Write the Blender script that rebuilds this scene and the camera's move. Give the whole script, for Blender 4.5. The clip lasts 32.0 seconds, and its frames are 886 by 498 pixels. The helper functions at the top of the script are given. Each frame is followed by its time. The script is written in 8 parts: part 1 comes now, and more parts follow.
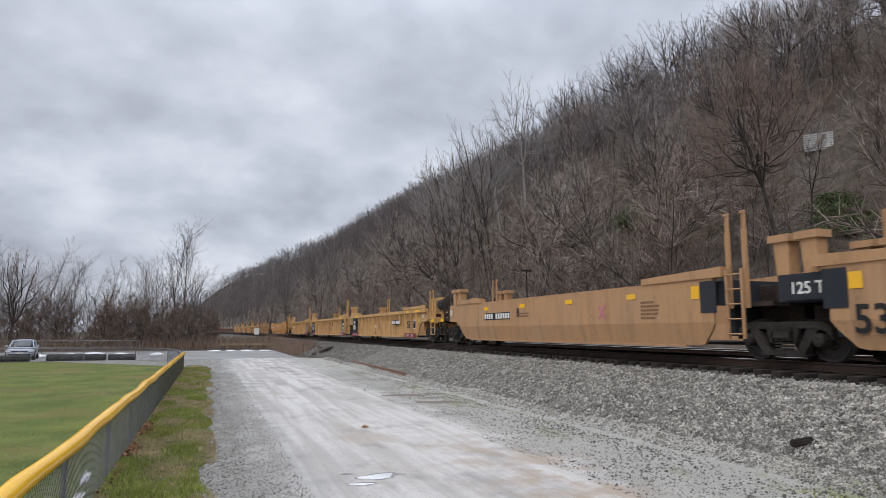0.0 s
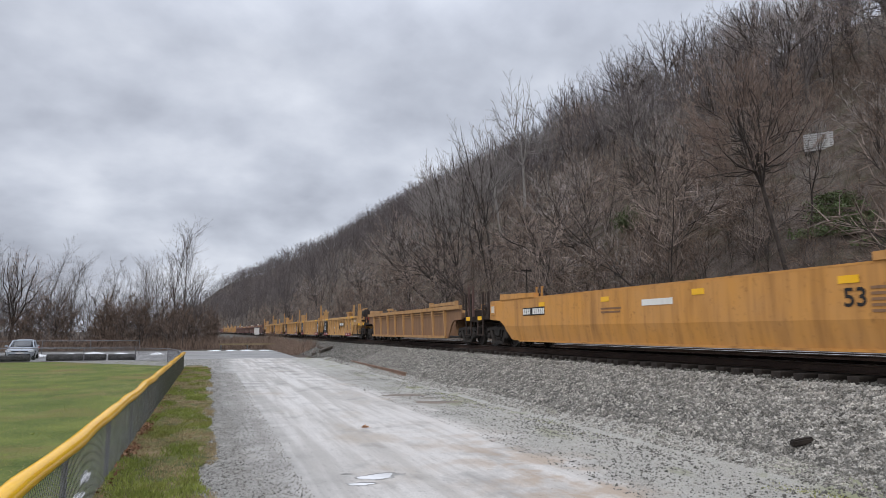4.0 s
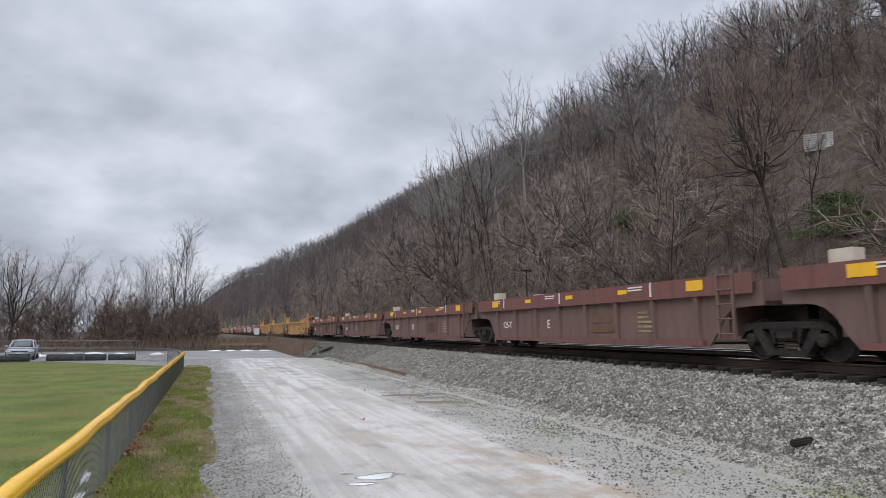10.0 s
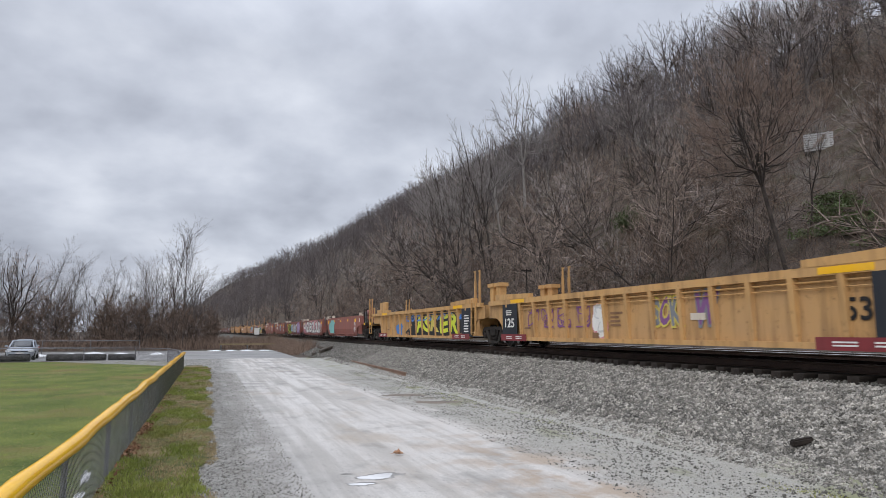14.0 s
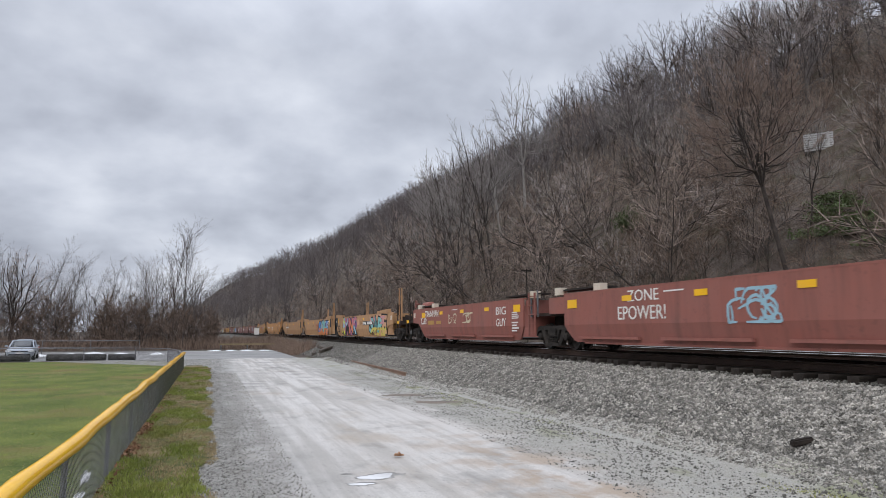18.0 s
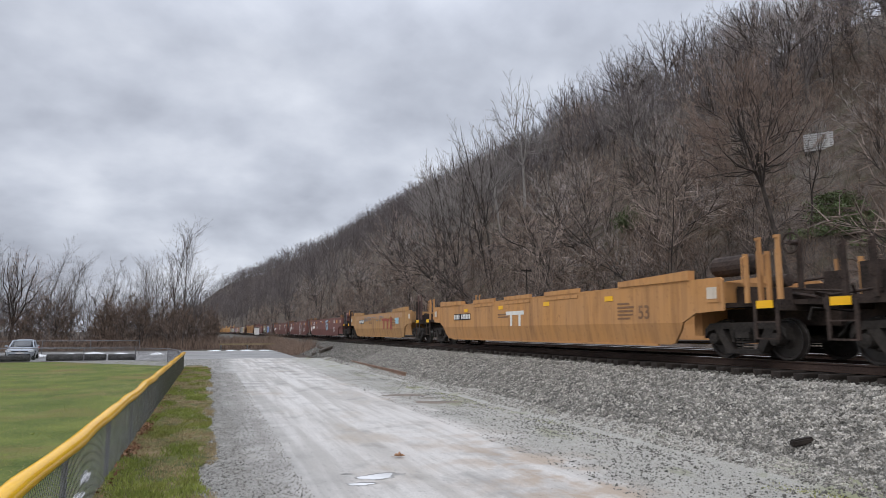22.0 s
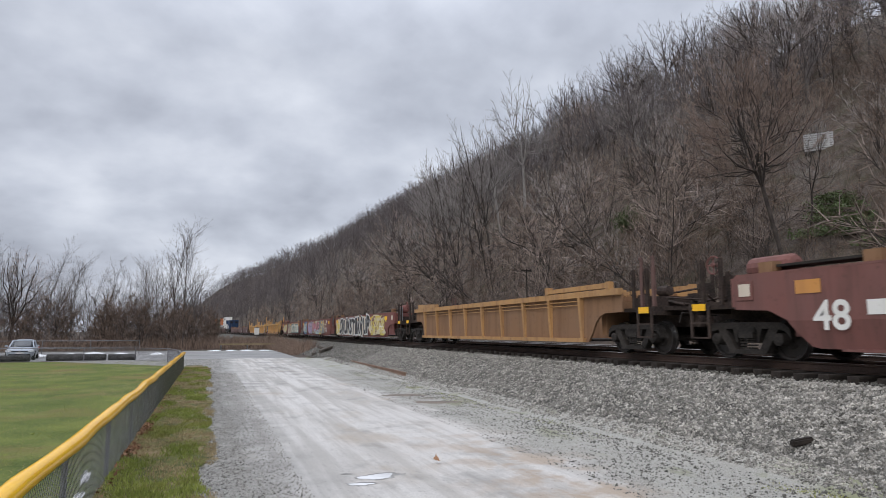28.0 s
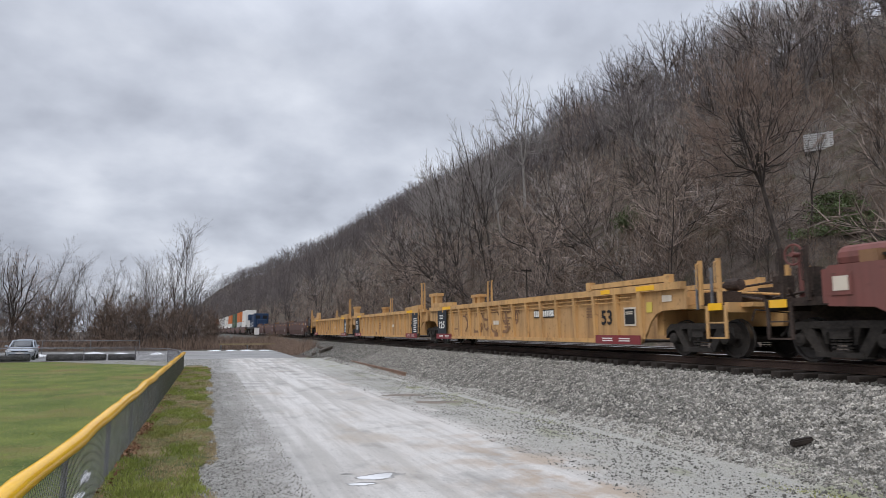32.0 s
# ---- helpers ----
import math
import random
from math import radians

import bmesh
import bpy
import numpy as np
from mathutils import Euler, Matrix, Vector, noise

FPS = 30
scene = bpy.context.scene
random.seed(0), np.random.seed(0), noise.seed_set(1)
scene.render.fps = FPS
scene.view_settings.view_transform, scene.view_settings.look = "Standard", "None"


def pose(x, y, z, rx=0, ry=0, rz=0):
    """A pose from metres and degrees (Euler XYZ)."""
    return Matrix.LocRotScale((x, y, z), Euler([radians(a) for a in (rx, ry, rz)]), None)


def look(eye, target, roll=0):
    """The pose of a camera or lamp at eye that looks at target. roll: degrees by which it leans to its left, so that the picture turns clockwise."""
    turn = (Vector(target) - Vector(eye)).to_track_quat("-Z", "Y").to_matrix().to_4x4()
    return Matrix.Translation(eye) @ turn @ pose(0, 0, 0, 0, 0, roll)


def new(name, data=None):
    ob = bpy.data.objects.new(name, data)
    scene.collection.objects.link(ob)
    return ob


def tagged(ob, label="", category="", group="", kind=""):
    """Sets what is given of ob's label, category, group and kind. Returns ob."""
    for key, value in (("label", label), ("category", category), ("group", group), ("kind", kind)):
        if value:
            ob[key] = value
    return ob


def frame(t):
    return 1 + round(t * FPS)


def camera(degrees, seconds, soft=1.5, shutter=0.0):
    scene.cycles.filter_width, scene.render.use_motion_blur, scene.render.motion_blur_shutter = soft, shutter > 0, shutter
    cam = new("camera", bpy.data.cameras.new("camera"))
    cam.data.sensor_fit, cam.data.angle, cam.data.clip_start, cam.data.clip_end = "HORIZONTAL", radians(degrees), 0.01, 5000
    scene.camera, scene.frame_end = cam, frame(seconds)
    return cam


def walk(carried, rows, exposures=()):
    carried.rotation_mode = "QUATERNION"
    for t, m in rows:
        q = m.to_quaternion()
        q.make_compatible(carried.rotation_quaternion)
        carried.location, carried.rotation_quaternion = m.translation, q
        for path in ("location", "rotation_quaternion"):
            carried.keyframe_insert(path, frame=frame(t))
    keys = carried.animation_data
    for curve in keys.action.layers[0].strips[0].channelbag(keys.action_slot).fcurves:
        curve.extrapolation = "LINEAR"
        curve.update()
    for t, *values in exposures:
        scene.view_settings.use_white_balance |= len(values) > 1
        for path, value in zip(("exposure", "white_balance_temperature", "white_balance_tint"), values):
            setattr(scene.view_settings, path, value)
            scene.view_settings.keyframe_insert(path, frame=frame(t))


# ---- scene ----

# ---------- camera ----------
cam = camera(69.03, 32.0, soft=0.55, shutter=0.08)
AIM = pose(0, 0, 2.05, 97.30, 0, -19.72)
walk(cam, [(0.0, AIM), (32.0, AIM)], exposures=[(0.0, 0.0), (32.0, 0.0)])

# ---------- world and sun: an overcast winter sky ----------
SUN_UP, SUN_TURN = radians(42), radians(230)
world = bpy.data.worlds.new("overcast_sky")
scene.world = world
world.use_nodes = True


def build_world():
    nt = world.node_tree
    nt.nodes.clear()
    n, ln = nt.nodes.new, nt.links.new
    out, bg = n("ShaderNodeOutputWorld"), n("ShaderNodeBackground")
    sky = n("ShaderNodeTexSky")
    sky.sky_type, sky.sun_disc = "NISHITA", False
    sky.sun_elevation, sky.sun_rotation = SUN_UP, SUN_TURN
    sky.air_density, sky.dust_density = 1.0, 4.0
    skyscale = n("ShaderNodeVectorMath")
    skyscale.operation = "SCALE"
    skyscale.inputs[3].default_value = 0.10
    ln(sky.outputs[0], skyscale.inputs[0])
    tc = n("ShaderNodeTexCoord")
    sep = n("ShaderNodeSeparateXYZ")
    ln(tc.outputs["Generated"], sep.inputs[0])
    # clouds lie on a flat layer: divide the direction by its height
    lift = n("ShaderNodeMath")
    lift.operation = "ADD"
    lift.inputs[1].default_value = 0.45
    up = n("ShaderNodeMath")
    up.operation = "MAXIMUM"
    up.inputs[1].default_value = 0.0
    ln(sep.outputs[2], up.inputs[0])
    ln(up.outputs[0], lift.inputs[0])
    div = n("ShaderNodeVectorMath")
    div.operation = "DIVIDE"
    comb = n("ShaderNodeCombineXYZ")
    for k in range(3):
        ln(lift.outputs[0], comb.inputs[k])
    ln(tc.outputs["Generated"], div.inputs[0])
    ln(comb.outputs[0], div.inputs[1])
    big, small = n("ShaderNodeTexNoise"), n("ShaderNodeTexNoise")
    for tex, sc, det in ((big, 2.6, 3.5), (small, 6.5, 5.0)):
        tex.inputs["Scale"].default_value, tex.inputs["Detail"].default_value = sc, det
        tex.inputs["Roughness"].default_value = 0.52
        ln(div.outputs[0], tex.inputs["Vector"])
    mix = n("ShaderNodeMix")
    mix.inputs[0].default_value = 0.33
    ln(big.outputs[0], mix.inputs[2])
    ln(small.outputs[0], mix.inputs[3])
    ramp = n("ShaderNodeValToRGB")
    ramp.color_ramp.elements[0].position, ramp.color_ramp.elements[0].color = 0.34, (0.41, 0.44, 0.52, 1)
    ramp.color_ramp.elements[1].position, ramp.color_ramp.elements[1].color = 0.66, (0.80, 0.84, 0.93, 1)
    mid = ramp.color_ramp.elements.new(0.5)
    mid.color = (0.595, 0.635, 0.73, 1)
    ln(mix.outputs[0], ramp.inputs[0])
    # an overcast sky is brighter towards the zenith
    grow = n("ShaderNodeMapRange")
    grow.inputs[1].default_value, grow.inputs[2].default_value = 0.40, 1.0
    grow.inputs[3].default_value, grow.inputs[4].default_value = 1.0, 2.6
    ln(sep.outputs[2], grow.inputs[0])
    cloud = n("ShaderNodeVectorMath")
    cloud.operation = "SCALE"
    ln(ramp.outputs[0], cloud.inputs[0])
    ln(grow.outputs[0], cloud.inputs[3])
    cover = n("ShaderNodeMix")
    cover.data_type = "RGBA"
    cover.inputs[0].default_value = 0.93
    ln(skyscale.outputs[0], cover.inputs[6])
    ln(cloud.outputs[0], cover.inputs[7])
    ln(cover.outputs[2], bg.inputs[0])
    bg.inputs[1].default_value = 1.0
    ln(bg.outputs[0], out.inputs[0])


build_world()
sun = new("sun", bpy.data.lights.new("sun", "SUN"))
sun.data.energy, sun.data.angle, sun.data.color = 1.15, radians(40), (1.0, 0.96, 0.9)
sun.matrix_world = look((0, 0, 60), (-20 * math.sin(SUN_TURN), -20 * math.cos(SUN_TURN), 60 - 20 * math.tan(SUN_UP)))


# ---------- materials ----------
def mat(name, c1, c2, rough=0.8, scale=3.0, fine=40.0, bump=0.25, metal=0.0, c3=None, dist=0.01, spread=0.0, vary=0.0, spec=0.3, stretch=None):
    """Two-scale noise between c1 and c2, spots of c3, fine relief; vary: brightness from piece to piece."""
    m = bpy.data.materials.new(name)
    m.use_nodes = True
    nt = m.node_tree
    n, ln = nt.nodes.new, nt.links.new
    b = nt.nodes["Principled BSDF"]
    tc = n("ShaderNodeTexCoord")
    src = tc.outputs["Object"]
    if stretch:
        mp = n("ShaderNodeMapping")
        mp.inputs["Scale"].default_value = stretch
        ln(src, mp.inputs[0])
        src = mp.outputs[0]
    a, f = n("ShaderNodeTexNoise"), n("ShaderNodeTexNoise")
    a.inputs["Scale"].default_value, a.inputs["Detail"].default_value = scale, 4
    f.inputs["Scale"].default_value, f.inputs["Detail"].default_value = fine, 3
    ln(src, a.inputs[0])
    ln(src, f.inputs[0])
    mx = n("ShaderNodeMix")
    mx.inputs[0].default_value = 0.45
    ln(a.outputs[0], mx.inputs[2])
    ln(f.outputs[0], mx.inputs[3])
    ramp = n("ShaderNodeValToRGB")
    e = ramp.color_ramp.elements
    e[0].position, e[0].color = 0.36 - spread, (*c1, 1)
    e[1].position, e[1].color = 0.64 + spread, (*c2, 1)
    ln(mx.outputs[0], ramp.inputs[0])
    col = ramp.outputs[0]
    if c3:
        v = n("ShaderNodeTexNoise")
        v.inputs["Scale"].default_value, v.inputs["Detail"].default_value = scale * 0.35, 6
        v.inputs["Roughness"].default_value = 0.65
        ln(src, v.inputs[0])
        r3 = n("ShaderNodeValToRGB")
        r3.color_ramp.elements[0].position, r3.color_ramp.elements[1].position = 0.5, 0.66
        ln(v.outputs[0], r3.inputs[0])
        m3 = n("ShaderNodeMix")
        m3.data_type = "RGBA"
        m3.inputs[7].default_value = (*c3, 1)
        ln(r3.outputs[0], m3.inputs[0])
        ln(col, m3.inputs[6])
        col = m3.outputs[2]
    if vary:
        oi = n("ShaderNodeObjectInfo")
        geo = n("ShaderNodeNewGeometry")
        ad = n("ShaderNodeMath")
        ad.operation = "ADD"
        ln(oi.outputs["Random"], ad.inputs[0])
        ln(geo.outputs["Random Per Island"], ad.inputs[1])
        rng = n("ShaderNodeMapRange")
        rng.inputs[1].default_value, rng.inputs[2].default_value = 0, 2
        rng.inputs[3].default_value, rng.inputs[4].default_value = 1 - vary, 1 + vary
        ln(ad.outputs[0], rng.inputs[0])
        sc = n("ShaderNodeVectorMath")
        sc.operation = "SCALE"
        ln(col, sc.inputs[0])
        ln(rng.outputs[0], sc.inputs[3])
        col = sc.outputs[0]
    ln(col, b.inputs["Base Color"])
    b.inputs["Roughness"].default_value, b.inputs["Metallic"].default_value = rough, metal
    b.inputs["Specular IOR Level"].default_value = spec
    if bump:
        bp = n("ShaderNodeBump")
        bp.inputs["Strength"].default_value, bp.inputs["Distance"].default_value = bump, dist
        ln(f.outputs[0], bp.inputs["Height"])
        ln(bp.outputs[0], b.inputs["Normal"])
    return m


def paint(name, c, dirt=(0.09, 0.06, 0.045), amount=0.5, rough=0.68):
    """Weathered railcar paint: fading, vertical grime streaks, rust specks."""
    m = bpy.data.materials.new(name)
    m.use_nodes = True
    nt = m.node_tree
    n, ln = nt.nodes.new, nt.links.new
    b = nt.nodes["Principled BSDF"]
    tc = n("ShaderNodeTexCoord")
    oi = n("ShaderNodeObjectInfo")
    sh = n("ShaderNodeVectorMath")
    sh.operation = "ADD"
    ln(tc.outputs["Object"], sh.inputs[0])
    cb = n("ShaderNodeCombineXYZ")
    mu = n("ShaderNodeMath")
    mu.operation = "MULTIPLY"
    mu.inputs[1].default_value = 30
    ln(oi.outputs["Random"], mu.inputs[0])
    ln(mu.outputs[0], cb.inputs[1])
    ln(cb.outputs[0], sh.inputs[1])

    def nz(scale, detail, stretch):
        mp = n("ShaderNodeMapping")
        mp.inputs["Scale"].default_value = stretch
        ln(sh.outputs[0], mp.inputs[0])
        t = n("ShaderNodeTexNoise")
        t.inputs["Scale"].default_value, t.inputs["Detail"].default_value, t.inputs["Roughness"].default_value = scale, detail, 0.6
        ln(mp.outputs[0], t.inputs[0])
        return t.outputs[0]

    def ramp(v, lo, hi, top):
        r = n("ShaderNodeMapRange")
        r.inputs[1].default_value, r.inputs[2].default_value, r.inputs[4].default_value = lo, hi, top
        ln(v, r.inputs[0])
        return r.outputs[0]

    def blend(fac, a, col):
        x = n("ShaderNodeMix")
        x.data_type = "RGBA"
        ln(fac, x.inputs[0])
        if isinstance(a, tuple):
            x.inputs[6].default_value = (*a, 1)
        else:
            ln(a, x.inputs[6])
        x.inputs[7].default_value = (*col, 1)
        return x.outputs[2]

    fade = tuple(min(1, v * 0.82 + 0.012 + 0.06 * max(c)) for v in c)
    col = blend(ramp(nz(0.8, 4, (1, 1, 1)), 0.35, 0.7, 0.8), c, fade)
    col = blend(ramp(nz(1.6, 5, (1, 2.2, 0.22)), 0.46, 0.8, amount), col, dirt)
    col = blend(ramp(nz(7, 6, (1, 1, 1)), 0.58, 0.75, amount * 0.8), col, tuple(v * 0.9 for v in dirt))
    ln(col, b.inputs["Base Color"])
    b.inputs["Roughness"].default_value, b.inputs["Specular IOR Level"].default_value = rough, 0.2
    bp = n("ShaderNodeBump")
    bp.inputs["Strength"].default_value, bp.inputs["Distance"].default_value = 0.12, 0.01
    ln(nz(3, 3, (1, 1, 1)), bp.inputs["Height"])
    ln(bp.outputs[0], b.inputs["Normal"])
    return m


M = {
    "soil": mat("leaf_litter", (0.036, 0.028, 0.023), (0.165, 0.13, 0.107), 0.95, 1.1, 13, 1.0, c3=(0.066, 0.06, 0.034), dist=0.15),
    "lawn": mat("lawn", (0.048, 0.077, 0.012), (0.165, 0.19, 0.042), 0.9, 0.6, 22, 0.8, c3=(0.175, 0.13, 0.05), dist=0.03),
    "rough_grass": mat("rough_grass", (0.035, 0.045, 0.010), (0.16, 0.155, 0.045), 0.9, 2.2, 24, 0.9, c3=(0.25, 0.185, 0.11), dist=0.04),
    "asphalt": mat("wet_asphalt", (0.14, 0.138, 0.135), (0.31, 0.305, 0.295), 0.55, 0.4, 20, 0.3, spec=0.45),
    # bed kept dark: shade in the gaps between loose stones, put in as colour
    "ballast": mat("ballast_bed", (0.02, 0.019, 0.017), (0.2, 0.19, 0.17), 0.9, 2, 26, 1.0, dist=0.05),
    "stone": mat("ballast_stone", (0.085, 0.081, 0.072), (0.42, 0.398, 0.36), 0.8, 5, 60, 0.3, vary=0.95),
    "dark_pebble": mat("dark_gravel", (0.075, 0.072, 0.064), (0.25, 0.24, 0.215), 0.8, 5, 60, 0.3, vary=0.7),
    "pebble": mat("verge_pebble", (0.17, 0.16, 0.145), (0.46, 0.445, 0.41), 0.85, 5, 60, 0.3, vary=0.8),
    "tie": mat("creosoted_tie", (0.008, 0.0065, 0.0055), (0.042, 0.033, 0.028), 0.9, 3, 30, 0.5, stretch=(0.4, 3, 3), vary=0.3),
    "rail": mat("rusty_rail", (0.03, 0.018, 0.014), (0.07, 0.045, 0.036), 0.75, 2, 30, 0.2),
    "railhead": mat("polished_rail_head", (0.45, 0.44, 0.43), (0.6, 0.59, 0.57), 0.3, 2, 60, 0.05, metal=1.0),
    "bark": mat("grey_brown_bark", (0.026, 0.021, 0.019), (0.088, 0.072, 0.064), 0.95, 2, 20, 0.5, vary=0.35),
    "twig": mat("brown_twigs", (0.20, 0.157, 0.136), (0.43, 0.343, 0.297), 0.95, 1, 8, 0, vary=0.6),
    "twig_grey": mat("grey_twigs", (0.20, 0.175, 0.166), (0.42, 0.372, 0.352), 0.95, 1, 8, 0, vary=0.55),
    "twig_red": mat("reddish_twigs", (0.12, 0.088, 0.074), (0.26, 0.195, 0.165), 0.95, 1, 8, 0, vary=0.5),
    "bark_pale": mat("pale_grey_bark", (0.16, 0.145, 0.135), (0.33, 0.31, 0.29), 0.9, 2, 20, 0.4),
    "twig_pale": mat("pale_grey_twigs", (0.22, 0.2, 0.19), (0.36, 0.335, 0.32), 0.95, 1, 8, 0, vary=0.4),
    # paler, cooler greys: distance haze painted into twigs and bark
    "twig_far": mat("hazed_grey_twigs", (0.16, 0.142, 0.142), (0.31, 0.28, 0.283), 0.95, 0.3, 3, 0, vary=0.4),
    "bark_far": mat("hazed_grey_bark", (0.08, 0.07, 0.067), (0.165, 0.146, 0.14), 0.95, 1, 8, 0, vary=0.3),
    "brush": mat("dry_brush", (0.11, 0.078, 0.062), (0.27, 0.195, 0.15), 0.95, 1, 8, 0, vary=0.45),
    "cane": mat("dull_dry_canes", (0.075, 0.055, 0.044), (0.18, 0.135, 0.105), 0.95, 1, 8, 0, vary=0.5),
    # twig_far made darker, the haze grey still in its colour
    "twig_dim": mat("dim_hazed_twigs", (0.105, 0.09, 0.09), (0.21, 0.183, 0.186), 0.95, 0.3, 3, 0, vary=0.4),
    "ever": mat("evergreen_leaves", (0.052, 0.075, 0.03), (0.115, 0.15, 0.06), 0.7, 2, 8, 0, vary=0.4),
    "blade": mat("grass_blades", (0.15, 0.19, 0.034), (0.31, 0.345, 0.085), 0.8, 0.7, 9, 0, c3=(0.27, 0.22, 0.085), vary=0.45),
    "moss": mat("bright_moss", (0.16, 0.18, 0.035), (0.28, 0.29, 0.08), 0.95, 2, 20, 0, vary=0.4),
    "drygrass": mat("dry_grass", (0.23, 0.18, 0.10), (0.40, 0.32, 0.19), 0.9, 1.5, 12, 0, vary=0.4),
    "galv": mat("galvanised_wire", (0.11, 0.11, 0.117), (0.23, 0.23, 0.245), 0.45, 4, 40, 0.1, metal=0.4),
    "cap": mat("yellow_plastic_cap", (0.90, 0.47, 0.002), (0.96, 0.54, 0.004), 0.5, 1.5, 12, 0.0, spec=0.12),
    "log": mat("dark_weathered_log", (0.018, 0.018, 0.017), (0.055, 0.052, 0.05), 0.85, 2, 20, 0.5),
    "old_wood": mat("grey_old_wood", (0.05, 0.043, 0.037), (0.14, 0.12, 0.10), 0.9, 3, 30, 0.4, stretch=(0.5, 3, 3)),
    "snow": mat("old_snow", (0.72, 0.74, 0.77), (0.85, 0.86, 0.88), 0.8, 3, 20, 0.3),
    # near-white base colour paints in the reflection of the bright sky
    "water": mat("puddle_sky_white", (0.80, 0.81, 0.82), (0.86, 0.86, 0.87), 0.04, 2, 9, 0.02, spec=0.5),
    "mud": mat("brown_mud_puddle", (0.13, 0.10, 0.078), (0.22, 0.175, 0.14), 0.6, 2, 9, 0.05, spec=0.3),
    "leaf": mat("dry_oak_leaf", (0.26, 0.13, 0.07), (0.46, 0.28, 0.17), 0.8, 20, 90, 0.2),
    "steel": mat("dark_truck_steel", (0.011, 0.010, 0.009), (0.042, 0.035, 0.031), 0.8, 2.5, 22, 0.3),
    "frame": mat("dusty_side_frame", (0.011, 0.0095, 0.0085), (0.045, 0.038, 0.034), 0.85, 2.5, 18, 0.3),
    "grime": mat("oily_brown_grime", (0.016, 0.012, 0.010), (0.07, 0.048, 0.04), 0.85, 2.0, 20, 0.3),
    "wheel": mat("wheel_steel", (0.018, 0.0155, 0.014), (0.045, 0.038, 0.035), 0.6, 3, 20, 0.1),
    "tread": mat("wheel_tread", (0.4, 0.39, 0.38), (0.55, 0.54, 0.52), 0.3, 3, 30, 0.05, metal=1.0),
    "black": paint("black_panel_paint", (0.022, 0.026, 0.034), (0.06, 0.05, 0.045), 0.4),
    "yellow": paint("yellow_railcar_paint", (0.55, 0.322, 0.128), (0.16, 0.092, 0.047), 0.7),
    # grime, plus a darker yellow that paints in shade between the ribs
    "yellow_side": paint("grimy_shaded_yellow_side", (0.50, 0.292, 0.122), (0.13, 0.075, 0.042), 0.85),
    "tan": paint("faded_tan_railcar_paint", (0.45, 0.258, 0.13), (0.18, 0.108, 0.066), 0.55),
    "orange": paint("orange_yellow_railcar_paint", (0.56, 0.27, 0.07), (0.16, 0.075, 0.035), 0.6),
    "dull_orange": paint("dull_orange_railcar_paint", (0.50, 0.255, 0.095), (0.17, 0.085, 0.045), 0.65),
    "ochre_tan": paint("dull_ochre_tan_paint", (0.42, 0.235, 0.095), (0.17, 0.09, 0.055), 0.75),
    "rust": paint("grimy_brown_yellow_paint", (0.235, 0.13, 0.07), (0.1, 0.052, 0.032), 0.65),
    "ochre": paint("ochre_top_paint", (0.45, 0.26, 0.075), (0.15, 0.075, 0.03), 0.6),
    "brown": paint("oxide_brown_paint", (0.185, 0.081, 0.07), (0.07, 0.044, 0.04), 0.65),
    "red_brown": paint("faded_red_brown_paint", (0.29, 0.108, 0.087), (0.11, 0.068, 0.06), 0.55),
    "maroon_brown": paint("dull_maroon_brown_paint", (0.19, 0.072, 0.062), (0.075, 0.045, 0.04), 0.6),
    "dark_brown": paint("dark_brown_paint", (0.128, 0.075, 0.066), (0.05, 0.035, 0.032), 0.6),
    "dusty_brown": paint("dusty_brown_paint", (0.17, 0.108, 0.094), (0.08, 0.055, 0.048), 0.6),
    "faint": paint("faded_ochre_emblem", (0.17, 0.095, 0.06), (0.08, 0.05, 0.04), 0.6),
    "maroon": paint("maroon_panel_paint", (0.21, 0.035, 0.04), (0.08, 0.03, 0.03), 0.4),
    "white": paint("white_lettering", (0.74, 0.73, 0.70), (0.35, 0.33, 0.3), 0.3),
    "blackpaint": paint("black_lettering", (0.015, 0.015, 0.017), (0.06, 0.05, 0.04), 0.3),
    "reflect": paint("yellow_reflective_patch", (0.85, 0.46, 0.015), (0.5, 0.28, 0.02), 0.25),
    "reflect_old": paint("faded_orange_reflective_patch", (0.55, 0.255, 0.07), (0.25, 0.11, 0.05), 0.45),
    "palebox": paint("faded_white_box", (0.62, 0.55, 0.46), (0.3, 0.2, 0.13), 0.5),
}
cap_shader = M["cap"].node_tree.nodes["Principled BSDF"].inputs
cap_shader["Coat Weight"].default_value, cap_shader["Coat Roughness"].default_value = 0.6, 0.08
SPRAY = {
    "silver": (0.55, 0.55, 0.55), "white": (0.76, 0.75, 0.72), "pink": (0.58, 0.27, 0.30), "teal": (0.08, 0.22, 0.23), "blue": (0.06, 0.2, 0.55),
    "lilac": (0.42, 0.33, 0.5), "yellow": (0.60, 0.48, 0.09), "lime": (0.62, 0.68, 0.05), "black": (0.02, 0.02, 0.022), "red": (0.5, 0.07, 0.05), "purple": (0.22, 0.09, 0.24),
    "cream": (0.58, 0.51, 0.37), "orange": (0.62, 0.20, 0.06), "sky": (0.3, 0.48, 0.58), "green": (0.10, 0.15, 0.10), "grey": (0.2, 0.21, 0.23), "rose": (0.5, 0.16, 0.22), "brick": (0.33, 0.07, 0.045),
    "aqua": (0.20, 0.47, 0.46), "peach": (0.6, 0.33, 0.19)}
for key, c in SPRAY.items():
    M["s_" + key] = paint("spray_" + key, c, tuple(0.55 * v + 0.02 for v in c), 0.35, 0.6)


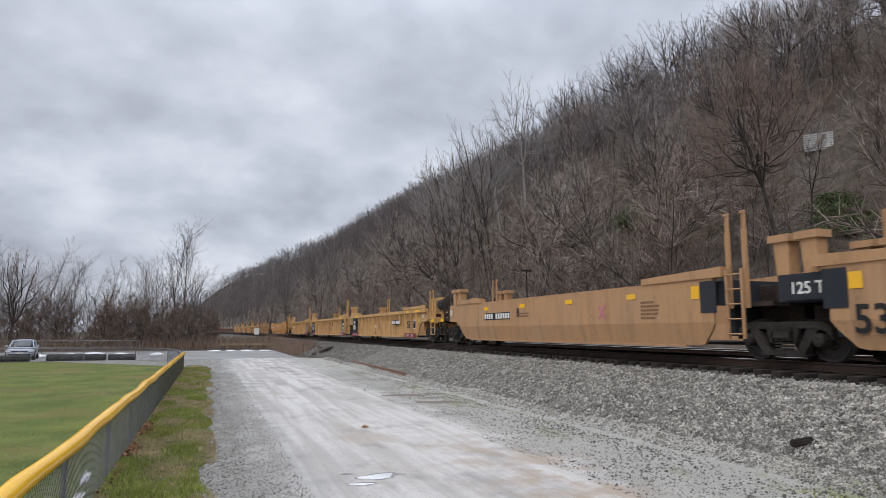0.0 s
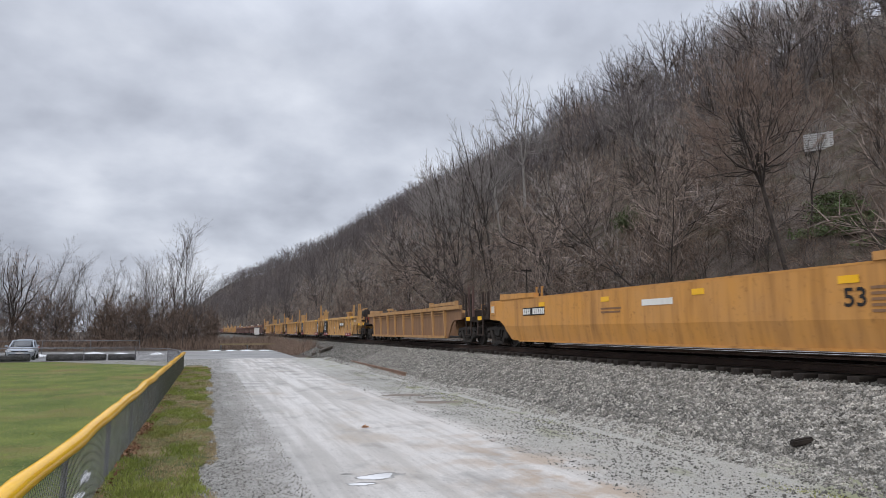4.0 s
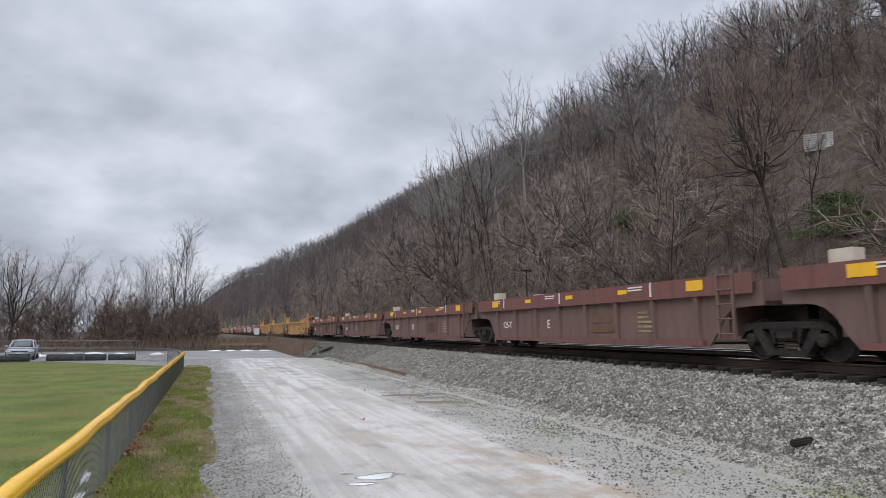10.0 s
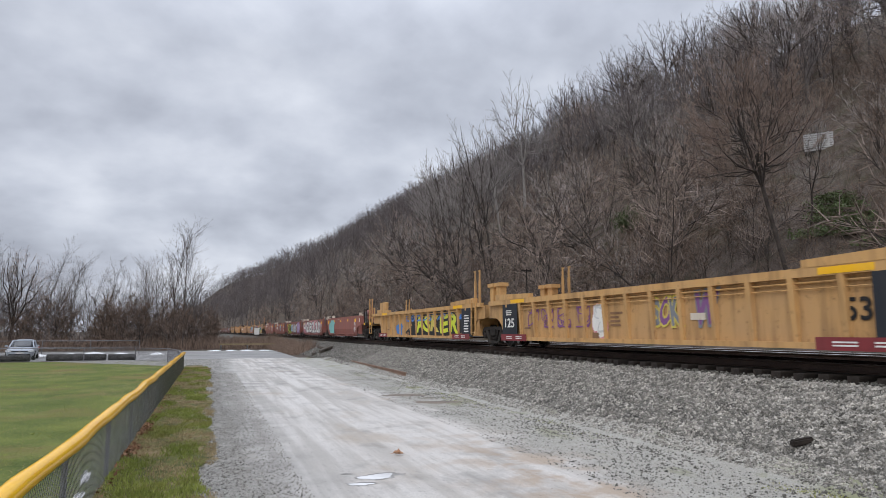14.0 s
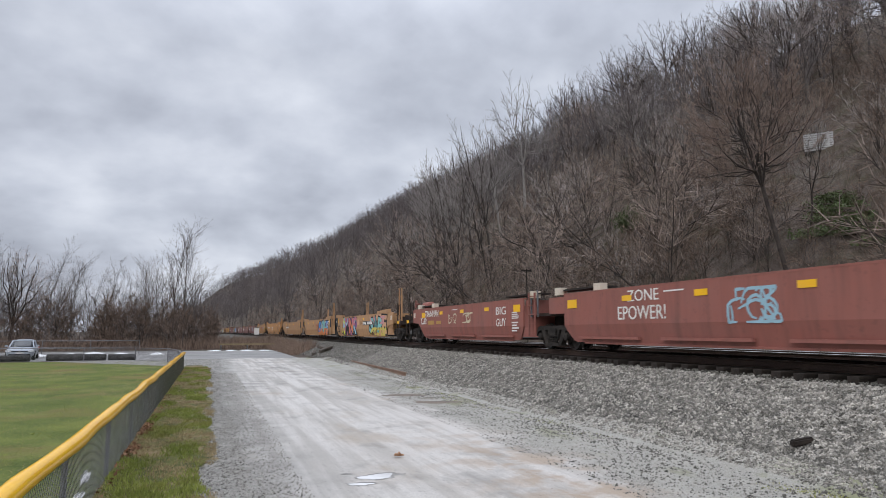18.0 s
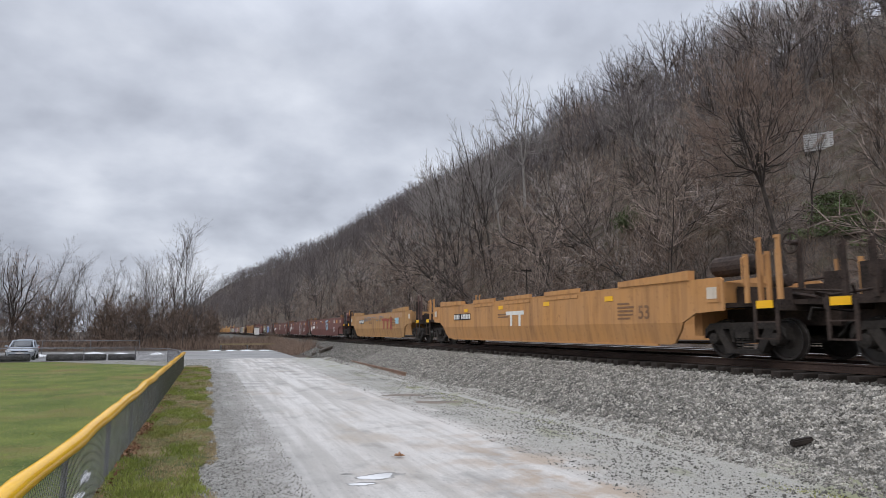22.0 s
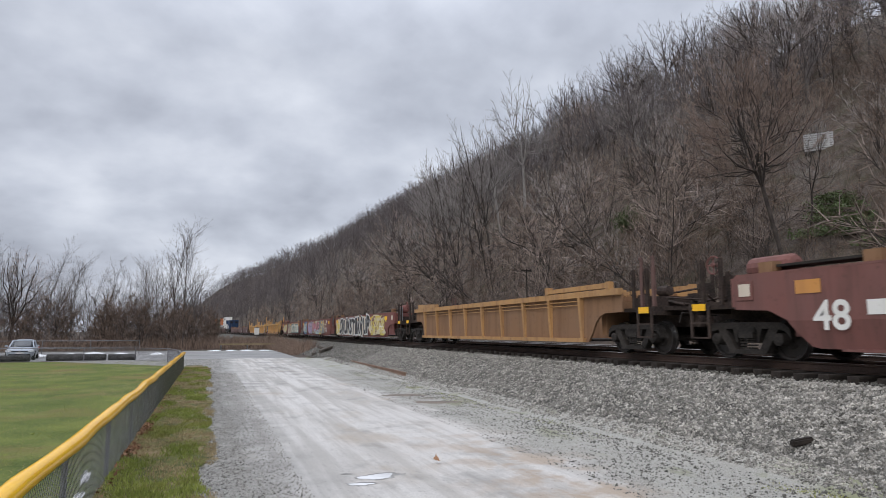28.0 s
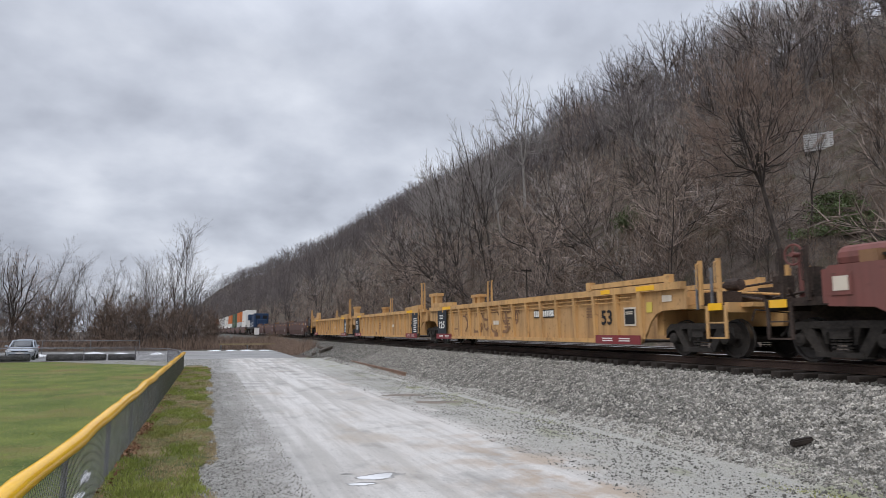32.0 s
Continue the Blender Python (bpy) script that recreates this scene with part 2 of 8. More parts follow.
# ---------- mesh helpers ----------
def fast_mesh(name, V, F, smooth=False):
    """A mesh from an array of corners and an array of faces with equal counts of corners."""
    me = bpy.data.meshes.new(name)
    V, F = np.asarray(V, dtype=np.float32), np.asarray(F, dtype=np.int32)
    me.vertices.add(len(V))
    me.vertices.foreach_set("co", V.ravel())
    k = F.shape[1]
    me.loops.add(F.size)
    me.loops.foreach_set("vertex_index", F.ravel())
    me.polygons.add(len(F))
    me.polygons.foreach_set("loop_start", np.arange(0, F.size, k, dtype=np.int32))
    me.polygons.foreach_set("use_smooth", np.full(len(F), smooth))
    me.update(calc_edges=True)
    return me


def tubes(P0, P1, R0, R1, n=3):
    P0, P1 = np.asarray(P0, float), np.asarray(P1, float)
    R0, R1 = np.asarray(R0, float), np.asarray(R1, float)
    a = P1 - P0
    a /= np.linalg.norm(a, axis=1, keepdims=True) + 1e-9
    ref = np.where(np.abs(a[:, 2:3]) > 0.9, np.array([[1.0, 0, 0]]), np.array([[0, 0, 1.0]]))
    u = np.cross(a, ref)
    u /= np.linalg.norm(u, axis=1, keepdims=True) + 1e-9
    w = np.cross(a, u)
    ang = np.arange(n) * 2 * np.pi / n
    ring = u[:, None, :] * np.cos(ang)[None, :, None] + w[:, None, :] * np.sin(ang)[None, :, None]
    V = np.concatenate([P0[:, None] + ring * R0[:, None, None], P1[:, None] + ring * R1[:, None, None]], axis=1)
    i, j = np.arange(n), (np.arange(n) + 1) % n
    quad = np.stack([i, i + n, j + n, j], axis=1)
    F = (np.arange(len(P0)) * 2 * n)[:, None, None] + quad[None]
    return V.reshape(-1, 3), F.reshape(-1, 4)


def join(parts):
    V, F, k = [], [], 0
    for v, f in parts:
        V.append(v)
        F.append(f + k)
        k += len(v)
    return np.concatenate(V), np.concatenate(F)


def part(name, bm, material, parent, label=""):
    """One mesh object under a thing or under a part; bm may be a bmesh or a finished mesh."""
    if isinstance(bm, bmesh.types.BMesh):
        me = bpy.data.meshes.new(name)
        bm.to_mesh(me)
        bm.free()
    else:
        me = bm
    if material and not me.materials:
        me.materials.append(material)
    ob = new(name, me)
    ob.parent = parent
    if label:
        ob["label"] = label
    return ob


CACHE = {}


def cached(key, make, material):
    if key not in CACHE:
        bm = make()
        me = bpy.data.meshes.new(key[0])
        bm.to_mesh(me)
        bm.free()
        me.materials.append(material)
        CACHE[key] = me
    return CACHE[key]


def box(bm, x0, x1, y0, y1, z0, z1, m=None):
    v = [bm.verts.new(p) for p in ((x0, y0, z0), (x1, y0, z0), (x1, y1, z0), (x0, y1, z0), (x0, y0, z1), (x1, y0, z1), (x1, y1, z1), (x0, y1, z1))]
    for q in ((0, 3, 2, 1), (4, 5, 6, 7), (0, 1, 5, 4), (1, 2, 6, 5), (2, 3, 7, 6), (3, 0, 4, 7)):
        bm.faces.new([v[i] for i in q])
    if m is not None:
        bmesh.ops.transform(bm, matrix=m, verts=v)
    return v


def prism(bm, pts, x0, x1):
    """A plate: the outline pts in (y, z), from x0 to x1."""
    a = [bm.verts.new((x0, y, z)) for y, z in pts]
    b = [bm.verts.new((x1, y, z)) for y, z in pts]
    bm.faces.new(a)
    bm.faces.new(b[::-1])
    k = len(pts)
    for i in range(k):
        bm.faces.new((a[i], b[i], b[(i + 1) % k], a[(i + 1) % k]))
    bmesh.ops.recalc_face_normals(bm, faces=bm.faces)


def bar(bm, p, q, r, n=6):
    """A round bar from p to q, closed at its ends."""
    p, q = Vector(p), Vector(q)
    turn = (q - p).to_track_quat("Z", "Y").to_matrix()
    ra = [bm.verts.new(p + turn @ Vector((r * math.cos(k * math.tau / n), r * math.sin(k * math.tau / n), 0))) for k in range(n)]
    rb = [bm.verts.new(v.co + (q - p)) for v in ra]
    for k in range(n):
        bm.faces.new((ra[k], ra[(k + 1) % n], rb[(k + 1) % n], rb[k]))
    bm.faces.new(ra[::-1])
    bm.faces.new(rb)


def lathe(bm, prof, n=20, axis="x"):
    """Turn the profile of (along, radius) round an axis."""
    rings = []
    for a, r in prof:
        ring = []
        for k in range(n):
            c, s = r * math.cos(k * math.tau / n), r * math.sin(k * math.tau / n)
            ring.append(bm.verts.new({"x": (a, c, s), "y": (c, a, s), "z": (c, s, a)}[axis]))
        rings.append(ring)
    for r0, r1 in zip(rings, rings[1:]):
        for k in range(n):
            bm.faces.new((r0[k], r0[(k + 1) % n], r1[(k + 1) % n], r1[k]))
    bm.faces.new(rings[0][::-1])
    bm.faces.new(rings[-1])
    bmesh.ops.recalc_face_normals(bm, faces=bm.faces)


def text_mesh(s, depth=0.004, offset=0.0, size=1.0):
    key = ("text", s, depth, offset, size)
    if key not in CACHE:
        cu = bpy.data.curves.new("lettering", "FONT")
        cu.body, cu.size, cu.extrude, cu.offset, cu.align_x, cu.align_y = s, size, depth, offset, "CENTER", "CENTER"
        cu.resolution_u = 3
        ob = new("lettering", cu)
        bpy.context.view_layer.update()
        CACHE[key] = bpy.data.meshes.new_from_object(ob.evaluated_get(bpy.context.evaluated_depsgraph_get()))
        bpy.data.objects.remove(ob)
    return CACHE[key].copy()

# ---------- the lie of the land ----------
TRACK_X, RAIL_Z = 12.1, 1.45
SPEED = 22.35


def off(y):
    """The line bends gently to the left far away."""
    y = np.asarray(y, float)
    return -np.clip(y - 80, 0, None) ** 2 / 12000.0 - np.where(y < 60, np.clip(y - 30, 0, 30) ** 2 / 4800.0, 0.1875 + (y - 60) * 0.0125)


def heading(y):
    return -max(0.0, y - 80) / 6000.0 - min(max(y - 30, 0.0), 30.0) / 2400.0


def bed(xr):
    """Cross-section of the embankment under the track, by distance across."""
    return np.interp(xr, [-4000, 7.5, 8.1, 9.0, 10.15, 10.45, 10.8, 18.0, 19.0], [0, 0, 0.22, 0.66, 1.04, 1.085, 1.12, 1.16, 0.9])


def hill(xr, y):
    y = np.asarray(y, float)
    rise = np.interp(xr, [18.5, 30, 60, 90, 104, 125, 160, 400, 4000], [0, 7.2, 26, 44, 50, 54, 55, 50, 40])
    swell = 1 + 0.05 * np.sin(y * 0.021 + 1) + 0.03 * np.sin(y * 0.06 + xr * 0.05) + 0.16 * np.clip((y - 60) / 60, 0, 1) + 0.19 * np.clip((y - 160) / 420, 0, 1)
    return rise * swell * np.interp(y, [-400, -60, 1000, 1250], [0.8, 1, 1, 0.3])


def height(x, y):
    xr = np.asarray(x, float) - off(np.minimum(y, 1500))
    return bed(xr) + hill(xr, y)


def sheet(name, xs, ys, z, material, label, category="ground", bend=True):
    """A ground sheet over the grid xs by ys; z: a function of x and y."""
    gx, gy = np.meshgrid(np.asarray(xs, float), np.asarray(ys, float))
    wx = gx + (off(np.minimum(gy, 1500)) if bend else 0)
    V = np.stack([wx, gy, z(wx, gy)], axis=-1).reshape(-1, 3)
    w = len(xs)
    i = (np.arange(len(ys) - 1)[:, None] * w + np.arange(w - 1)[None]).reshape(-1)
    me = fast_mesh(name, V, np.stack([i, i + 1, i + 1 + w, i + w], axis=1), True)
    me.materials.append(material)
    return tagged(new(name, me), label, category, kind="structure")


def ground_z(x, y):
    xr = x - off(np.minimum(y, 1500))
    rough = 0.35 * np.sin(x * 0.31 + y * 0.17) * np.sin(y * 0.23 - x * 0.11) * np.clip((xr - 20) / 20, 0, 1)
    return height(x, y) + rough


XS = sorted({*np.linspace(-4000, -100, 14), *np.linspace(-90, 6, 25), *np.arange(7, 18, 0.5), *np.arange(18, 120, 2.5), *np.linspace(125, 400, 12), *np.linspace(500, 4000, 8)})
YS = sorted({*np.linspace(-600, -30, 10), *np.arange(-20, 120, 3.0), *np.arange(120, 1000, 12.0), *np.linspace(1020, 4500, 20)})
sheet("ground", XS, YS, ground_z, M["soil"], "brown leaf-littered earth rising into a steep wooded hillside")


def wavy(name, left, right, y0, y1, lift, material, label, category, step=0.5, n=8, z=None):
    """A strip of ground cover with uneven edges, laid just above the earth."""
    ys = np.arange(y0, y1 + step, step)
    a, b = left(ys), right(ys)
    k = np.linspace(0, 1, n)
    gx = a[:, None] * (1 - k) + b[:, None] * k
    gy = np.repeat(ys[:, None], n, axis=1)
    gz = (z(gx, gy) if z else 0 * gx) + lift
    V = np.stack([gx, gy, gz], axis=-1).reshape(-1, 3)
    i = (np.arange(len(ys) - 1)[:, None] * n + np.arange(n - 1)[None]).reshape(-1)
    me = fast_mesh(name, V, np.stack([i, i + 1, i + 1 + n, i + n], axis=1), True)
    me.materials.append(material)
    return tagged(new(name, me), label, category, kind="structure")


def wob(y, a, s, ph=0.0):
    return a * (np.sin(y * s + ph) + 0.6 * np.sin(y * s * 2.3 + ph * 1.7) + 0.4 * np.sin(y * s * 5.1 + ph))


def road_material():
    """Packed wet gravel in the middle, loose grey gravel and thin moss towards both edges."""
    m = bpy.data.materials.new("wet_gravel_road")
    m.use_nodes = True
    nt = m.node_tree
    n, ln = nt.nodes.new, nt.links.new
    b = nt.nodes["Principled BSDF"]
    tc, sep = n("ShaderNodeTexCoord"), n("ShaderNodeSeparateXYZ")
    ln(tc.outputs["Object"], sep.inputs[0])

    def nz(scale, detail, stretch=(1, 1, 1), rough=0.6):
        mp, t = n("ShaderNodeMapping"), n("ShaderNodeTexNoise")
        mp.inputs["Scale"].default_value = stretch
        t.inputs["Scale"].default_value, t.inputs["Detail"].default_value, t.inputs["Roughness"].default_value = scale, detail, rough
        ln(tc.outputs["Object"], mp.inputs[0])
        ln(mp.outputs[0], t.inputs[0])
        return t.outputs[0]

    def rng(v, a, b_, lo=0.0, hi=1.0):
        r = n("ShaderNodeMapRange")
        r.interpolation_type = "SMOOTHSTEP"
        for k, x in enumerate((a, b_, lo, hi)):
            r.inputs[k + 1].default_value = x
        ln(v, r.inputs[0])
        return r.outputs[0]

    def calc(op, a, c):
        q = n("ShaderNodeMath")
        q.operation = op
        for k, x in enumerate((a, c)):
            if isinstance(x, (int, float)):
                q.inputs[k].default_value = x
            else:
                ln(x, q.inputs[k])
        return q.outputs[0]

    def blend(f, a, c):
        x = n("ShaderNodeMix")
        x.data_type = "RGBA"
        ln(f, x.inputs[0])
        for k, q in ((6, a), (7, c)):
            if isinstance(q, tuple):
                x.inputs[k].default_value = (*q, 1)
            else:
                ln(q, x.inputs[k])
        return x.outputs[2]

    wander = calc("MULTIPLY", calc("SUBTRACT", nz(0.7, 5), 0.5), 2.4)
    x = calc("ADD", sep.outputs[0], wander)
    packed = calc("MULTIPLY", rng(x, 0.3, 1.7), rng(x, 6.0, 4.9))
    streak = nz(1.0, 4, (2.6, 0.12, 1))
    grain = nz(38, 4)
    coarse = nz(70, 2, rough=0.8)
    mid = blend(rng(streak, 0.38, 0.62), (0.44, 0.415, 0.385), (0.60, 0.575, 0.545))
    mid = blend(rng(nz(0.9, 6, (1, 0.6, 1)), 0.52, 0.68, 0, 0.75), mid, (0.27, 0.257, 0.24))
    mid = blend(rng(nz(0.5, 5, (1, 0.5, 1)), 0.53, 0.68, 0, 0.7), mid, (0.40, 0.335, 0.265))
    mid = blend(rng(grain, 0.35, 0.7, 0, 0.35), mid, (0.28, 0.27, 0.26))
    brown = calc("MULTIPLY", calc("MULTIPLY", rng(sep.outputs[0], 2.6, 4.6), rng(sep.outputs[1], 16.0, 8.0)), rng(nz(1.3, 6), 0.44, 0.6, 0, 0.8))
    mid = blend(brown, mid, (0.36, 0.275, 0.20))
    mid = blend(rng(x, 2.3, 1.0, 0, 0.55), mid, (0.30, 0.29, 0.275))
    rows = nz(0.9, 5, (0.45, 1.9, 1))
    mid = blend(calc("MULTIPLY", rng(rows, 0.54, 0.62, 0, 0.75), rng(sep.outputs[1], 20.0, 30.0)), mid, (0.19, 0.185, 0.175))
    mid = blend(rng(nz(5.0, 6, (1.6, 0.5, 1), 0.7), 0.56, 0.66, 0, 0.5), mid, (0.30, 0.285, 0.265))
    mid = blend(rng(nz(14.0, 4, (1, 0.8, 1), 0.7), 0.62, 0.7, 0, 0.6), mid, (0.17, 0.16, 0.15))
    edge = blend(rng(coarse, 0.38, 0.62), (0.05, 0.047, 0.041), (0.40, 0.384, 0.35))
    edge = blend(rng(nz(26, 3, rough=0.7), 0.5, 0.62, 0, 0.75), edge, (0.07, 0.067, 0.058))
    edge = blend(rng(nz(1.6, 5), 0.5, 0.64, 0, 0.45), edge, (0.36, 0.345, 0.315))
    edge = blend(rng(sep.outputs[0], 4.6, 6.0, 0, 0.5), edge, (0.46, 0.45, 0.405))
    moss = calc("MULTIPLY", rng(nz(1.1, 6, (1, 0.5, 1)), 0.53, 0.66, 0, 0.7), rng(sep.outputs[0], 5.6, 7.0))
    edge = blend(moss, edge, (0.16, 0.175, 0.06))
    ln(blend(packed, edge, mid), b.inputs["Base Color"])
    ln(rng(streak, 0.3, 0.7, 0.75, 0.5), b.inputs["Roughness"])
    b.inputs["Specular IOR Level"].default_value = 0.45
    bp = n("ShaderNodeBump")
    bp.inputs["Strength"].default_value, bp.inputs["Distance"].default_value = 0.7, 0.012
    ln(calc("ADD", calc("MULTIPLY", coarse, calc("SUBTRACT", 1.15, packed)), calc("MULTIPLY", grain, 0.5)), bp.inputs["Height"])
    ln(bp.outputs[0], b.inputs["Normal"])
    return m


def road_z(x, y):
    rut = 0.016 * np.exp(-((x - 2.1) / 0.3) ** 2) + 0.016 * np.exp(-((x - 3.9) / 0.3) ** 2)
    return bed(x - off(y)) + 0.012 - rut * 0.05


wavy("road", lambda y: -0.4 + wob(y, 0.1, 0.5) - np.clip(y - 40, 0, 12) * 0.9, lambda y: 8.0 + wob(y, 0.06, 0.7, 1) - np.clip(y - 46, 0, 9) * 0.12, -12, 52, 0.008, road_material(), "wet pale gravel road with worn wheel tracks and stony shoulders", "road", n=40, z=road_z)
sheet("parking_lot", np.linspace(-70, 6.6, 12), np.linspace(51.5, 74, 6), lambda x, y: 0 * x + 0.010, M["asphalt"], "wet grey asphalt parking lot beyond the ball field", "parking lot", bend=False)
wavy("lawn", lambda y: -80 + 0 * y, lambda y: -1.15 + 0 * y, -14, 50.5, 0.010, M["lawn"], "patchy green winter lawn of a ball field", "lawn", n=30)
wavy("grass_verge", lambda y: -1.3 + 0 * y, lambda y: -0.02 + wob(y, 0.12, 0.85, 3) + wob(y, 0.04, 4.3, 1) + wob(y, 0.02, 11.0, 2) - np.clip(y - 38, 0, 20) * 0.1, -12, 42, 0.034, M["rough_grass"], "strip of rough grass between the fence and the road", "grass strip", step=0.12)


def ballast_z(x, y):
    return bed(x - off(y)) + 0.012


wavy("ballast_bed", lambda y: 7.75 + off(y) + wob(y, 0.08, 0.7, 1), lambda y: 18.6 + off(y), -30, 420, 0.0, M["ballast"], "grey crushed-stone ballast embankment under the track", "ballast", step=2.0, n=34, z=ballast_z)

# oil stain, widened and dark to paint in the shade under the cars
wavy("oily_ballast", lambda y: 11.25 + off(y) + wob(y, 0.05, 0.9, 2), lambda y: 14.3 + off(y) + wob(y, 0.1, 0.8, 4), -30, 420, 0.03, mat("oily_ballast", (0.014, 0.012, 0.010), (0.075, 0.062, 0.052), 0.85, 2, 26, 1.0, dist=0.05), "oil-stained ballast under the train, darkened with painted under-car shade", "ballast", step=2.0, n=12, z=ballast_z)

# ---------- rocks, grass: what nobody could count ----------
ICO_V = np.array([(1, 0, 0), (-1, 0, 0), (0, 1, 0), (0, -1, 0), (0, 0, 1), (0, 0, -1), (0.62, 0.62, 0.1), (-0.6, -0.62, 0.15)], float)
ICO_F = np.array([(0, 6, 4), (6, 2, 4), (2, 1, 4), (1, 7, 4), (7, 3, 4), (3, 0, 4), (6, 0, 5), (2, 6, 5), (1, 2, 5), (7, 1, 5), (3, 7, 5), (0, 3, 5)])
RNG = np.random.default_rng(4)


def stones(name, X, Y, Z, size, material, label, category):
    """Broken stones: squashed, knocked octahedra (12 faces each) in one mesh."""
    n = len(X)
    s = size * RNG.uniform(0.5, 1.5, (n, 1)) * RNG.uniform(0.5, 1.25, (n, 3))
    base = ICO_V[None] * (1 + RNG.uniform(-0.42, 0.38, (n, len(ICO_V), 1)))
    base = base * s[:, None]
    q = RNG.normal(size=(n, 3))
    q /= np.linalg.norm(q, axis=1, keepdims=True)
    a = RNG.uniform(0, 6.28, (n, 1, 1))
    k = q[:, None]
    V = base * np.cos(a) + np.cross(np.broadcast_to(k, base.shape), base) * np.sin(a) + k * (base * k).sum(-1, keepdims=True) * (1 - np.cos(a))
    V += np.stack([X, Y, Z], axis=-1)[:, None]
    F = ICO_F[None] + (np.arange(n) * len(ICO_V))[:, None, None]
    me = fast_mesh(name, V.reshape(-1, 3), F.reshape(-1, 3))
    me.materials.append(material)
    return tagged(new(name, me), label, category, kind="stuff")


def scatter(n, y0, y1, lo, hi, power):
    """More of them near the road's start: y grows by a power."""
    y = y0 + (y1 - y0) * RNG.uniform(0, 1, n) ** power
    x = RNG.uniform(lo, hi, n)
    return x, y


bx, by = scatter(64000, 4.5, 62, 7.6, 10.72, 2.0)
stones("ballast_stones", bx, by, bed(bx) + 0.012, 0.0295, M["stone"], "loose crushed grey ballast stones on the embankment", "ballast stones")
bx, by = scatter(14000, 38, 120, 7.7, 10.9, 1.2)
stones("far_ballast_stones", bx + off(by), by, bed(bx) + 0.012, 0.042, M["stone"], "loose crushed grey stones on the far embankment", "ballast stones")
bx, by = scatter(4500, 4.5, 50, 10.6, 11.2, 1.8)
stones("tie_ballast", bx, by, 0 * bx + 1.15, 0.03, M["dark_pebble"], "loose grey stones between the ends of the ties", "ballast stones")
bx, by = scatter(9000, 5, 70, 14.2, 18.2, 1.6)
stones("siding_ballast", bx, by, 0 * bx + 1.17, 0.03, M["dark_pebble"], "loose dark stones round the second track", "ballast stones")
gx, gy = scatter(9000, 5, 34, 5.0, 8.1, 1.8)
stones("verge_stones", gx, gy, bed(gx) + 0.02, 0.014, M["pebble"], "small loose gravel beside the road", "gravel")
gx, gy = scatter(26000, 5, 34, 5.0, 8.2, 1.8)
keep = 0.4 * np.sin(gx * 2.3 + gy * 0.9) + 0.4 * np.sin(gy * 1.7 - gx * 1.1) + (gx - 6.9) * 0.8 + RNG.normal(0, 0.9, len(gx)) > 0.3
stones("dark_verge_stones", gx[keep], gy[keep], bed(gx[keep]) + 0.02, 0.019, M["dark_pebble"], "dark loose stones strewn below the ballast", "gravel")
gx, gy = scatter(12000, 6, 36, -0.4, 2.2, 1.7)
keep = 0.3 * np.sin(gx * 2.1 + gy * 0.8) + 0.3 * np.sin(gy * 1.9 - gx) - (gx - 0.6) * 1.6 + RNG.normal(0, 0.6, len(gx)) > 0.2
stones("dark_roadside_stones", gx[keep], gy[keep], 0 * gx[keep] + 0.022, 0.014, M["dark_pebble"], "dark loose stones strewn along the grass edge", "gravel")
gx, gy = scatter(9000, 6, 34, -0.42, 1.3, 1.7)
stones("roadside_gravel", gx, gy, 0 * gx + 0.022, 0.012, M["pebble"], "small loose gravel along the grass edge", "gravel")


def slivers(P0, P1, r, rng):
    """Flat tapering twigs, one narrow triangle each."""
    P0, P1 = np.asarray(P0, float), np.asarray(P1, float)
    u = np.cross(P1 - P0, rng.normal(size=P0.shape))
    u *= r / (np.linalg.norm(u, axis=1, keepdims=True) + 1e-9)
    return np.stack([P0 - u, P0 + u, P1], axis=1).reshape(-1, 3), np.arange(3 * len(P0)).reshape(-1, 3)


def blades(name, X, Y, tall, material, label, width=0.006, droop=0.45):
    n = len(X)
    lean = RNG.normal(0, droop, (n, 2)) * tall
    h = tall * RNG.uniform(0.4, 1.3, n)
    P0 = np.stack([X, Y, 0 * X + 0.012], axis=-1)
    P1 = np.stack([X + lean[:, 0], Y + lean[:, 1], h + 0.025], axis=-1)
    V, F = slivers(P0, P1, width, RNG)
    me = fast_mesh(name, V, F)
    me.materials.append(material)
    return tagged(new(name, me), label, "grass", kind="stuff")


gx, gy = scatter(5200, 6.5, 40, -1.25, 0.16, 1.6)
gx = np.repeat(gx, 14) + RNG.normal(0, 0.03, 72800)
gy = np.repeat(gy, 14) + RNG.normal(0, 0.04, 72800)
lush = np.sin(gx * 5 + gy * 1.3) + np.sin(gy * 2.1 - gx * 3) + 0.8 * np.sin(gy * 0.9 + gx) + RNG.normal(0, 0.5, len(gx))
keep = (lush > 0.1) & (gx < 0.02 + 0.1 * np.sin(gy * 1.7))
blades("grass_tufts", gx[keep], gy[keep], 0.062, M["blade"], "rough green grass tufts beside the fence", 0.009)
keep = lush < -0.5
blades("dry_grass_tufts", gx[keep], gy[keep], 0.045, M["drygrass"], "dead straw-coloured grass beside the fence", 0.008)
gx, gy = scatter(90000, 8, 50, -16, -1.35, 1.5)
lush = np.sin(gx * 0.9 + gy * 0.5) + np.sin(gy * 0.37 - gx * 0.6) + np.sin(gx * 2.7) * np.sin(gy * 1.9) + RNG.normal(0, 0.7, len(gx))
blades("lawn_grass", gx[lush > -0.3], gy[lush > -0.3], 0.015, M["blade"], "short green grass of the ball field", 0.0035, 1.8)
blades("dry_lawn_grass", gx[lush < -1.2], gy[lush < -1.2], 0.014, M["drygrass"], "short dead grass of the ball field", 0.004, 1.8)

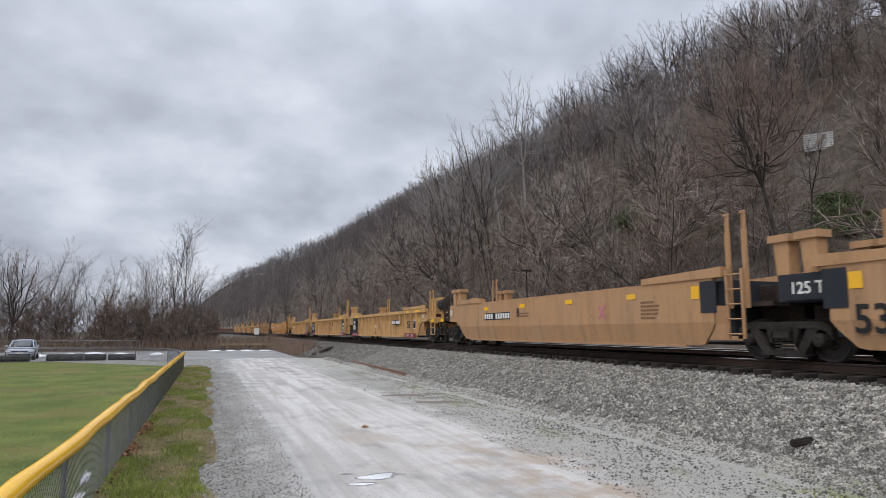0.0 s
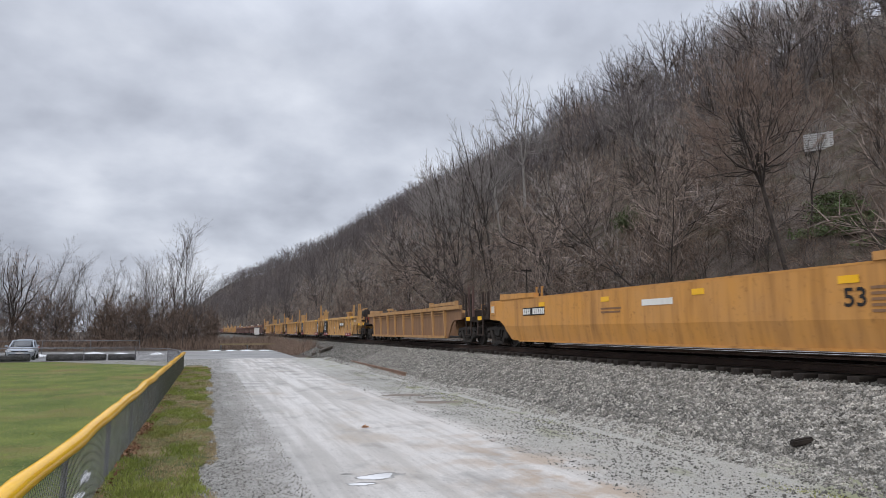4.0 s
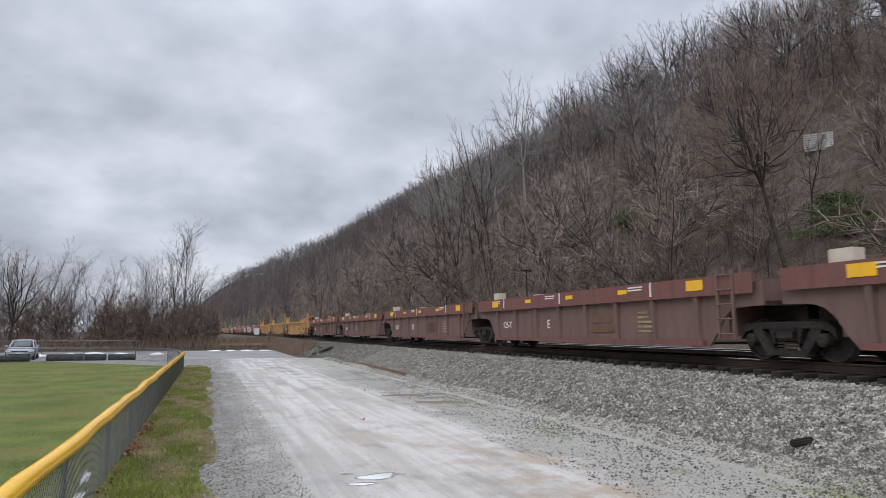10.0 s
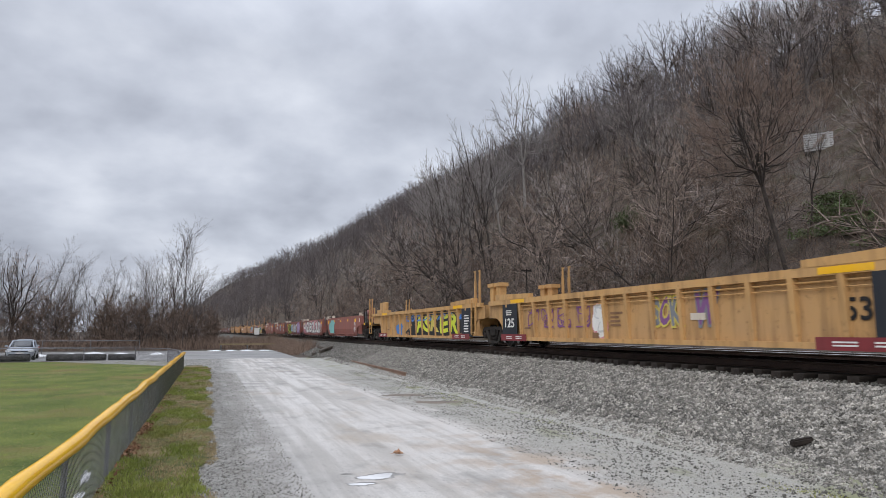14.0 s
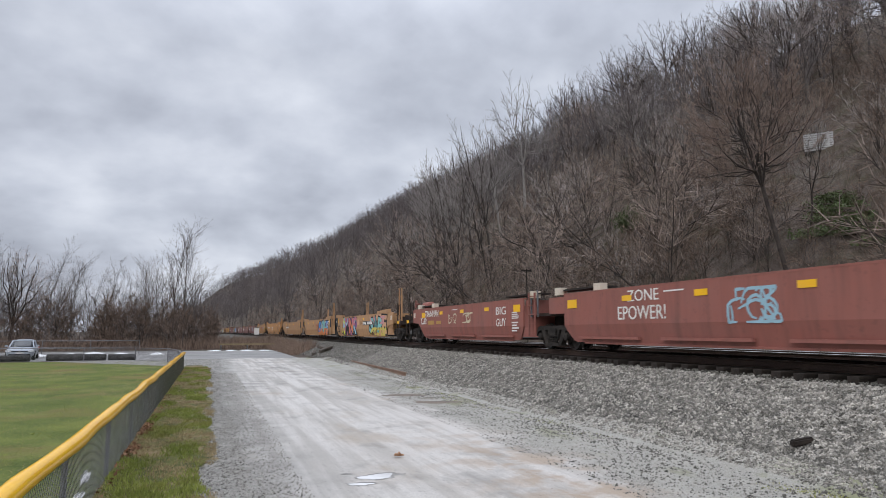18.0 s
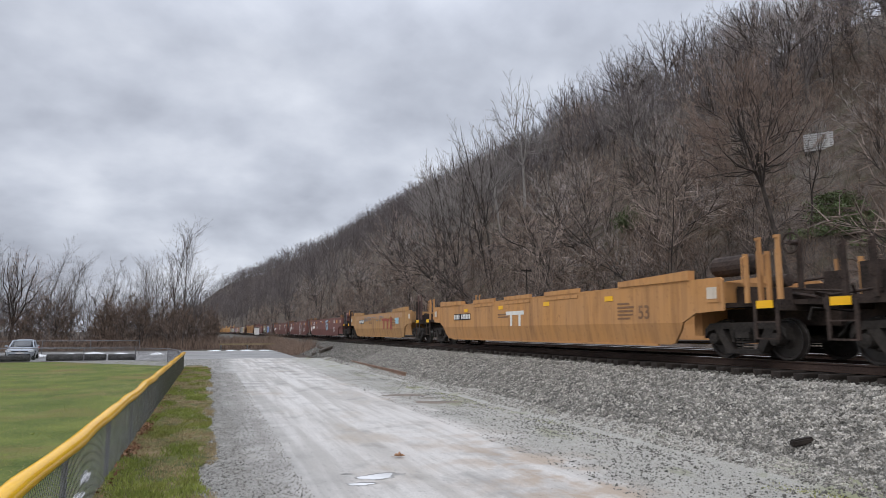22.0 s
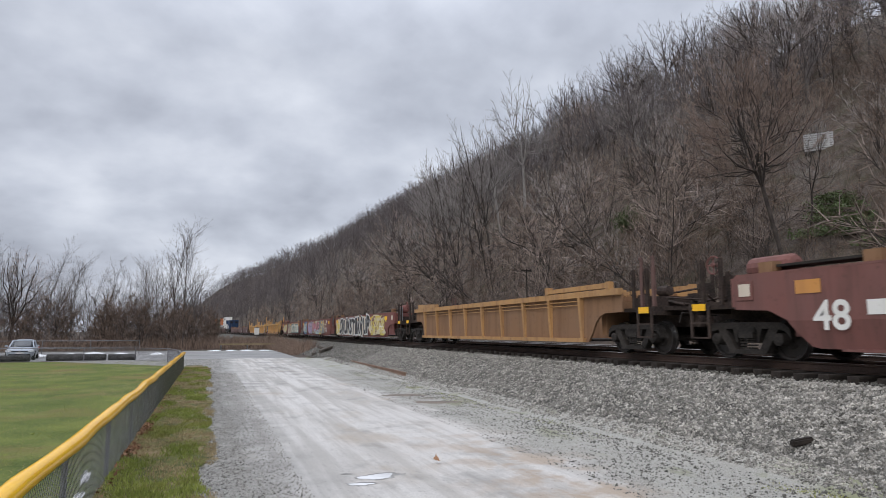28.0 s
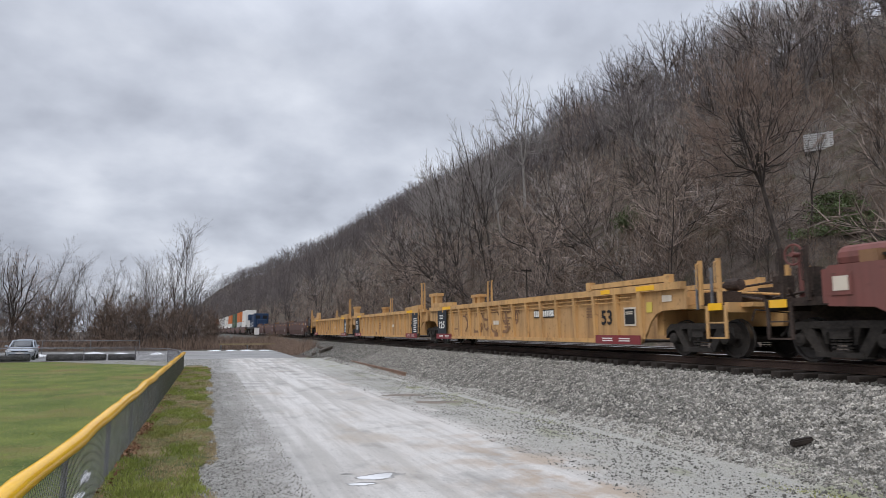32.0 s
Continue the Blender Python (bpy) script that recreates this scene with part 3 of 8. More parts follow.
gx, gy = scatter(9000, 6, 30, 6.7, 7.9, 1.4)
keep = np.sin(gy * 1.1 + 0.5) + np.sin(gy * 2.7 + gx * 3) + 1.2 * np.sin(gy * 0.33 + 1.7) - np.abs(gx - 7.35) * 3 + RNG.normal(0, 0.4, len(gx)) > 0.1
blades("moss_tufts", gx[keep], gy[keep], 0.012, M["moss"], "yellow-green moss along the foot of the ballast", 0.014)


def fallen_leaves(n):
    """Dry leaves drifted against the foot of the fence."""
    y = np.where(RNG.uniform(0, 1, n) < 0.6, np.where(RNG.uniform(0, 1, n) < 0.55, RNG.normal(14.9, 0.45, n), RNG.normal(12.4, 0.3, n)), 7 + 30 * RNG.uniform(0, 1, n) ** 1.5)
    x = -1.24 + np.abs(RNG.normal(0, 0.08, n))
    z = 0.045 + RNG.uniform(0, 0.05, n)
    d, e = RNG.normal(size=(n, 3)), RNG.normal(size=(n, 3))
    d[:, 2] *= 0.4
    e[:, 2] *= 0.4
    d *= 0.035 / np.linalg.norm(d, axis=1, keepdims=True)
    e *= 0.028 / np.linalg.norm(e, axis=1, keepdims=True)
    c = np.stack([x, y, z], axis=-1)
    V = np.stack([c - d, c + e, c + d + np.array([0, 0, 0.015]), c - e], axis=1).reshape(-1, 3)
    me = fast_mesh("fallen_leaves", V, np.arange(4 * n).reshape(-1, 4))
    me.materials.append(mat("brown_fallen_leaves", (0.12, 0.055, 0.03), (0.30, 0.17, 0.10), 0.9, 8, 40, 0, vary=0.5))
    tagged(new("fallen_leaves", me), "brown dry leaves drifted along the foot of the fence", "leaves", kind="stuff")


fallen_leaves(560)

# ---------- the track ----------
def rail(name, x0, label):
    prof = ((-0.07, 0.0), (0.07, 0.0), (0.07, 0.015), (0.012, 0.03), (0.012, 0.125), (0.037, 0.14), (0.037, 0.168), (0.03, 0.175), (-0.03, 0.175), (-0.037, 0.168), (-0.037, 0.14), (-0.012, 0.125), (-0.012, 0.03), (-0.07, 0.015))
    ys = [-40, 30, 40, 50, 60, 80] + list(range(110, 960, 30))
    k = len(prof)
    V = [(x0 + float(off(y)) + px, y, RAIL_Z - 0.175 + pz) for y in ys for px, pz in prof]
    F = [(s * k + i, s * k + (i + 1) % k, (s + 1) * k + (i + 1) % k, (s + 1) * k + i) for s in range(len(ys) - 1) for i in range(k)]
    me = fast_mesh(name, V, F)
    me.materials.append(M["rail"])
    me.materials.append(M["railhead"])
    for p in me.polygons:
        p.material_index = 1 if p.index % k in (7, 8) else 0
    return tagged(new(name, me), label, "rail", kind="structure")


rail("near_rail", TRACK_X - 0.755, "rust-brown steel rail with a polished head")
rail("far_rail", TRACK_X + 0.755, "rust-brown steel rail with a polished head")
SIDING_X = 16.4
rail("siding_near_rail", SIDING_X - 0.755, "rust-brown steel rail of the second track")
rail("siding_far_rail", SIDING_X + 0.755, "rust-brown steel rail of the second track")


def ties():
    bm = bmesh.new()
    box(bm, -1.42, 1.34, -0.115, 0.115, -0.09, 0.09)
    bmesh.ops.bevel(bm, geom=bm.edges[:], offset=0.012, segments=1, affect="EDGES")
    me = bpy.data.meshes.new("tie")
    bm.to_mesh(me)
    bm.free()
    me.materials.append(M["tie"])
    for name, x0, first, count, label in (("track_ties", TRACK_X, 2.0, 150, "row of dark creosoted wooden crossties under the rails"), ("siding_ties", SIDING_X, 4.0, 130, "row of dark wooden crossties of the second track")):
        root = tagged(new(name), label, "track", kind="structure")
        root.location = (x0, 0, RAIL_Z - 0.275)
        y = first
        for i in range(count):
            ob = new("tie", me)
            ob.parent = root
            ob.matrix_basis = pose(random.uniform(-0.1, 0.06) + float(off(y)), y, random.uniform(-0.012, 0.012), random.uniform(-1, 1), 0, random.uniform(-1.6, 1.6))
            y += 0.53 + random.uniform(-0.03, 0.03)


ties()

# ---------- the ball-field fence ----------
FX, FH = -1.27, 0.93


def post(parent, x, y, h, r=0.03):
    def make():
        bm = bmesh.new()
        lathe(bm, [(-0.1, r), (h - 0.02, r), (h, r * 0.7)], 10, "z")
        return bm
    ob = part("post", cached(("post", h, r), make, M["galv"]), None, parent)
    ob.location = (x, y, 0)


def links(parent, p, q, h, name="chain_link"):
    """Chain-link fabric: two families of slanting wires between p and q."""
    p, q = np.array(p, float), np.array(q, float)
    L = np.linalg.norm(q - p)
    d = (q - p) / L
    s = np.arange(-h, L, 0.062)
    sets = []
    for a, b in ((0, h), (h, 0)):
        t0, t1 = s + a, s + b
        c0, c1 = np.clip(t0, 0, L), np.clip(t1, 0, L)
        z0 = 0.03 + np.abs(c0 - (s + 0 if a == 0 else s + h))
        z1 = 0.03 + np.abs(c1 - (s + 0 if a == 0 else s + h))
        ok = np.abs(c1 - c0) > 0.02
        side = 0.004 if a == 0 else -0.004
        n = np.array([-d[1], d[0]]) * side
        P0 = np.stack([p[0] + d[0] * c0 + n[0], p[1] + d[1] * c0 + n[1], z0], axis=-1)[ok]
        P1 = np.stack([p[0] + d[0] * c1 + n[0], p[1] + d[1] * c1 + n[1], z1], axis=-1)[ok]
        sets.append(tubes(P0, P1, np.full(len(P0), 0.0024), np.full(len(P0), 0.0024), 3))
    me = fast_mesh(name, *join(sets))
    me.materials.append(M["galv"])
    ob = part(name, me, None, parent)
    return ob


def tube_along(pts, r, n=10, wobble=None):
    bm = bmesh.new()
    rings = []
    for i, p in enumerate(pts):
        a = Vector(pts[min(i + 1, len(pts) - 1)]) - Vector(pts[max(i - 1, 0)])
        turn = a.to_track_quat("Z", "Y").to_matrix()
        rr = r * (wobble[i] if wobble else 1)
        rings.append([bm.verts.new(Vector(p) + turn @ Vector((rr * math.cos(k * math.tau / n), rr * math.sin(k * math.tau / n), 0))) for k in range(n)])
    for a, b in zip(rings, rings[1:]):
        for k in range(n):
            f = bm.faces.new((a[k], a[(k + 1) % n], b[(k + 1) % n], b[k]))
            f.smooth = True
    bm.faces.new(rings[0][::-1])
    bm.faces.new(rings[-1])
    return bm


def ball_fence():
    fence = tagged(new("chain_link_fence"), "low galvanised chain-link fence with a bright yellow plastic cap", "fence")
    ys = [3.0 + 0.45 * i for i in range(78)]
    pts = [(FX + 0.012 * math.sin(y * 1.9), y, FH - 0.022 + 0.010 * math.sin(y * 1.3) + 0.004 * math.sin(y * 3.7)) for y in ys]
    wob_r = [1 + 0.06 * math.sin(y * 2.6) for y in ys]
    part("cap", tube_along(pts, 0.078, 14, wob_r), M["cap"], fence, "bright yellow corrugated plastic top cap")
    for y in (4.6, 7.6, 10.6, 13.6, 16.6, 19.6, 22.6, 25.6, 28.6, 31.6, 34.6, 37.6):
        post(fence, FX - 0.05, y, FH - 0.06)
    links(fence, (FX, 3.0), (FX, 38.0), FH - 0.1)
    corner = [(FX, 38.0), (-1.75, 42.6), (-2.6, 47.3), (-4.8, 49.6), (-8.0, 49.9), (-13.1, 50.4), (-19.0, 50.6), (-26.0, 50.8)]
    for a, b in zip(corner, corner[1:]):
        links(fence, a, b, FH - 0.1)
        post(fence, *b, FH)
    part("top_rail", tube_along([(x, y, FH - 0.01) for x, y in corner], 0.024, 8), M["galv"], fence, "bare galvanised top rail")


ball_fence()


def back_fence():
    fence = tagged(new("pipe_rail_fence"), "bare galvanised pipe rail fence at the far side of the lot", "fence")
    row = [(-24.0, 66.0), (-19.0, 66.3), (-14.0, 66.5), (-10.2, 66.7), (-6.2, 67.0)]
    for x, y in row:
        post(fence, x, y, 1.25)
    part("top_rail", tube_along([(x, y, 1.22) for x, y in row], 0.03, 8), M["galv"], fence)
    part("mid_rail", tube_along([(x, y, 0.62) for x, y in row], 0.024, 8), M["galv"], fence)
    gate = tagged(new("guard_rail"), "low weathered wooden guard rail at the end of the road", "guard rail")
    for x in (1.2, 4.0, 6.8):
        post(gate, x, 76.5, 0.72, 0.07)
    bm = bmesh.new()
    box(bm, 1.0, 7.0, 76.36, 76.44, 0.58, 0.72)
    part("rail_board", bm, M["drygrass"], gate, "pale weathered board")


back_fence()


def logs():
    for x0, x1, y, r in ((-10.6, -6.9, 51.9, 0.24), (-6.8, -5.0, 52.0, 0.22), (-19.5, -11.6, 51.9, 0.22)):
        bm = bmesh.new()
        lathe(bm, [(x0, r * 0.8), (x0 + 0.02, r), ((x0 + x1) / 2, r * 1.05), (x1 - 0.02, r * 0.96), (x1, r * 0.75)], 12)
        log = new("parking_log", bpy.data.meshes.new("parking_log"))
        bm.to_mesh(log.data)
        bm.free()
        log.data.materials.append(M["log"])
        log.location = (0, y, r)
        tagged(log, "dark weathered log lying along the edge of the lot", "log", "logs along the lot")


logs()


def heap(name, x, y, w, d, h, material, label, category, seed, base=0.0):
    """A low uneven mound with a ragged edge."""
    rng = random.Random(seed)
    bm = bmesh.new()
    rings, n = 5, 18
    top = bm.verts.new((0, 0, h))
    last = None
    edge = [1 + 0.3 * math.sin(3 * a + seed) + rng.uniform(-0.2, 0.2) for a in [k * math.tau / n for k in range(n)]]
    for i in range(1, rings + 1):
        f = i / rings
        ring = [bm.verts.new((w / 2 * f * edge[k] * math.cos(k * math.tau / n), d / 2 * f * edge[k] * math.sin(k * math.tau / n), h * (1 - f ** 2) * rng.uniform(0.75, 1.1) - (0.02 if i == rings else 0))) for k in range(n)]
        for k in range(n):
            fc = bm.faces.new((top, ring[k], ring[(k + 1) % n]) if last is None else (last[k], ring[k], ring[(k + 1) % n], last[(k + 1) % n]))
            fc.smooth = True
        last = ring
    me = bpy.data.meshes.new(name)
    bm.to_mesh(me)
    bm.free()
    me.materials.append(material)
    ob = new(name, me)
    ob.location = (x, y, base)
    return tagged(ob, label, category)


for i, (x, y, w, h) in enumerate(((-13.3, 62, 1.4, 0.3), (-9.5, 63.5, 2.2, 0.5), (-7.4, 63.8, 1.6, 0.34), (-4.4, 64.0, 1.2, 0.3), (-11.2, 64.0, 1.5, 0.3), (0.6, 73.2, 1.6, 0.25), (2.2, 73.6, 1.3, 0.22), (3.8, 73.4, 2.0, 0.24), (5.6, 73.0, 1.8, 0.2), (6.9, 72.4, 0.8, 0.16))):
    ob = heap("snow_heap", x, y, w * 0.85, 1.3, h * (0.6 if y < 70 else 0.4), M["snow"], "low heap of old white ploughed snow on asphalt", "snow", i)
    ob["group"] = "snow heaps"


def flat_pool(name, x, y, w, d, material, label, seed, turn=0):
    rng = random.Random(seed)
    n = 40
    bm = bmesh.new()
    ph = [rng.uniform(0, 6.28) for _ in range(4)]
    vs = []
    for k in range(n):
        a = k * math.tau / n
        r = 1 + 0.18 * math.sin(2 * a + ph[0]) + 0.14 * math.sin(3 * a + ph[1]) + 0.1 * math.sin(5 * a + ph[2]) + 0.05 * math.sin(9 * a + ph[3])
        vs.append(bm.verts.new((w / 2 * r * math.cos(a), d / 2 * r * math.sin(a), 0)))
    bm.faces.new(vs)
    me = bpy.data.meshes.new(name)
    bm.to_mesh(me)
    bm.free()
    me.materials.append(material)
    ob = new(name, me)
    ob.matrix_basis = pose(x, y, 0.0245, 0, 0, turn)
    return tagged(ob, label, "puddle")


WET = mat("wet_dark_gravel", (0.12, 0.115, 0.105), (0.40, 0.385, 0.365), 0.5, 3, 40, 0.4, spec=0.5)
for x, y, w, d, seed, turn, dz in ((2.32, 9.2, 0.52, 0.47, 1, 0, 0), (1.99, 8.83, 0.40, 0.2, 2, -18, 0.0006), (2.62, 9.22, 0.2, 0.12, 9, 0, 0.0012), (1.93, 9.5, 0.16, 0.1, 11, 0, 0.0018)):
    ob = flat_pool("damp_patch", x, y, w, d, WET, "damp dark gravel round a puddle in the road", seed, turn)
    ob.location.z, ob["category"] = 0.0215 + dz, "damp patch"
# the pools' white is a painted sky reflection
for x, y, w, d, seed, turn in ((2.30, 9.17, 0.44, 0.36, 1, 0), (1.98, 8.80, 0.34, 0.13, 2, -18), (-1.56, 10.5, 0.10, 1.0, 7, 4), (-1.45, 9.3, 0.09, 0.7, 8, 0)):
    flat_pool("puddle", x, y, w, d, M["water"], "small puddle in the road, sky reflection painted as white", seed, turn)
for x, y, w, d, seed, turn in ((5.95, 20.3, 1.15, 0.9, 3, -15), (6.25, 18.0, 1.15, 0.8, 4, -15), (6.4, 19.2, 0.6, 0.3, 5, 0)):
    flat_pool("mud_puddle", x, y, w, d, M["mud"], "shallow brown mud puddle on the road shoulder", seed, turn)


def roadside_bits():
    bm = bmesh.new()
    for z0, z1, w in ((0.0, 0.02, 0.07), (0.02, 0.12, 0.012), (0.12, 0.165, 0.035)):
        box(bm, -w, w, 0, 12.3, z0, z1)
    ob = new("spare_rail", bpy.data.meshes.new("spare_rail"))
    bm.to_mesh(ob.data)
    bm.free()
    ob.data.materials.append(mat("orange_rust", (0.14, 0.085, 0.06), (0.30, 0.20, 0.15), 0.85, 1, 20, 0.3))
    ob.matrix_basis = pose(7.93, 26.8, 0.16, 0, 0, -0.9)
    tagged(ob, "long rusty spare rail lying at the foot of the ballast", "rail")
    bm = bmesh.new()
    box(bm, -0.17, 0.17, -0.055, 0.055, -0.05, 0.05)
    bmesh.ops.bevel(bm, geom=bm.edges[:], offset=0.02, segments=2, affect="EDGES")
    ob = new("wood_chunk", bpy.data.meshes.new("wood_chunk"))
    bm.to_mesh(ob.data)
    bm.free()
    ob.data.materials.append(M["tie"])
    ob.matrix_basis = pose(8.38, 7.51, 0.42, 0, -8, -14)
    tagged(ob, "short dark chunk of broken tie lying on the ballast", "wood chunk")
    for i, (x, y, w) in enumerate(((8.45, 50.4, 1.3), (7.9, 52.6, 0.9), (8.7, 53.6, 1.1))):
        bm = bmesh.new()
        box(bm, -w / 2, w / 2, -0.13, 0.13, -0.12, 0.12)
        bmesh.ops.bevel(bm, geom=bm.edges[:], offset=0.025, segments=1, affect="EDGES")
        ob = new("old_tie", bpy.data.meshes.new("old_tie"))
        bm.to_mesh(ob.data)
        bm.free()
        ob.data.materials.append(M["old_wood"])
        ob.matrix_basis = pose(x, y, float(bed(x)) + 0.2 + 0.1 * (i == 0), 4, -14, 35 + 40 * i)
        tagged(ob, "grey discarded crosstie at the foot of the ballast", "old tie", "discarded ties")


roadside_bits()

# ---------- bare trees ----------
def grow(seed, h, limbs, branches, twigs, upright=0.5, r0=None, clear=0.25, lean=0.0, twig_r=0.012, twig_len=1.0, segs=2, sides=5, fork=0):
    """A leafless tree: returns its wood and its twigs as tapered tubes."""
    rng = np.random.default_rng(seed)
    wood4, wood3, fine = [], [], []
    r0 = r0 or h * 0.0095
    tn, bn = (4, 2) if sides == 3 else (9, 4)

    def run(p, d, length, r, nseg, bend, rise, store, tip=0.35):
        nodes = [(p, d, r)]
        for i in range(nseg):
            d = d + rng.normal(0, bend, 3) + np.array([0, 0, rise])
            d = d / np.linalg.norm(d)
            q = p + d * length / nseg
            rn = r * (1 - (1 - tip) / nseg)
            store.append((p, q, r, rn))
            p, r = q, rn
            nodes.append((p, d, r))
        return nodes

    def side(d, angle):
        a = rng.normal(size=3)
        a = a - d * (a @ d)
        a /= np.linalg.norm(a) + 1e-9
        return d * math.cos(angle) + a * math.sin(angle)

    start = np.array([lean, rng.normal(0, 0.05), 1.0])
    trunk = run(np.zeros(3), start / np.linalg.norm(start), h * 0.86, r0, tn, 0.07, 0.03, wood4, 0.12)
    stems_ = [trunk]
    if fork:
        # the trunk divides low into a few long leaders that arch outwards
        wood4.clear()
        base = run(np.zeros(3), start / np.linalg.norm(start), h * clear, r0, 3, 0.05, 0.0, wood4, 0.8)
        p, d, r = base[-1]
        stems_ = []
        for i in range(fork):
            spread = rng.uniform(0.12, 0.75)
            stems_.append(run(p, side(d, spread), h * rng.uniform(0.55, 0.8) * (1.1 - 0.3 * spread), r * rng.uniform(0.5, 0.75), tn, 0.11, 0.045, wood4, 0.12))
    for i in range(limbs):
        trunk = stems_[i % len(stems_)]
        if fork:
            f = 0.12 + 0.86 * (i // fork + rng.uniform(0, 0.95)) / max(1, math.ceil(limbs / fork))
            f = min(f, 0.98)
        else:
            f = clear + (1 - clear) * (i + rng.uniform(0, 0.9)) / limbs
        k = min(int(f * tn), tn - 1)
        p, d, r = trunk[k]
        p = p + (trunk[k + 1][0] - p) * (f * tn - k)
        ang = rng.uniform(0.45, 1.0) * (1.25 - upright)
        L = h * (rng.uniform(0.2, 0.36) * (1.05 - 0.6 * f) if fork else rng.uniform(0.28, 0.46) * (1.1 - 0.55 * f))
        limb = run(p, side(d, ang), L, r * 0.55, bn, 0.17, 0.08 * upright, wood4, 0.3)
        for j in range(branches):
            g = 0.2 + 0.8 * (j + rng.uniform(0, 1)) / branches
            kk = min(int(g * bn), bn - 1)
            p2, d2, r2 = limb[kk]
            p2 = p2 + (limb[kk + 1][0] - p2) * (g * bn - kk)
            L2 = L * rng.uniform(0.36, 0.62)
            br = run(p2, side(d2, rng.uniform(0.4, 0.95)), L2, max(r2 * 0.5, twig_r * 1.4), segs, 0.16, 0.08, wood3, 0.45)
            for _ in range(twigs):
                w = rng.uniform(0.25, 1)
                kk = min(int(w * segs), segs - 1)
                p3, d3, r3 = br[kk]
                p3 = p3 + (br[kk + 1][0] - p3) * (w * segs - kk)
                d4 = side(d3, rng.uniform(0.35, 1.1)) + np.array([0, 0, 0.12])
                q = p3 + d4 / np.linalg.norm(d4) * twig_len * rng.uniform(0.5, 1.4)
                fine.append((p3, q, twig_r, twig_r * 0.4))

    def arr(st, n):
        return tubes([s[0] for s in st], [s[1] for s in st], [s[2] for s in st], [s[3] for s in st], n)
    return join([arr(wood4, sides), arr(wood3, 3)]) if sides == 3 else join([arr(wood4, sides), arr(wood3, 4)]), slivers([q[0] for q in fine], [q[1] for q in fine], twig_r * 1.5, rng)


def dome(seed, h, limbs, branches, twigs, wide=0.4, clear=0.25, twig_r=0.01, twig_len=0.8, near=False, r0=None, lean=0.0, flat=0.0, leaders=4, blen=(0.06, 0.14), ragged=0.25, spread=(0.15, 0.62), fuzz=0.5):
    """A leafless round-crowned tree: a trunk that divides into leaders, limbs that reach a lumpy dome, twigs at its skin."""
    rng = np.random.default_rng(seed)
    wood, thin, fine = [], [], []
    r0 = r0 or h * 0.013
    mid = np.array([lean * h * 0.5, 0, h * 0.6])
    size = np.array([wide * h, wide * h, 0.39 * h])
    lump = rng.normal(size=(7, 3))

    def reach(d):
        k = 1 + 0.13 * float(np.sin(lump @ d * 1.6).sum()) / 2.0
        return mid + d * size * k

    def path(p, q, r, rt, n, sag, wob_):
        m = (p + q) / 2 + sag
        last, lr, pts = p, r, [p]
        for i in range(1, n + 1):
            f = i / n
            x = p * (1 - f) ** 2 + 2 * m * f * (1 - f) + q * f * f
            if i < n:
                x = x + rng.normal(0, wob_, 3)
            rr = r + (rt - r) * f
            (wood if n > 1 else thin).append((last, x, lr, rr))
            last, lr = x, rr
            pts.append(x)
        return pts

    fork = np.array([lean * h * clear, 0, h * clear])
    path(np.zeros(3), fork, r0 * 1.15, r0 * 0.85, 3, np.zeros(3), h * 0.004)
    heads = []
    for i in range(leaders):
        a = i * math.tau / leaders + rng.uniform(-0.5, 0.5)
        tilt = rng.uniform(*spread) if i else 0.08
        d = np.array([math.sin(tilt) * math.cos(a), math.sin(tilt) * math.sin(a), math.cos(tilt)])
        q = fork + (reach(d) - fork) * rng.uniform(0.72, 0.9)
        heads.append(path(fork, q, r0 * rng.uniform(0.5, 0.72), r0 * 0.12, 6, np.array([math.cos(a), math.sin(a), 0]) * h * 0.03, h * 0.012))
    for i in range(limbs):
        z = rng.uniform(-0.25 - 0.25 * flat, 1.0) if flat >= 0 else rng.uniform(0.0, 1.0)
        a = i * 2.4 + rng.uniform(-0.4, 0.4)
        d = np.array([math.cos(a) * math.sqrt(max(0.0, 1 - z * z)), math.sin(a) * math.sqrt(max(0.0, 1 - z * z)), z])
        end = reach(d) + (fork - reach(d)) * rng.uniform(0, ragged)
        lead = min(heads, key=lambda pt: float(((pt[-1] - end) * np.array([1, 1, 0.3])) @ (pt[-1] - end)) + rng.uniform(0, h * 0.4))
        k = int(np.clip((0.12 + 0.6 * (z + 0.3) / 1.3 + rng.uniform(-0.15, 0.1)) * 6, 0, 5))
        st = lead[k]
        limb = path(st, end, r0 * (0.34 - 0.035 * k), twig_r * 1.6, 4, np.array([0, 0, -0.03 * h]) + d * np.array([1, 1, 0]) * 0.04 * h, h * 0.012)
        for j in range(branches):
            g = 0.25 + 0.75 * (j + rng.uniform(0, 1)) / branches
            kk = min(int(g * 4), 3)
            p = limb[kk] + (limb[kk + 1] - limb[kk]) * (g * 4 - kk)
            ld = limb[kk + 1] - limb[kk]
            out = p - fork
            bd = ld / np.linalg.norm(ld) * 0.5 + out / (np.linalg.norm(out) + 1e-6) * 0.6 + rng.normal(0, fuzz, 3) + np.array([0, 0, 0.12])
            q = p + bd / np.linalg.norm(bd) * h * rng.uniform(*blen)
            thin.append((p, q, twig_r * 1.5, twig_r * 0.8))
            for _ in range(twigs):
                w = rng.uniform(0.2, 1)
                t0 = p + (q - p) * w
                td = bd / np.linalg.norm(bd) + rng.normal(0, 0.55, 3) + np.array([0, 0, 0.15])
                fine.append((t0, t0 + td / np.linalg.norm(td) * twig_len * rng.uniform(0.45, 1.3)))

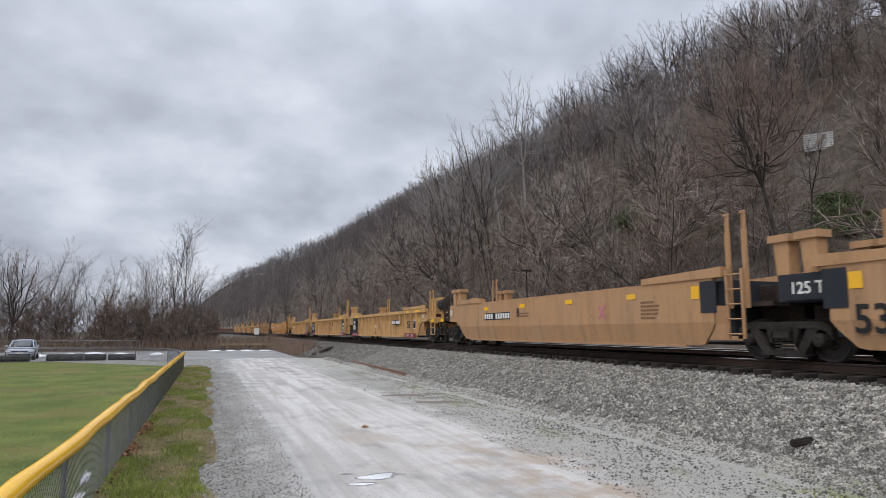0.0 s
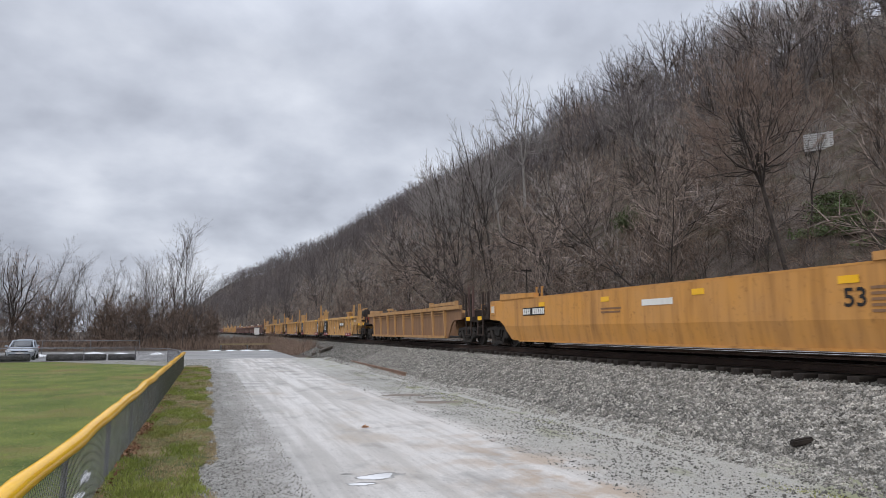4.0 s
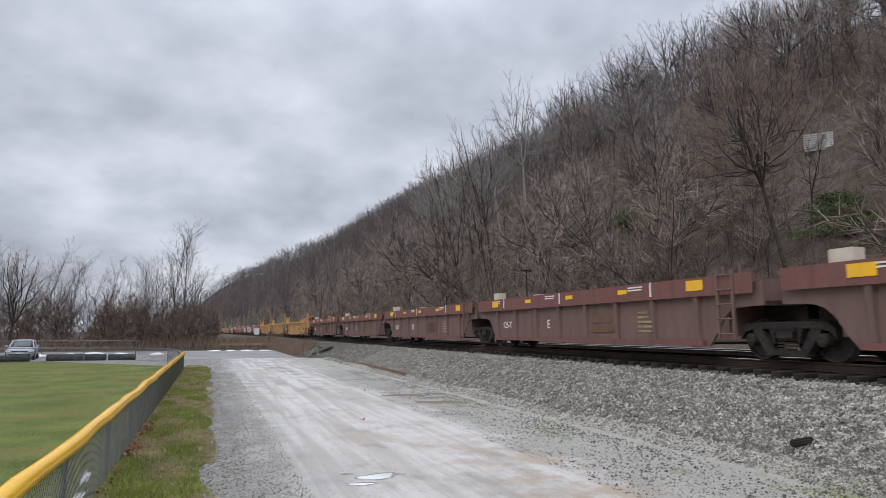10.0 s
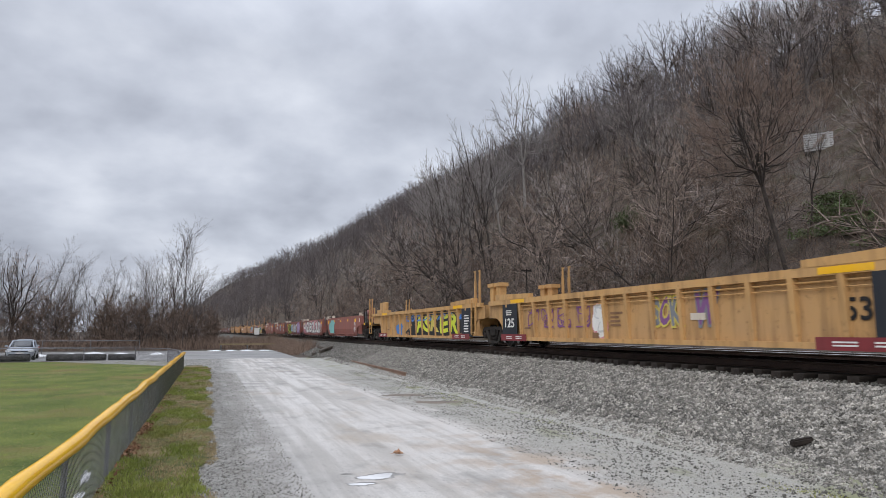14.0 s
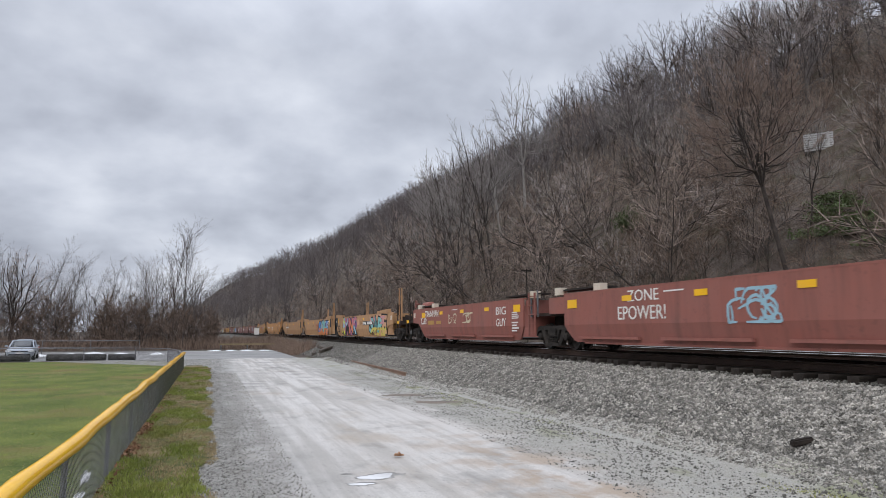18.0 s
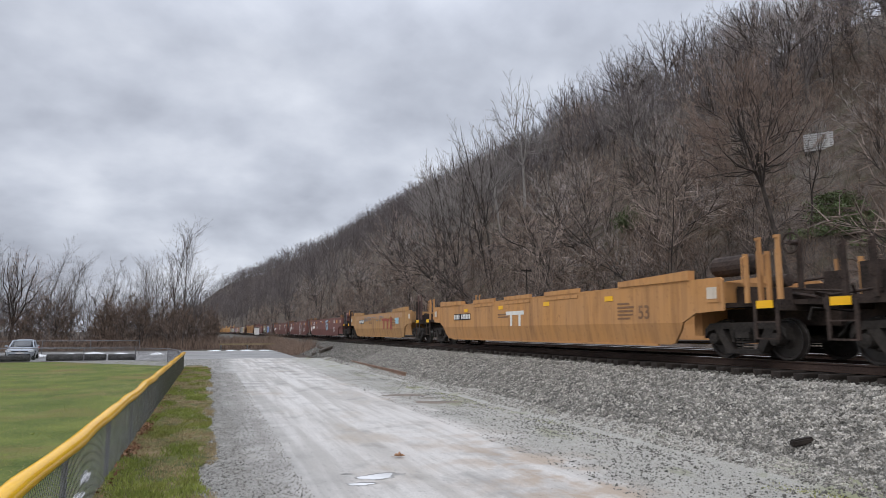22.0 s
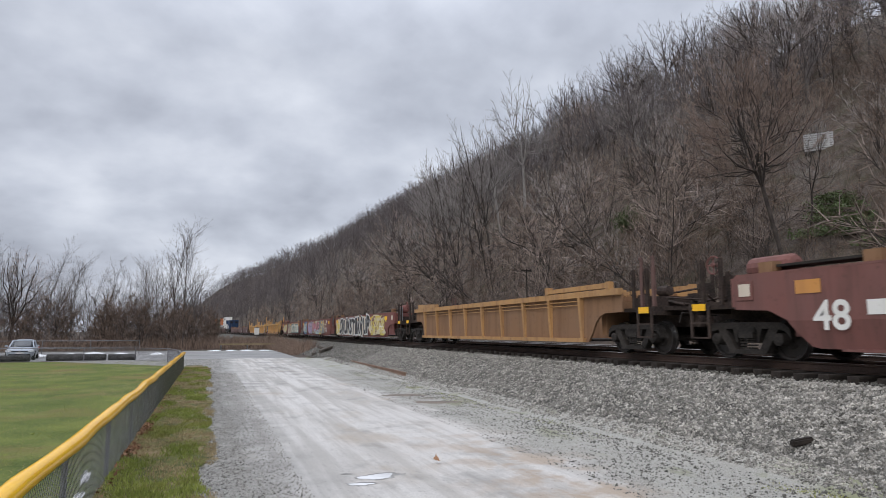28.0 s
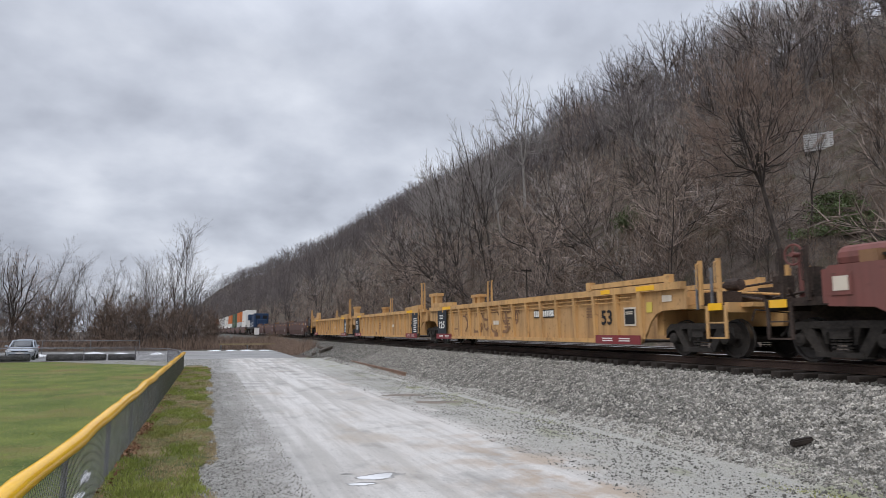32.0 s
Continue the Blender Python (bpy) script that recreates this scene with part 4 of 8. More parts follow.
    def arr(st, n):
        return tubes([x[0] for x in st], [x[1] for x in st], [x[2] for x in st], [x[3] for x in st], n)
    body = arr(wood, 5 if near else 3)
    if not near:
        fine = fine + [(x[0], x[1]) for x in thin]
    f0, f1 = [x[0] for x in fine], [x[1] for x in fine]
    skin = slivers(f0, f1, twig_r * 1.4, rng)
    if near:
        tv, tf = arr(thin, 3)
        k = len(tv)
        tri = np.concatenate([tf[:, [0, 1, 2]], tf[:, [0, 2, 3]], skin[1] + k])
        skin = np.concatenate([tv, skin[0]]), tri
    return body, skin


def proto(seed, wood_paint="bark", twig_paint="", **kw):
    wood, fine = dome(seed, near=True, **kw)
    a, b = fast_mesh("trunk", *wood, True), fast_mesh("crown", *fine)
    a.materials.append(M[wood_paint])
    b.materials.append(M[twig_paint] if twig_paint else M["twig"] if seed % 2 else M["twig_grey"])
    return a, b


# the default bark_far has haze painted into its grey
def slim_proto(seed, wood_paint="bark_far", twig_paint="twig_pale", **kw):
    """A slender tree: one trunk to the top, or a pair, with steep side branches."""
    wood, fine = grow(seed, **kw)
    a, b = fast_mesh("trunk", *wood, True), fast_mesh("crown", *fine)
    a.materials.append(M[wood_paint])
    b.materials.append(M[twig_paint])
    return a, b


BROAD = [proto(q, h=14.5, limbs=30, branches=10, twigs=9, wide=w, clear=c, twig_r=0.0065, twig_len=0.5, leaders=n, lean=le, blen=(0.05, 0.1), ragged=0.2) for q, w, c, n, le in ((1, 0.4, 0.24, 5, 0.12), (2, 0.34, 0.32, 4, -0.1), (3, 0.43, 0.2, 6, 0.0))]
TALL = [proto(q, twig_paint="twig_pale", h=17, limbs=24, branches=9, twigs=10, wide=w, clear=c, twig_r=0.006, twig_len=0.55, r0=0.14, leaders=n, blen=(0.05, 0.1)) for q, w, n, c in ((4, 0.2, 2, 0.3), (5, 0.26, 3, 0.22), (6, 0.24, 4, 0.26))]
# ridge oaks: twig_far paints the haze onto their crowns
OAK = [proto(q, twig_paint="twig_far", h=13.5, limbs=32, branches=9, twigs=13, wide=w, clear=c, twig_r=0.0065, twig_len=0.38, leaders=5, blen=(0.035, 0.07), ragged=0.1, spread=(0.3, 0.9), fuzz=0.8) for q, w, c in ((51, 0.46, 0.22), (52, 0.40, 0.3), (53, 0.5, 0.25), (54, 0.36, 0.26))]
SOLO = proto(12, twig_paint="twig_red", h=11.0, limbs=50, branches=12, twigs=12, wide=0.3, clear=0.45, twig_r=0.006, twig_len=0.5, r0=0.095, leaders=8, flat=-0.4, lean=-0.1, blen=(0.05, 0.1), spread=(0.1, 0.6))
ARCH = [proto(q, h=9, limbs=15, branches=7, twigs=6, wide=0.5, clear=0.3, twig_r=0.0065, twig_len=0.5, r0=0.12, leaders=3, lean=-0.45, blen=(0.05, 0.11), spread=(0.5, 1.1)) for q in (61, 62, 63)]
PALE = proto(9, "bark_pale", "twig_pale", h=17, limbs=24, branches=9, twigs=8, wide=0.26, clear=0.36, twig_r=0.008, twig_len=0.7, r0=0.16, leaders=3, blen=(0.04, 0.08))
SCRUB = [proto(q, h=7, limbs=16, branches=6, twigs=7, wide=0.4, clear=0.06, r0=0.045, twig_r=0.006, twig_len=0.5, leaders=5, flat=0.6, spread=(0.2, 0.9)) for q in (7, 8)]
SLIM = [slim_proto(q, h=15, limbs=26, branches=6, twigs=5, upright=0.92, r0=0.075, clear=0.14, twig_r=0.0055, twig_len=0.55, fork=k) for q, k in ((71, 0), (72, 2), (73, 0), (74, 3))]


def tree(meshes, x, y, size, turn, label, group, name="bare_tree", sink=0.15, tilt=0.0):
    ob = tagged(new(name), label, "tree", group)
    # a negative tilt leans downhill, towards the line
    ob.matrix_basis = pose(x, y, float(ground_z(np.array(x), np.array(y))) - sink, 0, 0, -30) @ pose(0, 0, 0, 0, tilt, 0) @ pose(0, 0, 0, 0, 0, turn) @ Matrix.Diagonal((size, size, size, 1))
    part("trunk", meshes[0], None, ob)
    part("crown", meshes[1], None, ob)
    return ob


TR = random.Random(11)


def hillside_trees():
    """Single trees on the slope nearest to the line."""
    spots = [(21.6, 19.7), (31.0, 33.0), (43.6, 85.5)]
    tree(SOLO, 22.6, 20.2, 0.95, 30, "large dark bare tree with a fan of reddish twigs", "hillside trees", tilt=-7)
    tree(PALE, 43.6, 85.5, 1.36, 80, "pale slender bare tree standing above the skyline", "hillside trees")
    for x, y, k, h, a in ((39.6, 84, PALE, 1.05, 200), (36.0, 86, TALL[1], 1.16, 30), (30.0, 80, TALL[1], 1.2, 120), (33.0, 73, TALL[2], 1.18, 60), (28.4, 76, TALL[1], 1.1, 170), (25.5, 70, TALL[0], 1.0, 250), (24.0, 60, TALL[2], 0.95, 90), (26.1, 58.6, TALL[1], 0.95, 20)):
        spots.append((x, y))
        tree(k, x + float(off(y)), y, h, a, "tall grey finely branched bare tree beside the line", "hillside trees", tilt=TR.uniform(-12, -4))
    for x, y, k, h, lean, turn in ((34.0, 37.6, TALL[0], 0.52, -6, 40), (35.8, 41.3, BROAD[1], 0.58, -10, 110), (33.5, 39.5, ARCH[0], 0.75, -22, 0), (27.3, 41.4, ARCH[1], 0.9, -20, 15), (26.9, 38.0, ARCH[2], 0.85, -24, -10), (26.4, 44.9, ARCH[0], 0.95, -18, 20), (23.5, 31.0, ARCH[1], 0.6, -25, -15),
            (24.4, 60.4, ARCH[2], 1.2, -22, 5), (25.0, 66.0, ARCH[0], 1.2, -20, 0), (25.0, 74.6, ARCH[1], 1.3, -18, 10), (22.8, 52.0, ARCH[2], 0.95, -24, 0), (31.0, 49.0, ARCH[1], 1.0, -14, 30), (36.0, 35.0, BROAD[2], 0.5, -8, 200), (27.4, 23.2, TALL[0], 0.42, 4, 80), (35.1, 22.6, BROAD[0], 0.5, -8, 300), (41.9, 55.4, BROAD[2], 0.58, -14, 60), (35.6, 55.3, BROAD[1], 0.6, -14, 250), (34.5, 62.8, TALL[2], 0.62, -8, 0)):
        spots.append((x, y))
        tree(k, x, y, h, turn, "dark bare tree leaning out from the brushy slope", "hillside trees", tilt=lean)
    for i in range(96):
        y = 6 + 330 * (i + TR.random()) / 96
        size = TR.uniform(0.8, 1.12) * float(np.interp(y, [30, 80, 110, 160, 200, 240, 300], [1.2, 1.25, 1.42, 1.42, 1.3, 1.2, 0.95]))
        tree(TR.choice(OAK), TR.uniform(90, 114) + float(off(y)), y, size, TR.uniform(0, 360), "round-crowned bare oak along the crest of the hill", "ridge trees")
    tries = 0
    while len(spots) < 100 and tries < 9000:
        tries += 1
        y = TR.uniform(2, 165)
        xr = 20 + 88 * TR.random() ** 0.9
        if any((xr - a) ** 2 + (y - b) ** 2 < (30 if xr < 40 else 46) for a, b in spots):
            continue
        if abs(math.atan2(xr, y) - math.atan2(44, 35.7)) < 0.1 and xr < 50:
            continue
        spots.append((xr, y))
        x = xr + float(off(y))
        r = TR.random()
        if r < 0.72:
            tree(TR.choice(BROAD), x, y, TR.uniform(0.62, 0.92) * (1.0 if xr < 60 else 1.15), TR.uniform(0, 360), "tall bare broad-crowned tree on the leaf-littered hillside", "hillside trees", tilt=TR.uniform(-16, -2))
        else:
            tree(TR.choice(TALL), x, y, TR.uniform(0.55, 0.8), TR.uniform(0, 360), "slender bare upright tree on the hillside", "hillside trees", tilt=TR.uniform(-7, 3))
    for i in range(16):
        d = 58 + 2.2 * i
        a = math.atan2(44, 35.7) + TR.uniform(-0.1, 0.1)
        x, y = d * math.sin(a), d * math.cos(a)
        tree(TR.choice(SCRUB if i < 8 else BROAD), x, y, TR.uniform(0.6, 0.9) if i < 8 else TR.uniform(0.5, 0.7), TR.uniform(0, 360), "bare tree on the slope above the slatted hut", "hillside trees", tilt=TR.uniform(-10, 0))
    n = 0
    while n < 46:
        y, xr = TR.uniform(5, 110), 19.5 + 40 * TR.random() ** 1.3
        if abs(math.atan2(xr, y) - math.atan2(44, 35.7)) < 0.05:
            continue
        n += 1
        tree(TR.choice(SCRUB), xr + float(off(y)), y, TR.uniform(0.4, 0.85), TR.uniform(0, 360), "bushy bare sapling thicket on the hillside", "hillside saplings", "bare_sapling", tilt=TR.uniform(-14, 5))


def woods(name, spots, kinds, label, twig_material, bark="bark"):
    """Far woods: many trees in one object."""
    vs, fs, k = [], [], 0
    tv, tf, tk = [], [], 0
    for x, y, s in spots:
        (wv, wf), (cv, cf) = kinds[TR.randrange(len(kinds))]
        a = TR.uniform(0, 6.28)
        rot = np.array([[math.cos(a), -math.sin(a), 0], [math.sin(a), math.cos(a), 0], [0, 0, 1]]) * s
        o = np.array([x, y, float(ground_z(np.array(x), np.array(y))) - 0.2])
        vs.append(wv @ rot.T + o)
        fs.append(wf + k)
        k += len(wv)
        tv.append(cv @ rot.T + o)
        tf.append(cf + tk)
        tk += len(cv)
    for nm, v, f, m, what in ((name + "_trunks", vs, fs, M[bark], "trunks and limbs"), (name + "_twigs", tv, tf, twig_material, "twigs")):
        me = fast_mesh(nm, np.concatenate(v), np.concatenate(f))
        me.materials.append(m)
        tagged(new(nm, me), label + ", " + what, "woods", kind="stuff")


FAR = [dome(q, h=13.5, limbs=15, branches=5, twigs=8, wide=w, twig_r=0.016, twig_len=0.6, clear=0.2, flat=0.5, leaders=3, blen=(0.04, 0.08), ragged=0.15) for q, w in ((21, 0.4), (22, 0.46), (23, 0.36), (24, 0.43))]
LOW = [grow(s, h=6, limbs=7, branches=5, twigs=6, upright=0.6, twig_r=0.015, twig_len=1.1, clear=0.05, r0=0.05, segs=1, sides=3) for s in (31, 32)]
TANGLE = [grow(s, h=2.6, limbs=6, branches=4, twigs=5, upright=0.5, twig_r=0.006, twig_len=0.55, clear=0.02, r0=0.016, segs=1, sides=3) for s in (41, 42, 43)]
hillside_trees()
far_spots = []
for _ in range(520):
    y = 165 + 820 * TR.random()
    xr = 19 + 104 * TR.random() ** 0.8
    far_spots.append((xr + float(off(y)), y, TR.uniform(0.8, 1.15) * (1 + max(0, y - 300) / 1400)))
for _ in range(230):
    y = 20 + 300 * TR.random()
    far_spots.append((TR.uniform(58, 98) + float(off(y)), y, TR.uniform(0.75, 1.05) * float(np.interp(y, [90, 130, 190, 240, 300], [0.85, 1.0, 1.2, 1.25, 0.95]))))
for _ in range(150):
    y = TR.uniform(220, 900)
    far_spots.append((19 + 32 * TR.random() + float(off(y)), y, TR.uniform(1.0, 1.5)))
for _ in range(210):
    y = 5 + 165 * TR.random()
    far_spots.append((TR.uniform(50, 100) + float(off(y)), y, TR.uniform(0.5, 0.8)))
for _ in range(230):
    y = 160 + 340 * TR.random()
    far_spots.append((TR.uniform(66, 118) + float(off(y)), y, TR.uniform(0.75, 1.05)))
# twig_dim and bark_far: haze by colour, no mist in the air
woods("far_woods", far_spots, FAR, "haze-greyed bare woods covering the far hillside", M["twig_dim"], "bark_far")
low_spots = []
for _ in range(340):
    y = 6 + 300 * TR.random() ** 1.3
    xr = 19.2 + 70 * TR.random() ** 1.6
    if abs(math.atan2(xr, y) - math.atan2(44, 35.7)) > 0.055 or xr < 24 or xr > 47:
        low_spots.append((xr + float(off(y)), y, TR.uniform(0.5, 1.2)))
for _ in range(240):
    y = 4 + 340 * TR.random()
    low_spots.append((TR.uniform(80, 116) + float(off(y)), y, TR.uniform(0.6, 1.0)))
tangle_spots = []
while len(tangle_spots) < 900:
    y = 3 + 130 * TR.random() ** 1.25
    xr = 19 + 46 * TR.random() ** 1.25
    if abs(math.atan2(xr, y) - math.atan2(44, 35.7)) < 0.06 and 30 < xr < 48:
        continue
    tangle_spots.append((xr + float(off(y)), y, TR.uniform(0.5, 1.5)))
for _ in range(560):
    y = TR.uniform(12, 40)
    xr = 22 + 38 * TR.random()
    ivy = 17.5 < y < 25 and 23 < xr < 32
    near_hut = abs(math.atan2(xr, y) - math.atan2(44, 35.7)) < 0.06 and 26 < xr < 48
    tangle_spots.append((xr, y, 0.3 if near_hut or ivy else TR.uniform(0.5, 1.3)))
woods("hillside_tangle", tangle_spots, TANGLE, "brown tangled bare brush on the near slope", M["brush"])
woods("hillside_thicket", low_spots, LOW, "brown bare understorey brush on the hillside", M["twig"])


def stems(name, X, Y, tall, r, material, label, lean=0.4):
    n = len(X)
    Z = ground_z(X, Y)
    h = tall * RNG.uniform(0.4, 1.3, n)
    P0 = np.stack([X, Y, Z - 0.05], axis=-1)
    P1 = P0 + np.stack([RNG.normal(0, lean, n) * h, RNG.normal(0, lean, n) * h, h], axis=-1)
    V, F = tubes(P0, P1, np.full(n, r), np.full(n, r * 0.35), 3)
    me = fast_mesh(name, V, F)
    me.materials.append(material)
    return tagged(new(name, me), label, "brush", kind="stuff")


n = 42000
yy = 2 + 260 * RNG.uniform(0, 1, n) ** 1.5
xx = 18.6 + 80 * RNG.uniform(0, 1, n) ** 1.5 + off(yy)
stems("hillside_brush", xx, yy, 0.9, 0.008, M["brush"], "dry tan brush and weeds over the hillside", 0.8)
n = 34000
yy = 6 + 70 * RNG.uniform(0, 1, n) ** 1.2
xx = 21 + 55 * RNG.uniform(0, 1, n) ** 1.1
stems("near_slope_weeds", xx, yy, 0.8, 0.006, M["cane"], "thin dry weeds and canes on the near slope", 0.7)
n = 16000
yy = RNG.uniform(77.5, 100, n)
xx = RNG.uniform(-70, 8.5, n)
stems("lot_brush", xx, yy, 1.3, 0.026, M["brush"], "dry reddish brush behind the parking lot", 0.45)
n = 7000
yy = RNG.uniform(58, 140, n)
xx = RNG.uniform(6.9, 9.2, n) + off(yy) - np.clip(yy - 76, 0, 60) * 0.02
stems("trackside_brush", xx, yy, 0.7, 0.02, M["brush"], "dry brown weeds beside the track", 0.45)

# the tree line behind the lot
for i in range(66):
    u = i / 65
    x = -62 + 59 * u + TR.uniform(-1.2, 1.0)
    y = TR.uniform(80, 108)
    tree(TR.choice(SLIM), x, y, TR.uniform(0.72, 0.95), TR.uniform(0, 360), "tall slender bare tree in the line behind the lot", "tree line", tilt=TR.uniform(-2, 2))
for i in range(40):
    tree(TR.choice(SCRUB), TR.uniform(-40, -1.5), TR.uniform(77, 92), TR.uniform(0.3, 0.6), TR.uniform(0, 360), "bushy bare shrub at the foot of the tree line", "tree line shrubs", "bare_shrub")
tree(BROAD[0], -21.5, 86.0, 0.84, 70, "spreading bare tree at the edge of the line", "tree line")
tree(SLIM[2], -4.5, 86.0, 1.04, 40, "tall bare forked tree standing apart at the end of the line", "tree line")
tree(SLIM[0], -3.1, 87.0, 1.0, 140, "tall bare forked tree standing apart at the end of the line", "tree line")
tree(SLIM[2], -1.7, 93.0, 0.7, 10, "slender bare tree beside the lot", "tree line")
tree(SLIM[3], -0.6, 97.0, 0.52, 100, "slender bare tree beside the lot", "tree line")
woods("lot_corner_thicket", [(TR.uniform(-6, 0.6), TR.uniform(88, 104), TR.uniform(0.28, 0.55)) for _ in range(60)] + [(TR.uniform(-7, 0.9), TR.uniform(92, 130), TR.uniform(0.55, 0.95)) for _ in range(70)], LOW, "dense brown brush at the corner of the lot", M["brush"])
line_spots = [(TR.uniform(-110, -6), TR.uniform(105, 190), TR.uniform(0.55, 0.75)) for _ in range(60)]
line_spots += [(TR.uniform(-70, -4), TR.uniform(84, 112), TR.uniform(0.45, 0.75)) for _ in range(80)]
# haze-coloured twigs and bark here too
woods("tree_line_woods", line_spots, FAR, "haze-greyed bare woods behind the tree line", M["twig_far"], "bark_far")
woods("tree_line_thicket", [(TR.uniform(-55, -2.5), TR.uniform(79, 100), TR.uniform(0.45, 1.0)) for _ in range(230)], LOW, "dense brown brush at the foot of the tree line", M["brush"])


def evergreen(x, y, w, h, seed, label):
    """A shrub of many small broad leaves on a few stems."""
    rng = np.random.default_rng(seed)
    z = float(ground_z(np.array(x), np.array(y)))
    ob = tagged(new("evergreen_shrub"), label, "shrub", "evergreen shrubs")
    ob.location = (x, y, z - 0.1)
    n = int(430 * w * max(h, 0.8))
    c = rng.normal(size=(n, 3))
    c /= np.linalg.norm(c, axis=1, keepdims=True)
    lump = 1 + 0.3 * np.sin(c[:, :1] * 5 + seed) + 0.25 * np.sin(c[:, 1:2] * 7)
    c = c * rng.uniform(0.45, 1, (n, 1)) * lump * np.array([w / 2, w / 2, h / 2]) + np.array([0, 0, h * 0.5])
    d = rng.normal(size=(n, 3))
    d /= np.linalg.norm(d, axis=1, keepdims=True)
    e = np.cross(d, rng.normal(size=(n, 3)))
    e /= np.linalg.norm(e, axis=1, keepdims=True)
    s = rng.uniform(0.06, 0.12, (n, 1))
    V = np.stack([c - d * s, c + e * s * 0.4, c + d * s, c - e * s * 0.4], axis=1).reshape(-1, 3)
    me = fast_mesh("leaves", V, np.arange(4 * n).reshape(-1, 4))
    me.materials.append(M["ever"])
    part("leaves", me, None, ob)
    st = rng.normal(0, 0.35, (9, 3)) * np.array([w, w, 0]) + np.array([0, 0, h * 0.75])
    me = fast_mesh("stems", *tubes(np.zeros((9, 3)), st, np.full(9, 0.035), np.full(9, 0.012), 4))
    me.materials.append(M["bark"])
    part("stem", me, None, ob)["kind"] = "stuff"


evergreen(33.6, 46.0, 3.0, 2.3, 1, "dark green evergreen shrub among bare brush")
for i, (ex_, ey_, ew_, eh_) in enumerate(((28.9, 22.9, 3.2, 0.6), (30.2, 24.0, 2.6, 0.5), (27.6, 21.2, 2.8, 0.5), (27.0, 22.6, 2.2, 0.5), (28.2, 22.7, 1.8, 0.5), (26.8, 20.4, 2.2, 0.45), (28.0, 21.0, 1.5, 0.45), (25.8, 18.8, 1.7, 0.4), (29.6, 22.9, 1.5, 0.4))):
    evergreen(ex_, ey_, ew_, eh_, i + 2, "low patch of green ivy on the slope")


def hill_shed():
    """White slatted wall of a small hut on the slope."""
    hut = tagged(new("slatted_hut"), "small white horizontally slatted hut wall on the wooded slope", "hut")
    hut.matrix_basis = pose(39.95, 32.7, 14.75, 0, 0, -48) @ Matrix.Diagonal((0.68, 0.8, 0.8, 1))
    bm = bmesh.new()
    box(bm, -1.25, 1.25, 0.03, 1.6, -1.2, 1.6)
    part("wall", bm, M["log"], hut, "dark backing wall")
    for i in range(8):
        bm = bmesh.new()
        box(bm, -1.35, 1.35, -0.04, 0.0, 0.02 + 0.2 * i, 0.16 + 0.2 * i)
        part("slat", bm, M["s_silver"], hut)
    for x in (-0.8, 0.9):
        bm = bmesh.new()
        box(bm, x - 0.07, x + 0.07, -0.08, -0.045, -0.05, 1.62)
        part("batten", bm, M["s_silver"], hut)


hill_shed()


def line_pole(x, y, z):
    """A short dark pole with one crossarm beside the line."""
    g = float(ground_z(np.array(x), np.array(y)))
    pole = tagged(new("line_pole"), "short dark wooden pole with a crossarm behind the track", "pole")
    pole.location = (x, y, g)
    bm = bmesh.new()
    bar(bm, (0, 0, -0.2), (0, 0, z - g + 0.1), 0.035, 8)
    part("post", bm, M["tie"], pole)
    bm = bmesh.new()
    box(bm, -0.35, 0.35, -0.05, 0.05, z - g - 0.03, z - g + 0.05)
    part("crossarm", bm, M["tie"], pole)
    for d in (-0.25, 0.0, 0.25):
        bm = bmesh.new()
        bar(bm, (d, 0, z - g + 0.05), (d, 0, z - g + 0.14), 0.03, 8)
        part("insulator", bm, M["steel"], pole)


line_pole(18.2, 35.5, 5.75)


def signal_cabinet(x, y):
    box_ = tagged(new("signal_cabinet"), "small white equipment cabinet on a post beside the line", "cabinet")
    box_.location = (x, y, 0.25)
    bm = bmesh.new()
    box(bm, -0.38, 0.38, -0.25, 0.25, 1.3, 2.4)
    bmesh.ops.bevel(bm, geom=bm.edges[:], offset=0.02, segments=1, affect="EDGES")
    part("case", bm, M["s_white"], box_)
    bm = bmesh.new()
    box(bm, -0.43, 0.43, -0.3, 0.3, 2.4, 2.46)
    part("roof", bm, M["galv"], box_)
    bm = bmesh.new()
    bar(bm, (0, 0, -0.3), (0, 0, 1.3), 0.07, 8)
    part("post", bm, M["galv"], box_)


signal_cabinet(7.15, 110.0)

